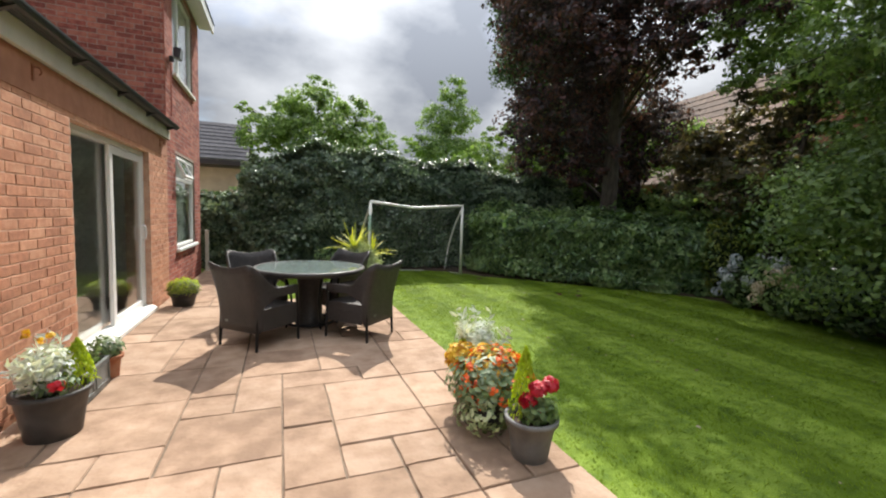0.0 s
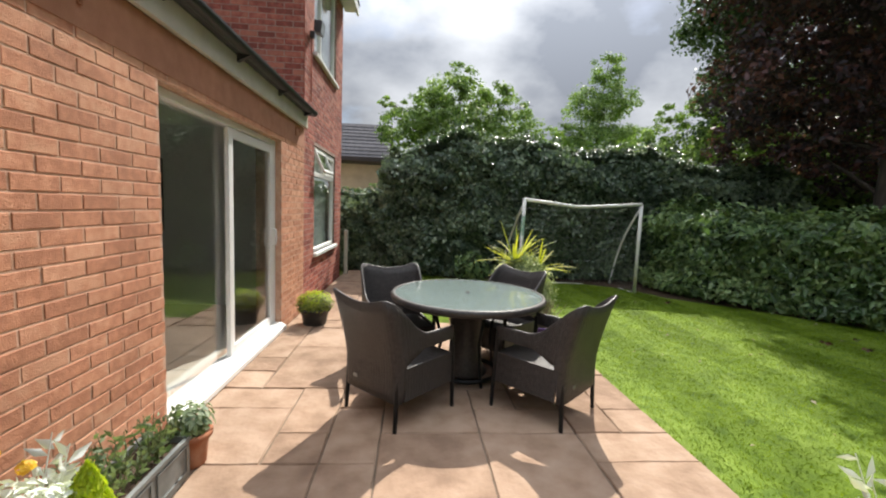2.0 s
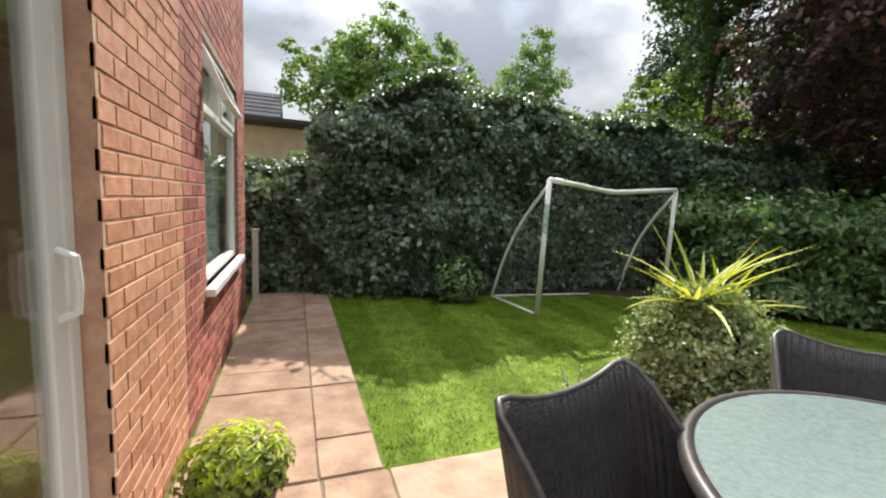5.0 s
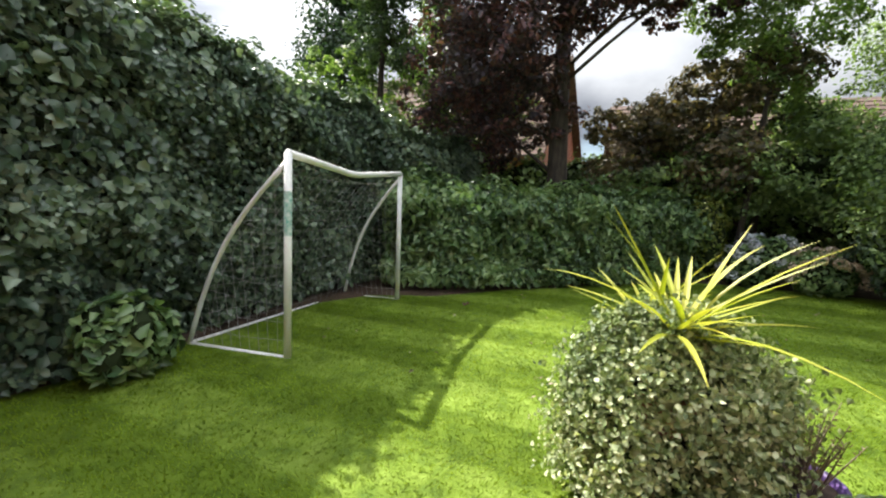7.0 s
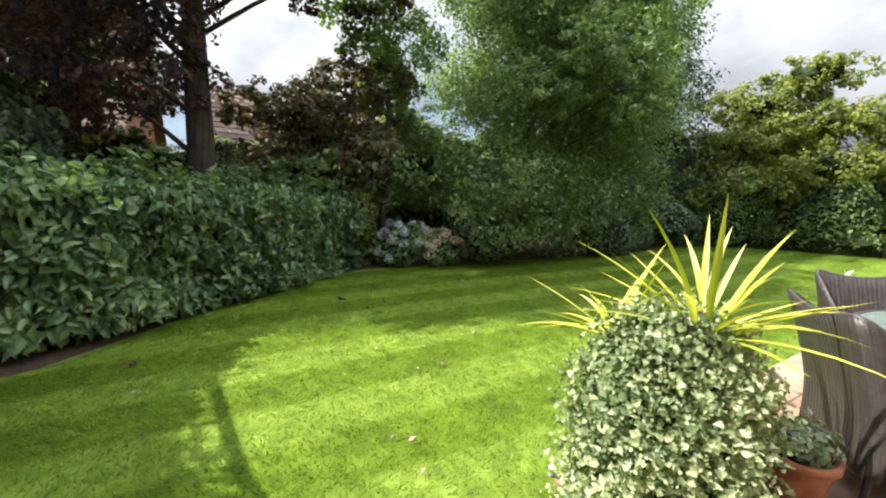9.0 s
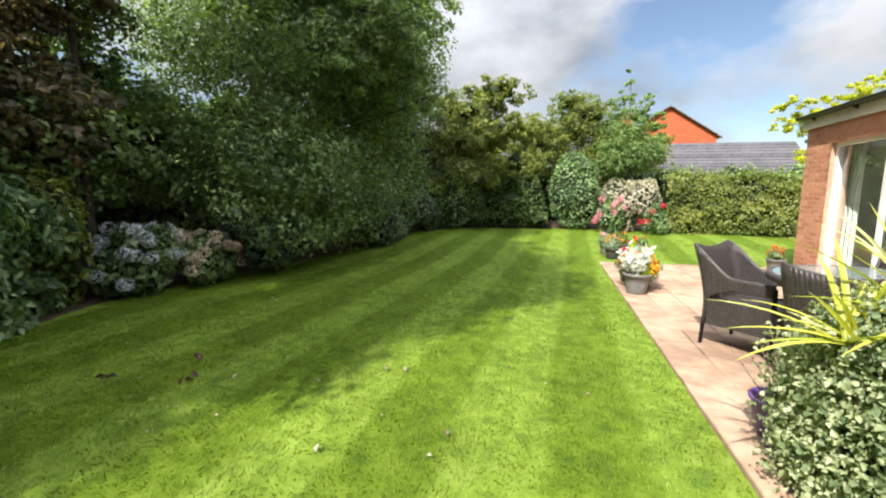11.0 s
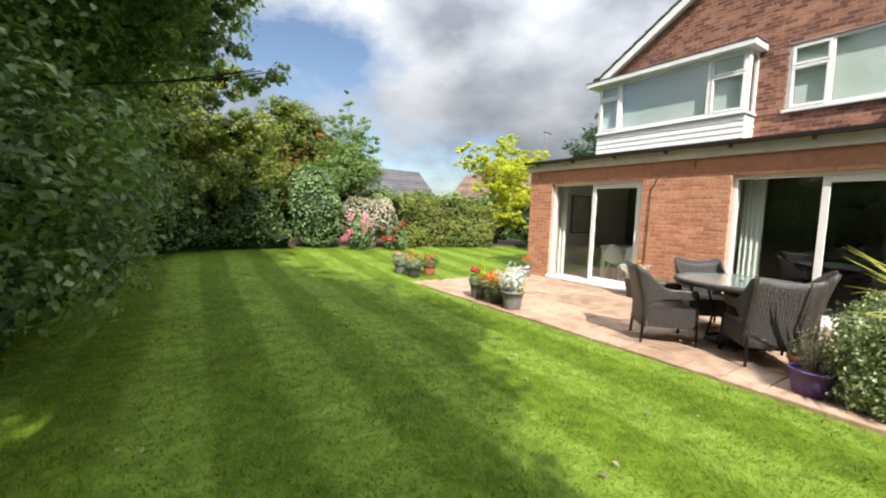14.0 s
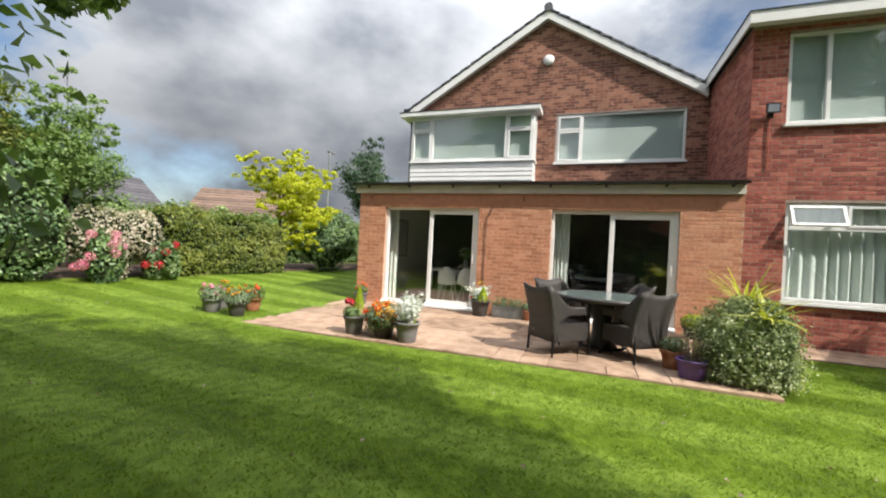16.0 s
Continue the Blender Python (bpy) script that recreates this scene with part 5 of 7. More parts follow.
hedge("far_boundary_hedge", [(-16.0, -14.6, 2.3), (-6.0, -15.4, 2.2), (0.0, -16.2, 2.2), (6.0, -16.8, 2.8), (12.6, -16.6, 3.6)], 1.2, 0, 22000, 0.13, M_MAPLE, "overgrown green boundary hedge beyond the far border", 52, lump=0.3)
# shrubs of the far border
bush("round_laurel", 3.5, -13.3, (1.1, 1.0, 2.85), 9000, 0.09, M_LAUREL, "tall rounded dark green laurel", 31)
bush("flowering_shrub", 1.9, -12.7, (1.0, 0.8, 1.75), 7000, 0.075, M_PINKISH, "pale pinkish variegated flowering shrub", 32)
hedge("clipped_hedge", [(-2.8, -11.9, 1.65), (-1.0, -12.2, 1.75), (0.9, -12.4, 1.75)], 1.2, 0, 13000, 0.07, M_YELLOWGREEN, "clipped light green hedge at the far border", 33, wide=0.6, base=0.15)
bush("border_laurel", 5.6, -13.2, (1.3, 0.9, 1.9), 8000, 0.09, M_MAPLE, "dark green shrub under the spreading tree", 53)
bush("border_laurel", 7.6, -12.6, (1.2, 1.0, 2.0), 8000, 0.09, M_LAUREL, "dark green shrub at the corner of the lawn", 54)
bush("dark_laurel", -5.2, -12.0, (1.6, 1.1, 2.3), 9000, 0.09, M_LAUREL, "dark green laurel beyond the corner of the house", 34)
bush("far_side_laurel", -9.0, -11.5, (2.4, 1.2, 2.6), 8000, 0.10, M_LAUREL, "dark green laurel along the side boundary", 35)
bush("low_euonymus", 9.9, -2.1, (0.55, 0.55, 1.75), 3500, 0.08, M_YELLOWGREEN, "lime green shrub catching the light", 36)
bush("ivy_mound", 8.9, -4.9, (0.7, 1.0, 1.2), 5000, 0.10, M_IVY, "ivy and ground leaves under the maple", 37)
bush("bramble_mound", 8.7, -8.6, (0.8, 1.6, 1.5), 7000, 0.10, M_IVY, "dark leafy undergrowth at the lawn edge", 38)
bush("bramble_mound", 8.4, -11.0, (0.8, 1.4, 1.3), 5000, 0.10, M_IVY, "dark leafy undergrowth at the lawn edge", 39)
bush("rose_bush", 2.75, 2.85, (0.42, 0.3, 0.72), 900, 0.12, M_LAUREL, "small broad-leaved shrub in front of the ivy", 40)


def hydrangea(x, y, r3, heads, petal, label, seed):
    t = bush("hydrangea", x, y, r3, 1800, 0.10, M_LAUREL, label, seed, "hydrangea", blobs=5)
    g = np.random.default_rng(seed)
    rx, ry, h = r3
    for k in range(heads):
        a, u = g.uniform(0, 2 * math.pi), g.uniform(0.1, 0.95)
        c = np.array([math.cos(a) * rx * 1.06 * math.sqrt(1 - 0.75 * u * u), math.sin(a) * ry * 1.06 * math.sqrt(1 - 0.75 * u * u), h * (0.15 + 0.85 * u)])
        p, d = ball_points(110, c, np.array([0.10, 0.10, 0.085]), g, 0.85)
        leaves("flower_head", p, d + g.normal(size=d.shape) * 0.25, 0.035, petal, t, 0.9, "", 0.1, seed + k)


hydrangea(9.55, -2.95, (0.5, 0.55, 0.95), 26, M_PALE, "hydrangea with pale blue-white flower heads", 41)
hydrangea(9.25, -3.72, (0.42, 0.52, 0.8), 40, M_BLUSH, "hydrangea with faded pinkish-brown flower heads", 42)
hydrangea(2.55, -12.1, (0.42, 0.35, 1.15), 14, M_PINK, "shrub with clusters of pink flowers", 43)
hydrangea(1.35, -11.9, (0.35, 0.3, 0.9), 6, M_RED, "shrub with crimson flowers", 44)

# ---- patio furniture ----


def rattan_chair():
    c = thing("rattan_chair", 0, 0, 0, "dark grey-brown ribbed rattan armchair with slim legs on the patio", "chair", "chairs round the patio table")
    path = [(-0.285, 0.25), (-0.285, 0.05), (-0.28, -0.22)]
    path += [(-0.23 + 0.05 * math.cos(a), -0.237 + 0.05 * math.sin(a)) for a in (math.pi + math.pi / 2 * k / 5 for k in range(1, 6))]
    path += [(-0.12, -0.288), (0.0, -0.29)]
    path = path + [(-x, y) for x, y in reversed(path[:-1])]
    acc = [0.0]
    for p, q in zip(path, path[1:]):
        acc.append(acc[-1] + math.dist(p, q))
    L = acc[-1]
    nu, nv = 44, 9
    outer, inner, uv = [], [], []
    for i in range(nu + 1):
        s = L * i / nu
        x, y = np.interp(s, acc, [p[0] for p in path]), np.interp(s, acc, [p[1] for p in path])
        k = abs(s - L / 2) / (L / 2)
        top = 0.845 + 0.045 * (k / 0.30) ** 2 if k < 0.30 else 0.62 + 0.27 * (0.5 + 0.5 * math.cos(math.pi * min(1, (k - 0.30) / 0.42))) ** 1.4
        wx = float(np.interp(s + 0.01, acc, [p[0] for p in path]) - np.interp(s - 0.01, acc, [p[0] for p in path]))
        wy = float(np.interp(s + 0.01, acc, [p[1] for p in path]) - np.interp(s - 0.01, acc, [p[1] for p in path]))
        d = math.hypot(wx, wy) or 1
        nx, ny = wy / d, -wx / d
        if nx * x + ny * (y + 0.02) < 0:
            nx, ny = -nx, -ny
        for j in range(nv + 1):
            low = 0.19 if k < 0.385 else 0.44 + 0.09 * min(1.0, (k - 0.385) / 0.25)
            z = low + (top - low) * j / nv
            h = max(0.0, (z - 0.40) / 0.49)
            px, py = x * (1 + 0.05 * h * h), y - (0.13 * h ** 1.3 if y < 0 else 0.02 * h) * (1 - 0.8 * k * k)
            outer.append((px + nx * 0.012, py + ny * 0.012, z))
            inner.append((px - nx * 0.012, py - ny * 0.012, z))
            uv.append((s, z))
    m = Mesh()
    w = nv + 1
    n = len(outer)
    q = [(i * w + j, (i + 1) * w + j, (i + 1) * w + j + 1, i * w + j + 1) for i in range(nu) for j in range(nv)]
    faces = q + [tuple(n + k for k in reversed(f)) for f in q]
    faces += [(i * w + nv, (i + 1) * w + nv, n + (i + 1) * w + nv, n + i * w + nv) for i in range(nu)]
    faces += [(i * w, n + i * w, n + (i + 1) * w, (i + 1) * w) for i in range(nu)]
    faces += [(j, j + 1, n + j + 1, n + j) for j in range(nv)] + [(nu * w + j, n + nu * w + j, n + nu * w + j + 1, nu * w + j + 1) for j in range(nv)]
    uu = uv + uv
    m.add(outer + inner, faces, [[uu[k] for k in f] for f in faces])
    part("backrest", m, M_RATTAN, c, "", True)
    rim = Mesh()
    rim.tube([((outer[i * w + nv][0] + inner[i * w + nv][0]) / 2, (outer[i * w + nv][1] + inner[i * w + nv][1]) / 2, outer[i * w + nv][2]) for i in range(nu + 1)], 0.0115, 7)
    part("rolled_rim", rim, M_RATTAN, c, "", True)
    s = Mesh()
    v = [(-0.265, -0.26, 0.40), (0.265, -0.26, 0.40), (0.265, 0.26, 0.415), (-0.265, 0.26, 0.415), (-0.265, -0.26, 0.36), (0.265, -0.26, 0.36), (0.265, 0.26, 0.36), (-0.265, 0.26, 0.36)]
    ff = [(0, 1, 2, 3), (7, 6, 5, 4), (0, 4, 5, 1), (1, 5, 6, 2), (2, 6, 7, 3), (3, 7, 4, 0)]
    s.add(v, ff, [[(v[k][0], v[k][1] + v[k][2]) for k in f] for f in ff])
    part("seat", s, M_RATTAN, c)
    ff2 = [(0, 3, 2, 1), (4, 5, 6, 7), (0, 1, 5, 4), (1, 2, 6, 5), (2, 3, 7, 6), (3, 0, 4, 7)]
    a = Mesh()
    v = [(-0.27, 0.245, 0.2), (0.27, 0.245, 0.2), (0.27, 0.27, 0.2), (-0.27, 0.27, 0.2), (-0.27, 0.245, 0.4), (0.27, 0.245, 0.4), (0.27, 0.27, 0.4), (-0.27, 0.27, 0.4)]
    ff = [(0, 3, 2, 1), (4, 5, 6, 7), (0, 1, 5, 4), (1, 2, 6, 5), (2, 3, 7, 6), (3, 0, 4, 7)]
    a.add(v, ff, [[(v[k][0], v[k][2]) for k in f] for f in ff])
    part("apron", a, M_RATTAN, c)
    for q in (-1, 1):
        b = Mesh()
        x0, x1 = sorted((q * 0.272, q * 0.29))
        v = [(x, y, z) for z in (0.2, 0.425) for x, y in ((x0, -0.24), (x1, -0.24), (x1, 0.27), (x0, 0.27))]
        b.add(v, ff2, [[(v[k][1], v[k][2]) for k in f] for f in ff2])
        part("side_skirt", b, M_RATTAN, c)
    for x, y, z in ((-0.25, -0.27, 0.4), (0.25, -0.27, 0.4), (-0.283, 0.245, 0.6), (0.283, 0.245, 0.6)):
        g = Mesh()
        g.tube([(x * 1.03, y * 1.08, 0.0), (x, y, z)], [0.015, 0.018], 8)
        part("leg", g, M_METAL, c)
    b = Mesh()
    b.box(-0.155, -0.115, -0.312, -0.306, 0.275, 0.297)
    part("badge", b, M_ZINC, c, "small pale metal maker's plate")
    return c


TABLE = (2.0, -2.2)


def set_chairs():
    first = rattan_chair()
    spots = [(1.44, -2.78, 316), (2.53, -2.77, 43), (2.35, -1.84, 130), (1.375, -1.95, 195)]
    for k, (x, y, turn) in enumerate(spots):
        m = pose(x, y, 0.0, 0, 0, turn)
        if k == 0:
            first.matrix_world = m
        else:
            copy_thing(first, m)


set_chairs()


def patio_table():
    t = thing("patio_table", TABLE[0], TABLE[1], 0, "round dark rattan patio table with a ribbed glass top", "table")
    m = Mesh()
    m.lathe([(0.0, 0.735), (0.635, 0.735), (0.64, 0.74), (0.635, 0.745), (0.0, 0.745)], seg=64)
    part("glass_top", m, M_TABLEGLASS, t, "obscured green-grey glass top")
    r = Mesh()
    r.lathe([(0.60, 0.69), (0.64, 0.682), (0.672, 0.70), (0.678, 0.725), (0.665, 0.745), (0.641, 0.748), (0.641, 0.733), (0.60, 0.733), (0.60, 0.69)], seg=64)
    part("rim", r, M_RATTAN, t, "", True)
    c = Mesh()
    c.lathe([(0.0, 0.03), (0.19, 0.03), (0.2, 0.05), (0.15, 0.12), (0.14, 0.4), (0.17, 0.66), (0.26, 0.69), (0.0, 0.69)], seg=32)
    part("pedestal", c, M_RATTAN, t, "", True)
    b = Mesh()
    b.tube([(0.29 * math.cos(2 * math.pi * k / 32), 0.29 * math.sin(2 * math.pi * k / 32), 0.05) for k in range(33)], 0.02, 8)
    part("base_ring", b, M_METAL, t, "", True)
    for k in range(4):
        a = radians(20 + 90 * k)
        g = Mesh()
        g.tube([(0.31 * math.cos(a), 0.31 * math.sin(a), 0.0), (0.29 * math.cos(a), 0.29 * math.sin(a), 0.06), (0.24 * math.cos(a), 0.24 * math.sin(a), 0.35), (0.33 * math.cos(a), 0.33 * math.sin(a), 0.69)], 0.014, 8)
        part("leg", g, M_METAL, t, "", True)
    p = Mesh()
    p.lathe([(0.0, 0.752), (0.022, 0.752), (0.026, 0.746), (0.026, 0.744)], seg=16)
    part("parasol_cap", p, M_METAL, t)


patio_table()

# ---- pots and plants ----
G = np.random.default_rng(77)


def pot_part(t, r0, r1, h, material, rim=0.012, lip=0.03):
    m = Mesh()
    m.lathe([(0.0, 0.0), (r0, 0.0), (r0 + 0.004, 0.006), (r0 + (r1 - r0) * 0.5, h * 0.5), (r1 - 0.004, h - lip), (r1 + rim, h - lip), (r1 + rim + 0.003, h - 0.004), (r1 + rim - 0.004, h), (r1 - 0.008, h), (r1 - 0.014, h - 0.03), (r1 - 0.02, h - 0.045)], seg=32)
    pt = part("pot", m, material, t, "", True)
    s = Mesh()
    s.lathe([(0.0, h - 0.03), (r1 * 0.5, h - 0.034), (r1 - 0.012, h - 0.038)], seg=24)
    part("compost", s, M_SOIL, t)
    return pt


def puff(t, name, c, r, n, size, material, shell=0.3, wide=0.5, up=0.4, seed=0, label=""):
    """A loose tuft of leaves or petals."""
    p, d = ball_points(n, c, r, np.random.default_rng(seed + 5), shell)
    p[:, 2] = np.maximum(p[:, 2], 0.02)
    return leaves(name, p, d + np.array([0, 0, up]), size, material, t, wide, label, 0.15, seed)


def sprigs(t, name, c, n, length, size, material, seed=0, spread=0.7, stem=M_STEM, per=12, wide=0.4):
    """Upright leafy shoots fanning from a point, with their stems."""
    g = np.random.default_rng(seed)
    P, N, U, m = [], [], [], Mesh()
    for k in range(n):
        a = g.uniform(0, 2 * math.pi)
        l = length * g.uniform(0.65, 1.1)
        way = np.array([math.cos(a) * spread * g.random(), math.sin(a) * spread * g.random(), 1.0])
        way /= np.linalg.norm(way)
        b = np.asarray(c) + np.array([math.cos(a), math.sin(a), 0]) * g.random() * 0.07
        e = b + way * l
        m.tube([b, (b + e) / 2 + way * 0.0, e], [0.004, 0.003, 0.0015], 4)
        for j in range(per):
            s = 0.2 + 0.8 * j / per
            o = g.normal(size=3)
            o -= way * np.dot(o, way)
            o /= np.linalg.norm(o)
            P.append(b + way * l * s + o * size * 0.45)
            N.append(np.cross(o, way) + g.normal(size=3) * 0.3)
            U.append(o + way * 0.6)
    part(name + "_stem", m, stem, t)
    leaves(name, np.array(P), np.array(N), size * (0.7 + 0.6 * g.random(len(P))), material, t, wide, "", 0.1, seed, np.array(U))


def dusty_miller(t, c, h, seed):
    sprigs(t, "silver_foliage", c, 16, h, 0.075, M_SILVER, seed, 0.75, M_SILVER, 16, 0.35)
    puff(t, "silver_leaf_tuft", (c[0], c[1], c[2] + h * 0.45), (h * 0.42, h * 0.42, h * 0.38), 420, 0.055, M_SILVER, 0.2, 0.35, 0.5, seed + 1)


def lime_cone(t, c, r, h, seed):
    g = np.random.default_rng(seed)
    n = 700
    u = g.random(n) ** 0.7
    a = g.random(n) * 2 * math.pi
    rr = r * (1 - u) ** 0.7 * (0.7 + 0.35 * g.random(n))
    p = np.stack([c[0] + rr * np.cos(a), c[1] + rr * np.sin(a), c[2] + u * h], 1)
    d = np.stack([np.cos(a), np.sin(a), 0.4 + 0 * a], 1)
    leaves("lime_foliage", p, d + g.normal(size=(n, 3)) * 0.4, 0.045, M_LIME, t, 0.22, "", 0.1, seed, np.array([0, 0, 1.0]) + d * 0.4)


def blooms(t, name, c, r, heads, size, material, seed, per=14, hr=0.03):
    g = np.random.default_rng(seed)
    cc, dd = ball_points(heads, c, r, g, 0.6)
    for k in range(heads):
        cc[k, 2] = max(cc[k, 2], 0.05)
        p, d = ball_points(per, cc[k], np.array([hr, hr, hr * 0.8]), g, 0.7)
        leaves(name, p, d + dd[k] * 0.5, size, material, t, 0.85, "", 0.15, seed + k)


t = thing("plant_pot", 0.33, -4.42, 0, "large dark pot with silver dusty miller and lime foliage", "plant pot")
pot_part(t, 0.135, 0.185, 0.30, M_POTDARK)
dusty_miller(t, (-0.02, -0.02, 0.27), 0.36, 51)
lime_cone(t, (0.10, 0.08, 0.27), 0.11, 0.30, 52)
puff(t, "green_foliage", (0.02, -0.08, 0.34), (0.15, 0.1, 0.08), 160, 0.05, M_HERB, 0.2, 0.5, 0.4, 53)
blooms(t, "yellow_flower", (-0.05, -0.02, 0.62), (0.12, 0.1, 0.05), 4, 0.03, M_AMBER, 54, 10, 0.02)
blooms(t, "dark_red_flower", (0.05, -0.12, 0.36), (0.06, 0.04, 0.03), 2, 0.04, M_RED, 55, 12, 0.03)

t = thing("planter_trough", 0.23, -3.87, 0, "zinc trough with panelled sides, planted with grey-green herbs", "planter")
m = Mesh()
for a, b, c, d, e, f in ((-0.12, 0.12, -0.30, 0.30, 0.0, 0.02), (-0.12, -0.105, -0.30, 0.30, 0.02, 0.22), (0.105, 0.12, -0.30, 0.30, 0.02, 0.22), (-0.105, 0.105, -0.30, -0.285, 0.02, 0.22), (-0.105, 0.105, 0.285, 0.30, 0.02, 0.22)):
    m.box(a, b, c, d, e, f)
part("body", m, M_ZINC, t)
m = Mesh()
for y0, y1 in ((-0.27, -0.02), (0.02, 0.27)):
    m.box(0.121, 0.126, y0, y1, 0.175, 0.185)
    m.box(0.121, 0.126, y0, y1, 0.035, 0.045)
    m.box(0.121, 0.126, y0, y0 + 0.01, 0.045, 0.175)
    m.box(0.121, 0.126, y1 - 0.01, y1, 0.045, 0.175)
m.box(0.121, 0.131, -0.305, 0.305, 0.205, 0.225)
part("panel_moulding", m, M_ZINC, t)
m = Mesh()
m.box(-0.104, 0.104, -0.284, 0.284, 0.15, 0.19)
part("compost", m, M_SOIL, t)
for k in range(6):
    sprigs(t, "herb", (0.02 * (-1) ** k, -0.23 + 0.09 * k, 0.18), 6, 0.22, 0.045, M_HERB, 60 + k, 0.6)

t = thing("terracotta_pot", 0.3, -3.47, 0, "small terracotta pot with a leafy green plant", "plant pot")
pot_part(t, 0.075, 0.10, 0.19, M_TERRA)
puff(t, "foliage", (0, 0, 0.25), (0.13, 0.13, 0.1), 300, 0.05, M_HERB, 0.2, 0.5, 0.4, 70)

t = thing("plant_bowl", 0.33, -0.72, 0, "black bowl with a lime green cushion plant beside the door", "plant pot")
pot_part(t, 0.13, 0.175, 0.20, M_POTBLACK)
puff(t, "foliage", (0, 0, 0.25), (0.23, 0.23, 0.13), 1100, 0.045, M_YELLOWGREEN, 0.35, 0.4, 0.6, 71)
puff(t, "lime_shoots", (0, 0, 0.30), (0.21, 0.21, 0.11), 500, 0.045, M_LIME, 0.5, 0.3, 0.8, 72)

t = thing("plant_pot", 0.45, -7.05, 0, "grey pot with orange flowers beside the dining room door", "plant pot")
pot_part(t, 0.10, 0.14, 0.24, M_POTGREY)
puff(t, "foliage", (0, 0, 0.32), (0.16, 0.16, 0.12), 350, 0.05, M_MAPLE, 0.2, 0.5, 0.4, 73)
blooms(t, "orange_flower", (0, 0, 0.38), (0.16, 0.16, 0.10), 12, 0.03, M_ORANGE, 74)

t = thing("plant_pot", 3.06, -5.58, 0, "grey pot with crimson celosia and a lime conifer", "plant pot", "pots along the patio edge")
pot_part(t, 0.105, 0.15, 0.26, M_POTGREY)
lime_cone(t, (-0.03, 0.05, 0.24), 0.10, 0.42, 75)
puff(t, "foliage", (0.04, -0.02, 0.30), (0.14, 0.13, 0.10), 420, 0.055, M_MAPLE, 0.2, 0.5, 0.3, 76)
blooms(t, "crimson_flower", (0.05, -0.05, 0.37), (0.14, 0.12, 0.11), 6, 0.045, M_RED, 77, 60, 0.05)

t = thing("plant_pot", 3.02, -5.12, 0, "pot of orange begonias with trailing pale leaves", "plant pot", "pots along the patio edge")
pot_part(t, 0.12, 0.17, 0.22, M_POTDARK)
puff(t, "foliage", (0, 0, 0.30), (0.32, 0.30, 0.20), 1100, 0.06, M_HERB, 0.3, 0.55, 0.3, 78)
puff(t, "bronze_foliage", (0.05, 0.05, 0.36), (0.26, 0.26, 0.18), 420, 0.055, M_AMBER, 0.4, 0.45, 0.3, 79)
puff(t, "trailing_leaves", (-0.08, -0.12, 0.14), (0.24, 0.22, 0.13), 420, 0.045, M_VARIEG, 0.5, 0.6, 0.2, 80)
blooms(t, "orange_flower", (0, -0.02, 0.33), (0.30, 0.28, 0.19), 46, 0.038, M_ORANGE, 81, 11, 0.032)

t = thing("plant_pot", 3.1, -4.72, 0, "light grey pot with tall silver dusty miller and yellow leaves", "plant pot", "pots along the patio edge")
pot_part(t, 0.12, 0.165, 0.27, M_POTGREY)
dusty_miller(t, (0.04, 0.03, 0.25), 0.46, 82)
lime_cone(t, (-0.10, 0.0, 0.24), 0.09, 0.26, 83)
puff(t, "yellow_foliage", (-0.16, -0.08, 0.36), (0.13, 0.12, 0.13), 360, 0.06, M_AMBER, 0.4, 0.5, 0.4, 84)

for k, (x, y, mt, fl, lf, lab) in enumerate(((3.05, -8.35, M_POTGREY, M_PINK, M_HERB, "grey pot with pink flowers at the patio end"), (3.0, -7.85, M_POTDARK, M_AMBER, M_HERB, "dark pot with amber flowers at the patio end"), (2.5, -8.02, M_TERRA, M_ORANGE, M_MAPLE, "terracotta pot with orange flowers"), (2.75, -8.5, M_POTGREY, M_AMBER, M_YELLOWGREEN, "grey pot with yellow foliage"))):
    t = thing("plant_pot", x, y, float(lawn_z(x, y)) if y < -7.7 else 0.0, lab, "plant pot", "pots at the end of the patio")
    pot_part(t, 0.11, 0.15, 0.22, mt)
    puff(t, "foliage", (0, 0, 0.30), (0.22, 0.22, 0.16), 520, 0.055, lf, 0.3, 0.5, 0.4, 90 + k)
    blooms(t, "flower", (0, 0, 0.36), (0.2, 0.2, 0.14), 13, 0.035, fl, 100 + k)


def blade(m, base, yaw, lift, length, width, bend):
    """One sword-shaped leaf, folded along its middle and arching over."""
    n = 7
    v = []
    x, y, z = base
    a = lift
    d = Vector((math.cos(yaw), math.sin(yaw), 0))
    s = Vector((-d.y, d.x, 0))
    p = Vector(base)
    for k in range(n):
        q = k / (n - 1)
        w = width * (0.55 + 0.9 * q if q < 0.4 else 0.91 * (1 - ((q - 0.4) / 0.6) ** 1.8)) + 0.0008
        v += [p + s * w / 2, p - Vector((0, 0, w * 0.22)), p - s * w / 2]
        p = p + (d * math.cos(a) + Vector((0, 0, 1)) * math.sin(a)) * (length / (n - 1))
        a -= bend / (n - 1)
    m.add(v, [(k * 3 + i, k * 3 + i + 1, k * 3 + 4 + i, k * 3 + 3 + i) for k in range(n - 1) for i in range(2)])


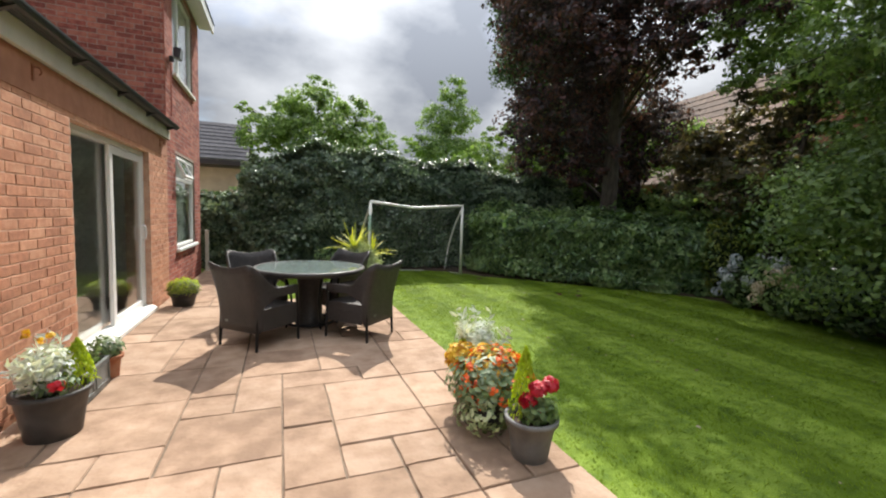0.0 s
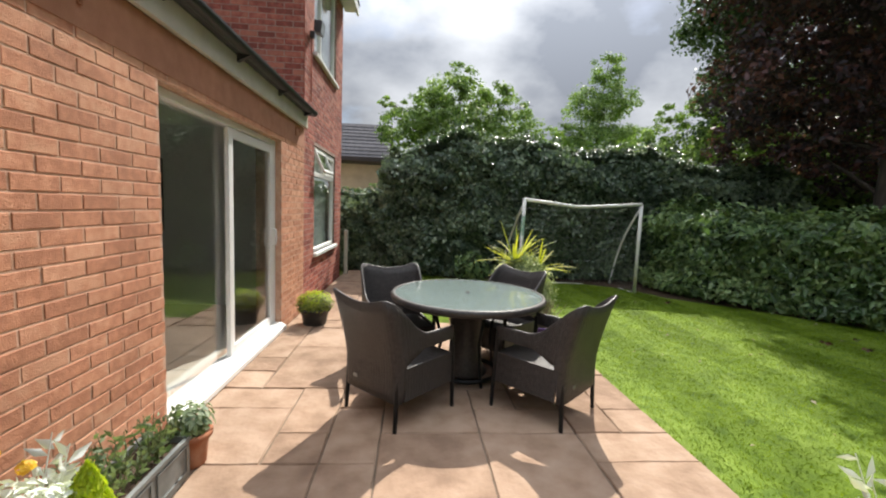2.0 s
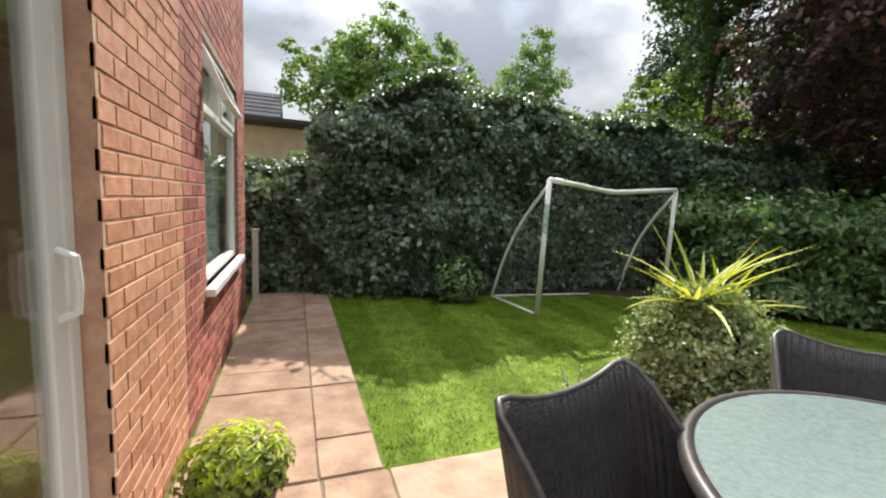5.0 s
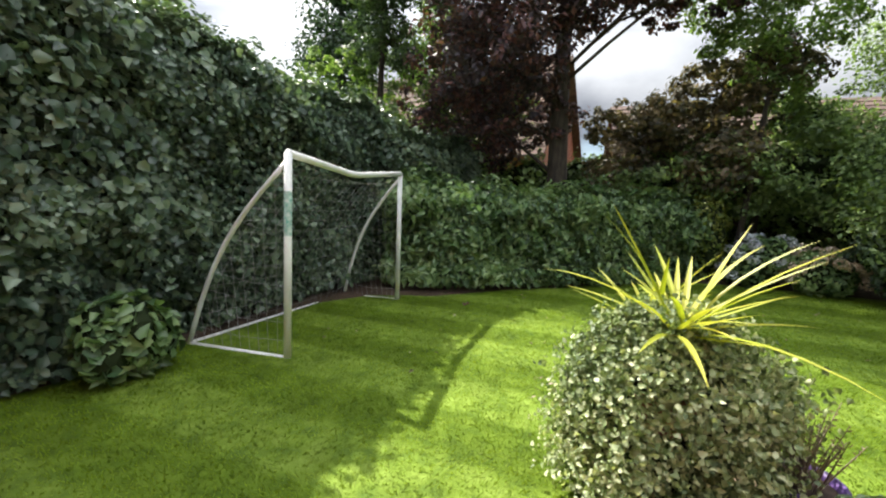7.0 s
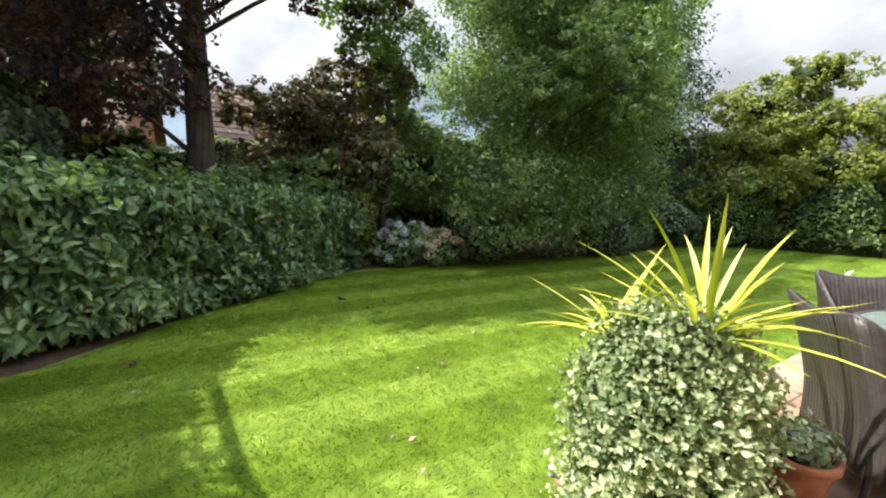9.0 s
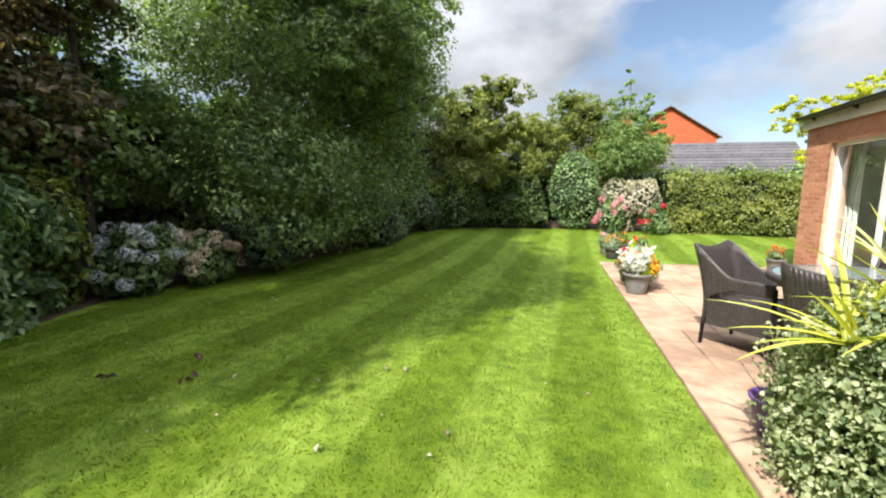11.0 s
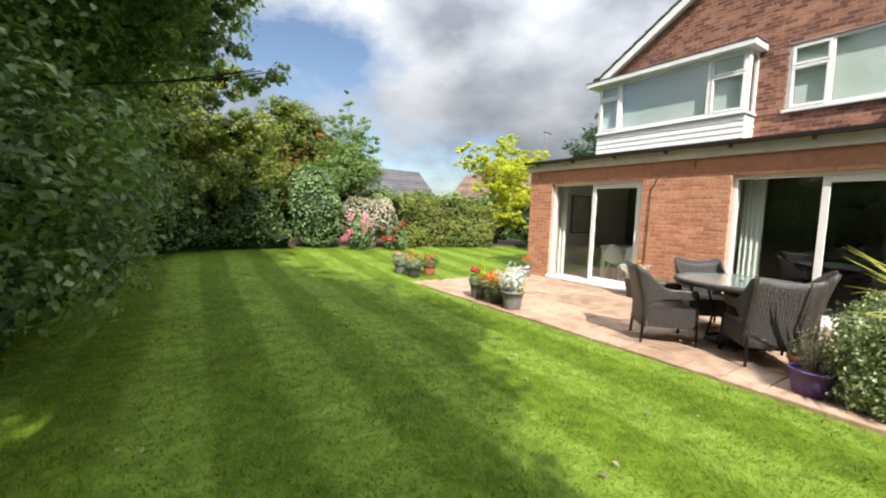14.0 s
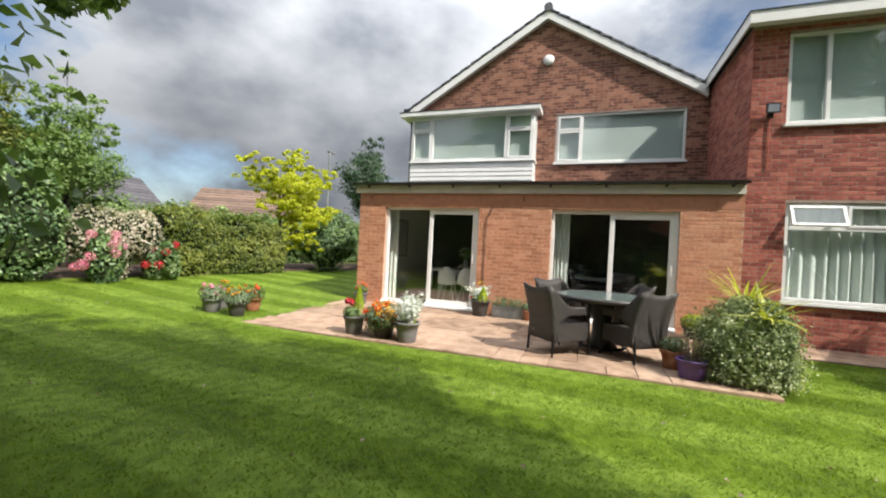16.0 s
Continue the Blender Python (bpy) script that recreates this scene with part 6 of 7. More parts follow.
def ivy_planter():
    t = thing("ivy_planter", 2.88, -0.74, 0.0, "large planter smothered in variegated ivy with spiky striped yuccas", "planter")
    m = Mesh()
    m.lathe([(0.0, 0.0), (0.19, 0.0), (0.2, 0.3), (0.21, 0.55), (0.19, 0.57), (0.0, 0.56)], seg=28)
    part("pot", m, M_TERRA, t, "", True)
    g = np.random.default_rng(120)
    prof_z = [0.0, 0.12, 0.35, 0.6, 0.78, 0.90]
    prof_r = [0.27, 0.34, 0.375, 0.33, 0.25, 0.12]
    n = 26000
    z = g.random(n) * 0.9
    a = g.random(n) * 2 * math.pi
    base = np.stack([np.cos(a), np.sin(a), z * 2], 1)
    r = np.interp(z, prof_z, prof_r) * (1 + 0.18 * lumps(base, 2.2, 4) + 0.16 * lumps(base, 5.5, 9)) - g.random(n) ** 2 * 0.12 + g.random(n) ** 7 * 0.13
    p = np.stack([0.88 * r * np.cos(a), 1.2 * r * np.sin(a), z + 0.03 * g.normal(size=n)], 1)
    p[:, 2] = np.maximum(p[:, 2], 0.015)
    d = np.stack([np.cos(a), np.sin(a), 0.45 + 0 * a], 1) + g.normal(size=(n, 3)) * 0.75
    leaves("ivy", p, d, 0.027 * (0.5 + 0.9 * g.random(n)), M_VARIEG, t, 0.8, "cream-edged grey-green ivy leaves", 0.2, 121, None, True)
    # solid filling, painted dark as the shade behind the ivy leaves
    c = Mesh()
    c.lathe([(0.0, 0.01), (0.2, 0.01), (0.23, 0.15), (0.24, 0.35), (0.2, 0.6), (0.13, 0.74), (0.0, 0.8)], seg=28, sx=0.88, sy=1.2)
    part("ivy_core", c, M_CORE, t, "dark filling inside the ivy, shade painted between its leaves")
    for name, (bx, by, bz), cnt, ln, sd in (("yucca", (-0.10, -0.02, 0.82), 34, 0.60, 1), ("yucca", (0.22, 0.05, 0.74), 20, 0.46, 2)):
        y = Mesh()
        gg = random.Random(sd)
        for k in range(cnt):
            blade(y, (bx + gg.uniform(-0.03, 0.03), by + gg.uniform(-0.03, 0.03), bz), gg.uniform(0, 2 * math.pi), radians(gg.uniform(4, 70)), ln * gg.uniform(0.6, 1.1), 0.028, radians(gg.uniform(5, 50)))
        part(name, y, M_YUCCA, t, "yellow-striped sword leaves")


ivy_planter()

t = thing("terracotta_pot", 2.12, -0.72, 0, "terracotta pot with felted grey-green leaves and lilac spikes", "plant pot")
pot_part(t, 0.115, 0.16, 0.25, M_TERRA, 0.014, 0.05)
puff(t, "foliage", (0, 0, 0.29), (0.17, 0.17, 0.08), 150, 0.12, M_HERB, 0.3, 0.45, 0.5, 130)
puff(t, "pale_foliage", (0, 0, 0.31), (0.15, 0.15, 0.09), 60, 0.11, M_HERB, 0.3, 0.4, 0.5, 131)
sprigs(t, "lilac_flower", (-0.05, 0.05, 0.27), 5, 0.2, 0.03, M_PALE, 132, 0.8, M_STEM, 10)

t = thing("purple_pot", 2.98, -1.30, 0, "glazed purple pot with a dry lavender bush", "plant pot")
pot_part(t, 0.12, 0.155, 0.21, M_PURPLE, 0.006, 0.02)
sprigs(t, "dry_stem", (0, 0, 0.18), 46, 0.36, 0.022, M_DRY, 133, 0.75, M_DRY, 12)

t = thing("terracotta_pot", 2.62, -1.42, 0, "worn terracotta pot with a small green plant", "plant pot")
pot_part(t, 0.10, 0.14, 0.22, M_TERRA, 0.012, 0.04)
puff(t, "foliage", (0, 0, 0.28), (0.16, 0.16, 0.10), 380, 0.05, M_HERB, 0.2, 0.5, 0.4, 134)

# ---- the goal ----


def goal():
    t = thing("football_goal", 3.6, 2.1, -0.09, "white plastic garden goal with a bent crossbar and torn net", "goal")
    BL, BR = Vector((0, 0, 0)), Vector((2.57, 0.30, -0.06))
    KL, KR = Vector((-0.14, 1.07, 0.01)), Vector((2.44, 1.16, -0.06))
    TL, TR = Vector((0.03, -0.02, 1.80)), Vector((2.54, 0.26, 1.80))
    for name, a, b in (("post", BL, TL), ("post", BR, TR)):
        m = Mesh()
        m.tube([a, (a + b) / 2, b], 0.034, 14)
        p = part(name, m, M_GOAL, t, "", True)
        if a is BL:
            s = Mesh()
            d = (b - a).normalized()
            s.tube([a + d * 1.10, a + d * 1.48], 0.0352, 14, False)
            part("sticker", s, M_TEAL, p, "faded teal sticker band")
    m = Mesh()
    m.tube([TL, TL.lerp(TR, 0.2) - Vector((0, 0, 0.045)), TL.lerp(TR, 0.42) - Vector((0, 0, 0.10)), TL.lerp(TR, 0.5) - Vector((0, 0, 0.10)), TL.lerp(TR, 0.75) - Vector((0, 0, 0.05)), TR], 0.034, 14)
    part("crossbar", m, M_GOAL, t, "sagging white crossbar", True)
    stays = []
    for T0, K in ((TL, KL), (TR, KR)):
        pts = []
        for k in range(11):
            q = k / 10
            p = (T0 - Vector((0, 0, 0.06))).lerp(K, q)
            p += Vector((0, 0.14, 0.10)) * math.sin(math.pi * q)
            pts.append(p)
        stays.append(pts)
        m = Mesh()
        m.tube(pts, 0.022, 10)
        part("side_stay", m, M_GOAL, t, "", True)
    for name, a, b in (("base_bar", BL, KL), ("base_bar", BR, KR), ("back_bar", KL, KR)):
        m = Mesh()
        m.tube([a, a.lerp(b, 0.5), b], 0.026, 10)
        part(name, m, M_GOAL, t, "", True)
    for T0, B0, pts in ((TL, BL, stays[0]), (TR, BR, stays[1])):
        n = Mesh()
        for k in range(1, 11):
            q = k / 11
            a = T0.lerp(B0, q)
            b = Vector([np.interp(q * 10, range(11), [p[i] for p in pts]) for i in range(3)])
            n.tube([a, (a + b) / 2 - Vector((0, 0, 0.03)), b], 0.0022, 3, False)
            c = B0.lerp(pts[-1], q)
            n.tube([b, (b + c) / 2, c], 0.0022, 3, False)
        tagged(part("side_net", n, M_NET, t), "", "", "", "stuff")
    n = Mesh()
    N, R = 20, 14
    grid = [[None] * (R + 1) for _ in range(N + 1)]
    g = random.Random(4)
    for i in range(N + 1):
        for j in range(R + 1):
            a = Vector([np.interp(j / R * 10, range(11), [p[c] for p in stays[0]]) for c in range(3)])
            b = Vector([np.interp(j / R * 10, range(11), [p[c] for p in stays[1]]) for c in range(3)])
            sag = 0.05 * math.sin(math.pi * i / N)
            grid[i][j] = a.lerp(b, i / N) + Vector((g.uniform(-0.015, 0.015), -sag + g.uniform(-0.015, 0.015), -sag * 0.6 - (0.10 * math.sin(math.pi * i / N) if j == 0 else 0)))
    for i in range(N + 1):
        for j in range(R + 1):
            if i < N:
                n.tube([grid[i][j], grid[i + 1][j]], 0.0022, 3, False)
            if j < R:
                n.tube([grid[i][j], grid[i][j + 1]], 0.0022, 3, False)
    tagged(part("back_net", n, M_NET, t), "", "", "", "stuff")


goal()

# ---- small things on the house ----


def wall_things():
    m = Mesh()
    m.tube([(0.0, 0.05, 2.22), (0.0, 0.03, 2.12), (0.0, -0.07, 1.95), (0.0, -0.08, 1.5), (0.0, -0.085, 1.0), (0.0, -0.095, 0.6), (0.0, -0.10, 0.3)], 0.0065, 7)
    ob = link("wall_cable", m, M_RUBBER, None, "", True)
    ob.matrix_world = pose(0.018, -4.38, 0)
    tagged(ob, "thin black cable clipped to the brick wall", "cable")
    for y in (-7.15, -3.72, -0.42):
        h = thing("wall_hook", 0.012, y, 2.36, "small rusty metal hook bracket on the brick wall", "hook", "hooks under the fascia")
        b = Mesh()
        b.box(-0.006, 0.006, -0.012, 0.012, -0.06, 0.06, 0.002)
        part("plate", b, M_TERRA, h)
        k = Mesh()
        k.tube([(0.004, 0, 0.035), (0.04, 0, 0.03), (0.05, 0, 0.0), (0.035, 0, -0.02)], 0.006, 6)
        part("hook", k, M_TERRA, h)
    a = thing("alarm_box", GX + 0.008, -3.67, 6.29, "round white alarm bell box on the gable", "alarm box")
    m = Mesh()
    n = 24
    prof = [(0.0, 0.13), (0.02, 0.14), (0.05, 0.125), (0.07, 0.08), (0.075, 0.0)]
    v = [(x, r * math.cos(2 * math.pi * k / n), r * math.sin(2 * math.pi * k / n)) for x, r in prof for k in range(n)]
    m.add(v, [(i * n + k, i * n + (k + 1) % n, (i + 1) * n + (k + 1) % n, (i + 1) * n + k) for i in range(len(prof) - 1) for k in range(n)])
    part("cover", m, M_WHITE, a, "", True)
    d = Mesh()
    d.box(0.07, 0.08, -0.03, 0.03, -0.075, -0.045, 0.004)
    part("strobe", d, M_PALE, a)
    f = thing("floodlight", 0.012, 0.27, 3.78, "small dark security floodlight on the wing wall", "floodlight")
    m = Mesh()
    m.box(-0.005, 0.05, -0.04, 0.04, -0.05, 0.03, 0.006)
    part("bracket", m, M_GUTTER, f)
    h = Mesh()
    h.add([(0.06, -0.08, 0.02), (0.06, 0.08, 0.02), (0.06, 0.08, 0.16), (0.06, -0.08, 0.16), (0.15, -0.095, -0.01), (0.15, 0.095, -0.01), (0.17, 0.095, 0.15), (0.17, -0.095, 0.15)], [(0, 3, 2, 1), (4, 5, 6, 7), (0, 1, 5, 4), (1, 2, 6, 5), (2, 3, 7, 6), (3, 0, 4, 7)])
    part("head", h, M_GUTTER, f)
    g = Mesh()
    g.add([(0.153, -0.075, 0.01), (0.153, 0.075, 0.01), (0.17, 0.075, 0.13), (0.17, -0.075, 0.13)], [(0, 1, 2, 3)])
    part("lens", g, M_PALE, f)
    c = Mesh()
    c.tube([(0.01, 0.0, -0.05), (0.01, 0.0, -0.9)], 0.010, 7)
    part("conduit", c, M_BRICK_RED, f)
    p = thing("gate_post", 0.09, 3.02, 0, "short pale timber post at the end of the wing wall", "post")
    m = Mesh()
    m.box(-0.035, 0.035, -0.05, 0.05, 0.0, 0.90, 0.008)
    part("shaft", m, M_CREAM, p)
    k = Mesh()
    k.box(-0.045, 0.045, -0.06, 0.06, 0.90, 0.925, 0.006)
    part("cap", k, M_CREAM, p)


wall_things()

# ---- rooms behind the glass ----


def rooms():
    f = Mesh()
    f.box(-5.6, -0.28, -7.2, 0.0, -0.05, 0.03)
    structure(link("floor", f, M_ROOMFLOOR), "plain carpeted floor of the rooms", "floor")
    c = Mesh()
    c.box(-5.6, -0.28, -7.2, 0.0, 2.42, 2.5)
    structure(link("ceiling", c, M_WHITE), "plain white ceiling", "ceiling")
    w = Mesh()
    w.box(-5.6, -0.28, -3.95, -3.83, 0.03, 2.42)
    w.box(-3.59, -0.3, -7.19, -7.12, 0.031, 2.419)
    w.box(-5.6, -0.28, -0.004, -0.0005, 0.03, 2.42)
    structure(link("wall_inner", w, M_ROOMWALL), "plain painted inner walls", "wall")
    # back wall in near-black colour that stands for the rooms' lack of light
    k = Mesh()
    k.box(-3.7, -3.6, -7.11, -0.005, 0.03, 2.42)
    structure(link("wall_inner_back", k, M_ROOMGLOOM), "back wall of the rooms, coloured dark for the unlit interior", "wall")
    u = Mesh()
    u.box(-9.0, GX - 0.28, -7.1, 0.0, 2.62, 2.7)
    u.box(-5.7, -5.6, -7.1, 2.5, 2.7, 5.2)
    u.box(-5.6, -0.28, 0.28, 2.5, 2.6, 2.72)
    u.box(-5.6, -0.28, 0.28, 2.5, -0.05, 0.02)
    structure(link("upper_floor", u, M_ROOMWALL), "plain floors and walls of the upper rooms", "floor")
    # curtains at the door edges
    curtain("door_curtain", -0.36, -6.95, -6.62, 0.05, 2.3, 4, 0.035, "gathered pale curtain beside the dining room door")
    curtain("door_curtain", -0.36, -3.1, -2.82, 0.05, 2.3, 4, 0.035, "gathered pale curtain beside the sitting room door")
    # dining table and chairs
    t = thing("dining_table", -1.5, -5.35, 0.03, "white gloss dining table with square legs", "table")
    m = Mesh()
    m.box(-0.45, 0.45, -0.8, 0.8, 0.70, 0.76, 0.006)
    part("tabletop", m, M_WHITEGLOSS, t)
    for x in (-0.38, 0.38):
        for y in (-0.73, 0.73):
            g = Mesh()
            g.box(x - 0.05, x + 0.05, y - 0.05, y + 0.05, 0.0, 0.70, 0.004)
            part("leg", g, M_WHITEGLOSS, t)
    d = thing("dining_chair", -0.62, -4.96, 0.03, "white moulded shell dining chair with splayed legs", "chair", "chairs at the dining table")
    s = Mesh()
    n, k = 12, 10
    v = []
    for i in range(k + 1):
        q = i / k
        for j in range(n + 1):
            a = -1 + 2 * j / n
            wdt = 0.22 * math.sqrt(max(0.02, 1 - (max(0, q - 0.45) / 0.56) ** 2.2)) if q > 0.45 else 0.2 + 0.04 * q
            if q < 0.45:
                x, z = 0.2 - q / 0.45 * 0.38 - 0.0, 0.43 + 0.05 * a * a
                x = -0.2 + q / 0.45 * 0.38
            else:
                h = (q - 0.45) / 0.55
                x, z = 0.18 + 0.07 * h - 0.05 * a * a, 0.43 + 0.42 * h
            v.append((x, wdt * a, z))
    s.add(v, [(i * (n + 1) + j, i * (n + 1) + j + 1, (i + 1) * (n + 1) + j + 1, (i + 1) * (n + 1) + j) for i in range(k) for j in range(n)])
    part("shell", s, M_WHITEGLOSS, d, "", True)
    for x, y in ((-0.2, -0.2), (-0.2, 0.2), (0.2, -0.2), (0.2, 0.2)):
        g = Mesh()
        g.tube([(x, y, 0.0), (x * 0.5, y * 0.5, 0.43)], [0.012, 0.016], 8)
        part("leg", g, M_WHITEGLOSS, d)
    copy_thing(d, pose(-0.62, -5.42, 0.03))
    copy_thing(d, pose(-2.15, -5.05, 0.03, 0, 0, 180))
    copy_thing(d, pose(-2.15, -5.65, 0.03, 0, 0, 180))
    v = thing("flower_vase", -1.5, -5.3, 0.79, "pale vase of white and pink flowers on the dining table", "vase")
    m = Mesh()
    m.lathe([(0.0, 0.0), (0.05, 0.0), (0.075, 0.08), (0.05, 0.2), (0.06, 0.24)], seg=20)
    part("vase", m, M_PALE, v, "", True)
    puff(v, "foliage", (0, 0, 0.38), (0.2, 0.2, 0.16), 240, 0.06, M_MAPLE, 0.2, 0.4, 0.4, 140)
    blooms(v, "flower", (0, 0, 0.42), (0.2, 0.2, 0.14), 12, 0.04, M_WHITEGLOSS, 141)
    # sitting room
    s = thing("sofa", -3.1, -1.9, 0.03, "dark upholstered sofa in the sitting room", "sofa")
    for nm, a in (("base", (-0.45, 0.45, -0.95, 0.95, 0.08, 0.42)), ("backrest", (-0.45, -0.22, -0.95, 0.95, 0.421, 0.85)), ("armrest", (-0.219, 0.45, -0.95, -0.76, 0.421, 0.62)), ("armrest", (-0.219, 0.45, 0.76, 0.95, 0.421, 0.62)), ("cushion", (-0.2, 0.44, -0.74, -0.02, 0.421, 0.55)), ("cushion", (-0.2, 0.44, 0.02, 0.74, 0.421, 0.55))):
        m = Mesh()
        m.box(*a, 0.04)
        part(nm, m, M_DARKSOFT, s)
    for x in (-0.38, 0.38):
        for y in (-0.85, 0.85):
            m = Mesh()
            m.tube([(x, y, 0.0), (x, y, 0.09)], 0.02, 8)
            part("foot", m, M_METAL, s)
    p = thing("picture_frame", -2.2, -0.018, 1.5, "black framed print on a white mount", "picture")
    m = Mesh()
    for a in ((-0.38, -0.355, -0.02, 0.01, -0.48, 0.48), (0.355, 0.38, -0.02, 0.01, -0.48, 0.48), (-0.354, 0.354, -0.02, 0.01, -0.48, -0.455), (-0.354, 0.354, -0.02, 0.01, 0.455, 0.48)):
        m.box(*a)
    part("frame", m, M_BLACK, p)
    m = Mesh()
    m.box(-0.354, 0.354, -0.008, 0.0, -0.454, 0.454)
    part("print", m, M_PRINT, p)
    p2 = copy_thing(p, pose(-2.0, -3.97, 1.5))
    copy_thing(p, pose(-1.5, -7.1, 1.5, 0, 0, 180))


rooms()

# ---- neighbours and distance ----


def house(name, x, y, rz, w, d, eave, ridge, wall_m, roof_m, label, over=0.35, courses=10, windows=()):
    """A plain neighbouring house: walls with gables along its length, a roof in courses, windows on its front."""
    t = thing(name, x, y, 0, label, "house", "", "", rz)
    m = Mesh()
    a, b = w / 2, d / 2
    v = [(-a, -b, -0.3), (a, -b, -0.3), (a, b, -0.3), (-a, b, -0.3), (-a, -b, eave), (a, -b, eave), (a, b, eave), (-a, b, eave), (-a, 0, ridge), (a, 0, ridge)]
    m.add(v, [(0, 1, 5, 4), (2, 3, 7, 6), (1, 2, 6, 9, 5), (3, 0, 4, 8, 7)])
    part("wall", m, wall_m, t)
    r = Mesh()
    sl = (ridge - eave) / b
    for s in (-1, 1):
        for k in range(courses):
            d0, d1 = (b + over) * k / courses, (b + over) * (k + 1) / courses + 0.05
            z0, z1 = ridge + 0.12 - sl * d0, ridge + 0.12 - sl * d1
            vv = [(xx, s * yy, zz) for xx in (-a - over, a + over) for yy, zz in ((d0, z0), (d1, z1 + 0.05), (d1, z1 - 0.02), (d0, z0 - 0.12))]
            r.add(vv, [(0, 1, 5, 4), (1, 2, 6, 5), (2, 3, 7, 6), (0, 3, 2, 1), (4, 5, 6, 7)])
    tagged(part("roof", r, roof_m, t), "", "", "", "stuff")
    for wx, wz, ww, wh in windows:
        q = thing("window", wx, -b - 0.02, wz, "", "")
        q.parent = t
        q.matrix_parent_inverse = Matrix.Identity(4)
        q.matrix_basis = pose(wx, -b - 0.02, wz)
        f = Mesh()
        f.box(-ww / 2, ww / 2, -0.04, 0.02, 0, 0.08)
        f.box(-ww / 2, ww / 2, -0.04, 0.02, wh - 0.08, wh)
        f.box(-ww / 2, -ww / 2 + 0.08, -0.04, 0.02, 0.08, wh - 0.08)
        f.box(ww / 2 - 0.08, ww / 2, -0.04, 0.02, 0.08, wh - 0.08)
        part("frame", f, M_WHITE, q)
        g = Mesh()
        g.box(-ww / 2 + 0.08, ww / 2 - 0.08, 0.0, 0.01, 0.08, wh - 0.08)
        part("pane", g, M_TABLEGLASS, q)
    return t


house("cream_house", -2.3, 8.65, 0, 6.2, 5.0, 2.62, 2.95, M_RENDER, M_GUTTER, "cream rendered house with a dark roof edge beyond the hedge", 0.3)
house("slate_gable_house", -3.6, 24.0, 0, 6.0, 6.0, 4.6, 7.0, M_RENDER, M_GREYROOF, "far house with a slate gable roof", 0.4)
house("brown_roof_house", 22.5, 8.5, 84, 13.0, 8.0, 3.6, 8.2, M_BRICK_BRN, M_BROWNTILE, "neighbouring house with a brown tiled roof behind the trees", 0.4, 14, ((-3, 1.2, 1.6, 1.3), (2, 1.2, 1.6, 1.3)))
house("brown_roof_house", 23.5, -6.0, 95, 11.0, 8.0, 3.0, 6.0, M_BRICK_BRN, M_BROWNTILE, "neighbouring house with a brown tiled roof behind the trees", 0.4, 14)
house("grey_roof_bungalow", -6.6, -32.5, 183, 9.4, 6.0, 2.6, 5.0, M_RENDER, M_GREYROOF, "long bungalow with a grey tiled roof beyond the garden", 0.4, 12)
orange = house("orange_brick_house", -8.0, -56.0, 92, 9.0, 10.0, 8.0, 11.3, M_REDWALL, M_BROWNTILE, "orange brick gable house in the distance", 0.4, 10)
stack = Mesh()
stack.box(3.2, 4.4, -4.9, -3.7, 7.5, 10.6, 0.03)
stack.box(3.1, 4.5, -5.0, -3.6, 10.601, 10.8, 0.03)
part("chimney", stack, M_REDWALL, orange)
house("far_gable_house", -26.0, -36.0, 120, 10.0, 8.0, 3.6, 6.2, M_RENDER, M_BROWNTILE, "far house with a brown roof and white gable", 0.5, 10)


def street_lamp():
    t = thing("street_lamp", -7.0, -13.45, 0.2, "thin grey street lamp beyond the garden", "street lamp")
    m = Mesh()
    m.tube([(0, 0, 0), (0, 0, 2.5), (0, 0, 4.9), (0.0, 0.02, 5.02)], [0.06, 0.05, 0.035, 0.03], 10)
    part("pole", m, M_ZINC, t, "", True)
    h = Mesh()
    h.box(-0.32, 0.12, -0.06, 0.06, 5.02, 5.10, 0.02)
    part("lantern", h, M_POTGREY, t)


street_lamp()

# ---- grass and fallen leaves ----


def inside(px, py, poly):
    ok = np.zeros(len(px), bool)
    j = len(poly) - 1
    for i in range(len(poly)):
        xi, yi = poly[i]
        xj, yj = poly[j]
        ok ^= ((yi > py) != (yj > py)) & (px < (xj - xi) * (py - yi) / (yj - yi + 1e-12) + xi)
        j = i
    return ok


LAWN = [(1.0, 3.48)] + BORDER[2:20] + [(-5, -7.8), (0.0, -7.72), (3.3, -7.72), (3.31, -0.55), (1.0, -0.55)]


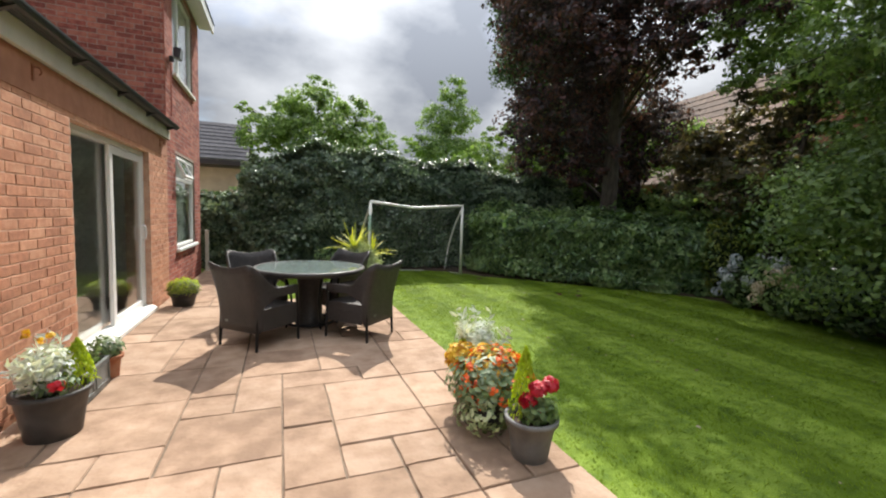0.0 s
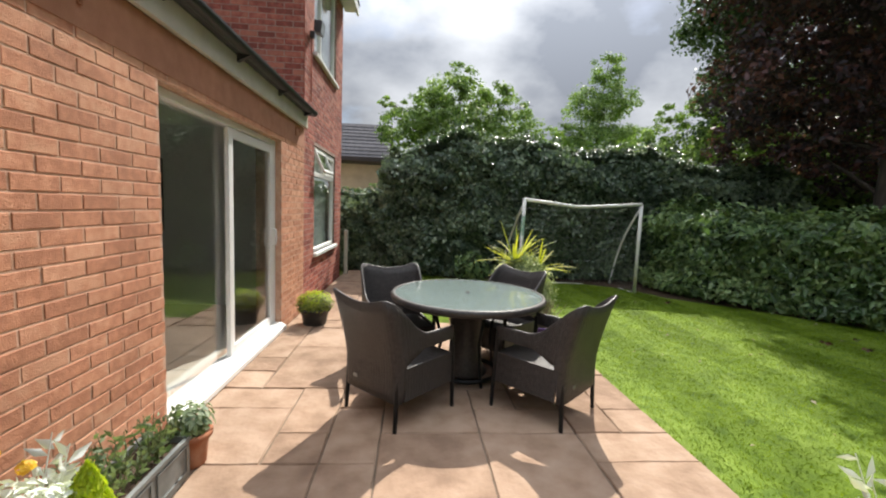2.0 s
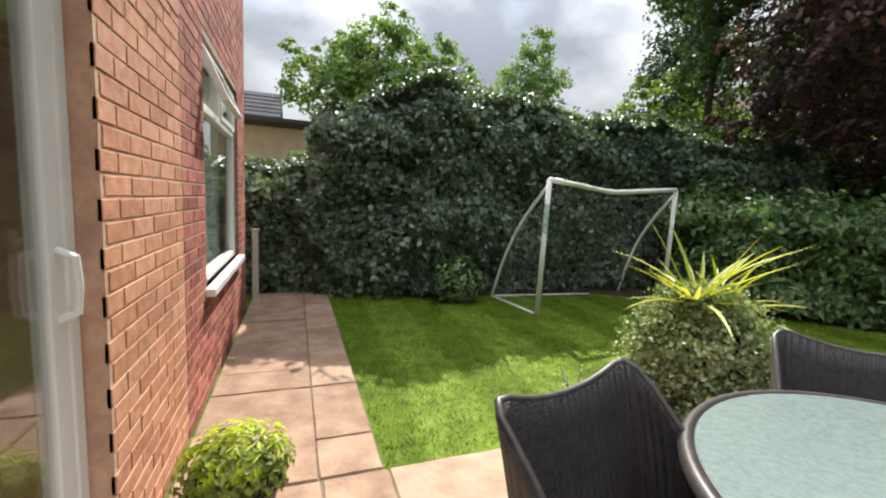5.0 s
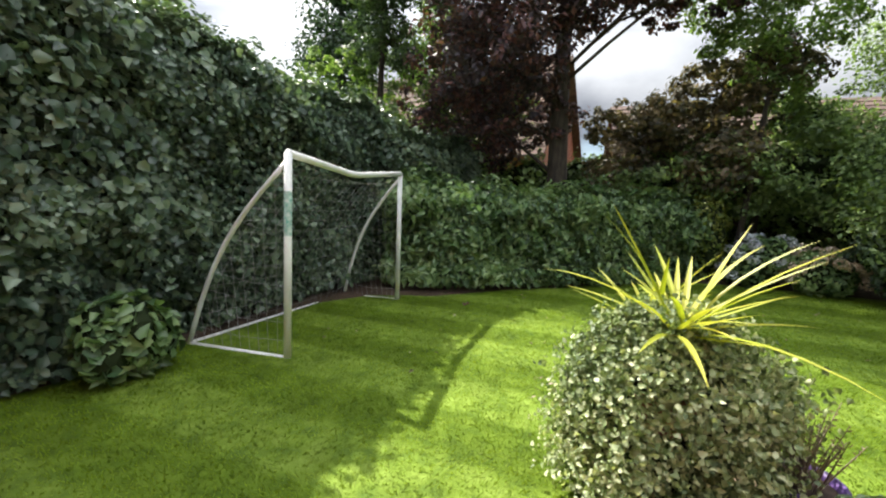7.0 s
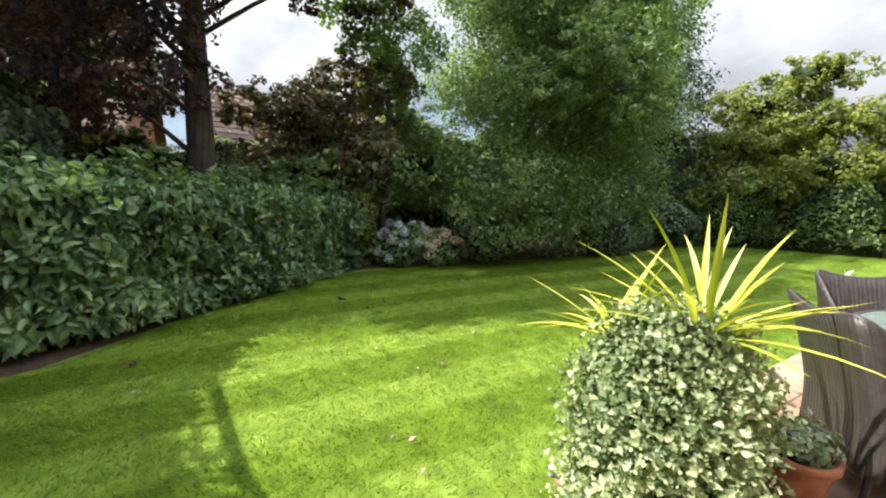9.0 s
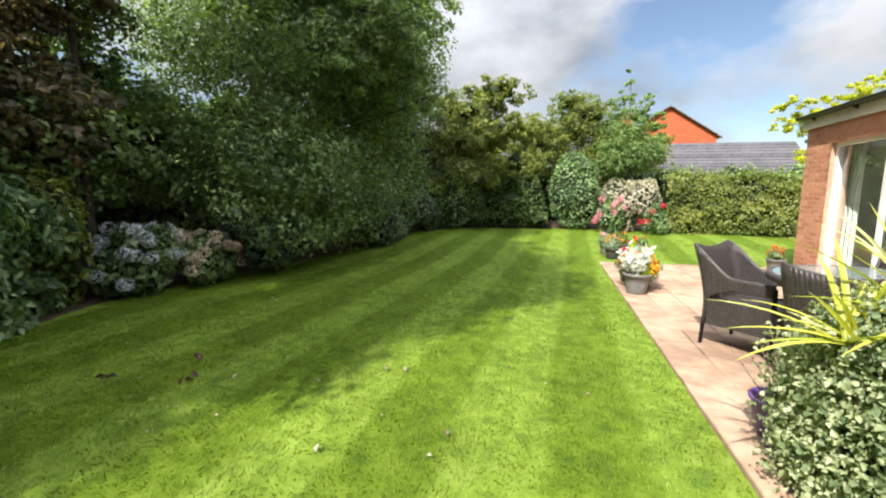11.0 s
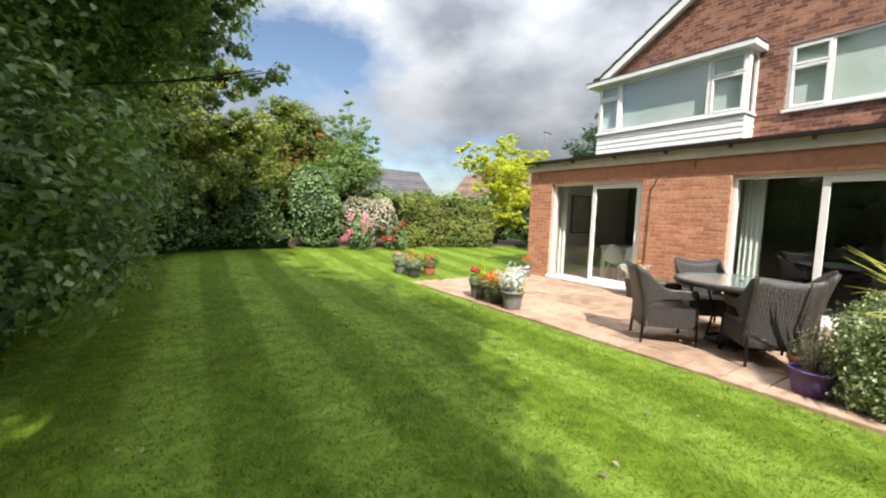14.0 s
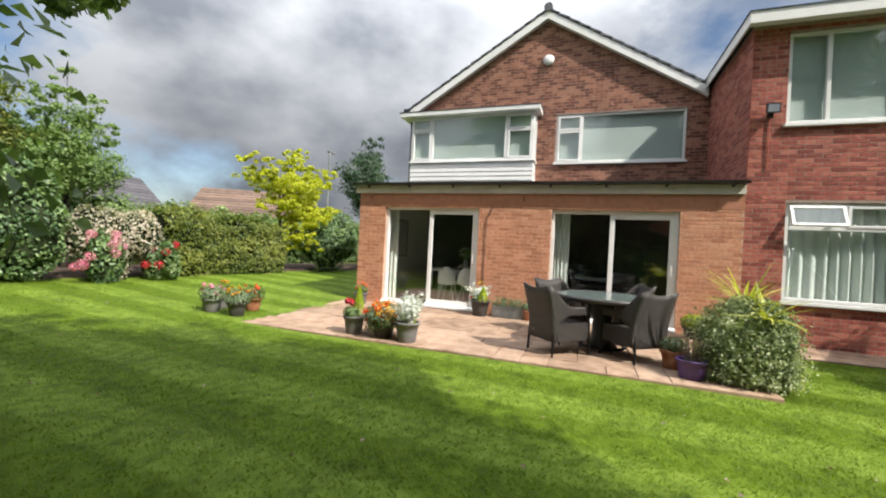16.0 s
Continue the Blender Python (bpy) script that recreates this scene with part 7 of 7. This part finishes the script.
def grass():
    g = np.random.default_rng(200)
    n = 420000
    x, y = g.uniform(0.9, 9.6, n), g.uniform(-13.2, 3.5, n)
    near = np.exp(-np.maximum(0, -y - 2) / 3.5)
    keep = inside(x, y, LAWN) & (g.random(n) < 0.25 + 0.75 * near)
    x, y = x[keep], y[keep]
    n = len(x)
    z = lawn_z(x, y)
    a = g.random(n) * 2 * math.pi
    h = 0.008 + 0.013 * g.random(n)
    w = 0.0035 + 0.002 * g.random(n)
    lean = g.normal(size=(n, 2)) * 0.012
    stripe = np.sign(np.sin(2 * math.pi * (x + 0.07 * y) / 1.0))
    lean[:, 1] += 0.010 * stripe
    v = np.stack([np.stack([x - w * np.cos(a), y - w * np.sin(a), z], 1), np.stack([x + w * np.cos(a), y + w * np.sin(a), z], 1), np.stack([x + lean[:, 0], y + lean[:, 1], z + h], 1)], 1).reshape(-1, 3)
    me = bpy.data.meshes.new("grass_blades")
    me.vertices.add(3 * n)
    me.loops.add(3 * n)
    me.polygons.add(n)
    me.vertices.foreach_set("co", v.ravel().astype(np.float32))
    me.loops.foreach_set("vertex_index", np.arange(3 * n, dtype=np.int32))
    me.polygons.foreach_set("loop_start", np.arange(0, 3 * n, 3, dtype=np.int32))
    me.update(calc_edges=True)
    me.materials.append(M_BLADE)
    tagged(new("grass_blades", me), "short mown green grass blades of the lawn", "grass", "", "stuff")


grass()


def litter():
    g = np.random.default_rng(210)
    n = 170
    x, y = g.uniform(3.6, 9.2, n), g.uniform(-11, 2.5, n)
    k = inside(x, y, LAWN)
    x, y = x[k], y[k]
    p = np.stack([x, y, lawn_z(x, y) + 0.03], 1)
    d = np.array([0, 0, 1.0]) + g.normal(size=p.shape) * 0.3
    tagged(leaves("fallen_leaves", p, d, 0.03 + 0.025 * g.random(len(p)), M_DRY, None, 0.6, "", 0.2, 211), "scattered small dry fallen leaves on the lawn", "leaves", "", "stuff")
    for x, y, mt, lab in ((7.35, -0.92, M_BEECH, "dark curled fallen leaf on the lawn"), (6.75, -1.05, M_BEECH, "reddish fallen leaf on the lawn"), (6.2, 1.3, M_BEECH, "dark curled fallen leaf on the lawn"), (7.0, -1.35, M_BEECH, "dark curled fallen leaf on the lawn")):
        q = np.array([[x, y, float(lawn_z(x, y)) + 0.03]]) + g.normal(size=(5, 3)) * np.array([0.03, 0.03, 0.006])
        tagged(leaves("fallen_leaf", q, np.array([[0, 0, 1.0]]) + g.normal(size=(5, 3)) * 0.5, 0.065, mt, None, 0.6, "", 0.3, int(x * 100)), lab, "leaf")


litter()

# ---- pieces of walls and paving ----
KINDS = {}
lay_slabs(PATIO, pack(0, 10, 0, 22, FIXED, 5), 0.02, -3.16 - J0 * UY, UX, UY, 8, KINDS)
lay_slabs(PATH_BASE, pack(0, 3, 0, 12, [], 9), 0.02, -0.555, 0.321, 0.34, 10, KINDS)


def lay_bricks():
    """Bricks between the two doors and beside the path are single pieces; the rest of each wall is joined."""
    r = random.Random(3)
    shared = {}
    rest = Mesh()
    count = 0
    for s, e, z, t in brick_places(-7.45, 0.0, -0.02, 2.21, [(a, b, c - 0.03, d) for a, b, c, d in (DOOR_L, DOOR_R)]):
        if -4.62 < (s + e) / 2 < -3.1 and count < 300:
            key = (round(e - s, 3), r.randrange(3))
            if key not in shared:
                m = Mesh()
                brick_box(m, 0.0, 0.0, e - s, 0.0, t - z, r=r)
                me = bpy.data.meshes.new("brick")
                me.from_pydata(m.v, [], m.f)
                me.materials.append(M_BRICK_EXT)
                shared[key] = me
            ob = new("brick", shared[key])
            ob.parent = WALL_EXT
            ob.matrix_world = pose(0, s, z)
            count += 1
        else:
            brick_box(rest, 0.0, s, e, z, t, r=r)
    tagged(link("brickwork", rest, M_BRICK_EXT_S, WALL_EXT), "pink-orange bricks in flush joints", "", "", "stuff")
    w = Mesh()
    for s, e, z, t in brick_places(0.0, WING_END, -0.02, 5.25, [(a, b, c - 0.06, d) for a, b, c, d in (WIN_LOW, WIN_UP)]):
        brick_box(w, 0.0, s, e, z, t, r=r)
    tagged(link("brickwork", w, M_BRICK_RED, WALL_WING), "dark red bricks with pale joints", "", "", "stuff")
    g = Mesh()
    top = lambda z: (-7.35, 0.0) if z < EAVE_Z else (PEAK_Y - (PEAK_Z - z) / SLOPE, PEAK_Y + (PEAK_Z - z) / SLOPE)
    for s, e, z, t in brick_places(-7.35, 0.0, 2.72, 7.4, [WIN_GABLE, BAY], top):
        brick_box(g, GX, s, e, z, t, r=r)
    tagged(link("brickwork", g, M_BRICK_BRN, WALL_GABLE), "mottled brown bricks with pale joints", "", "", "stuff")


lay_bricks()
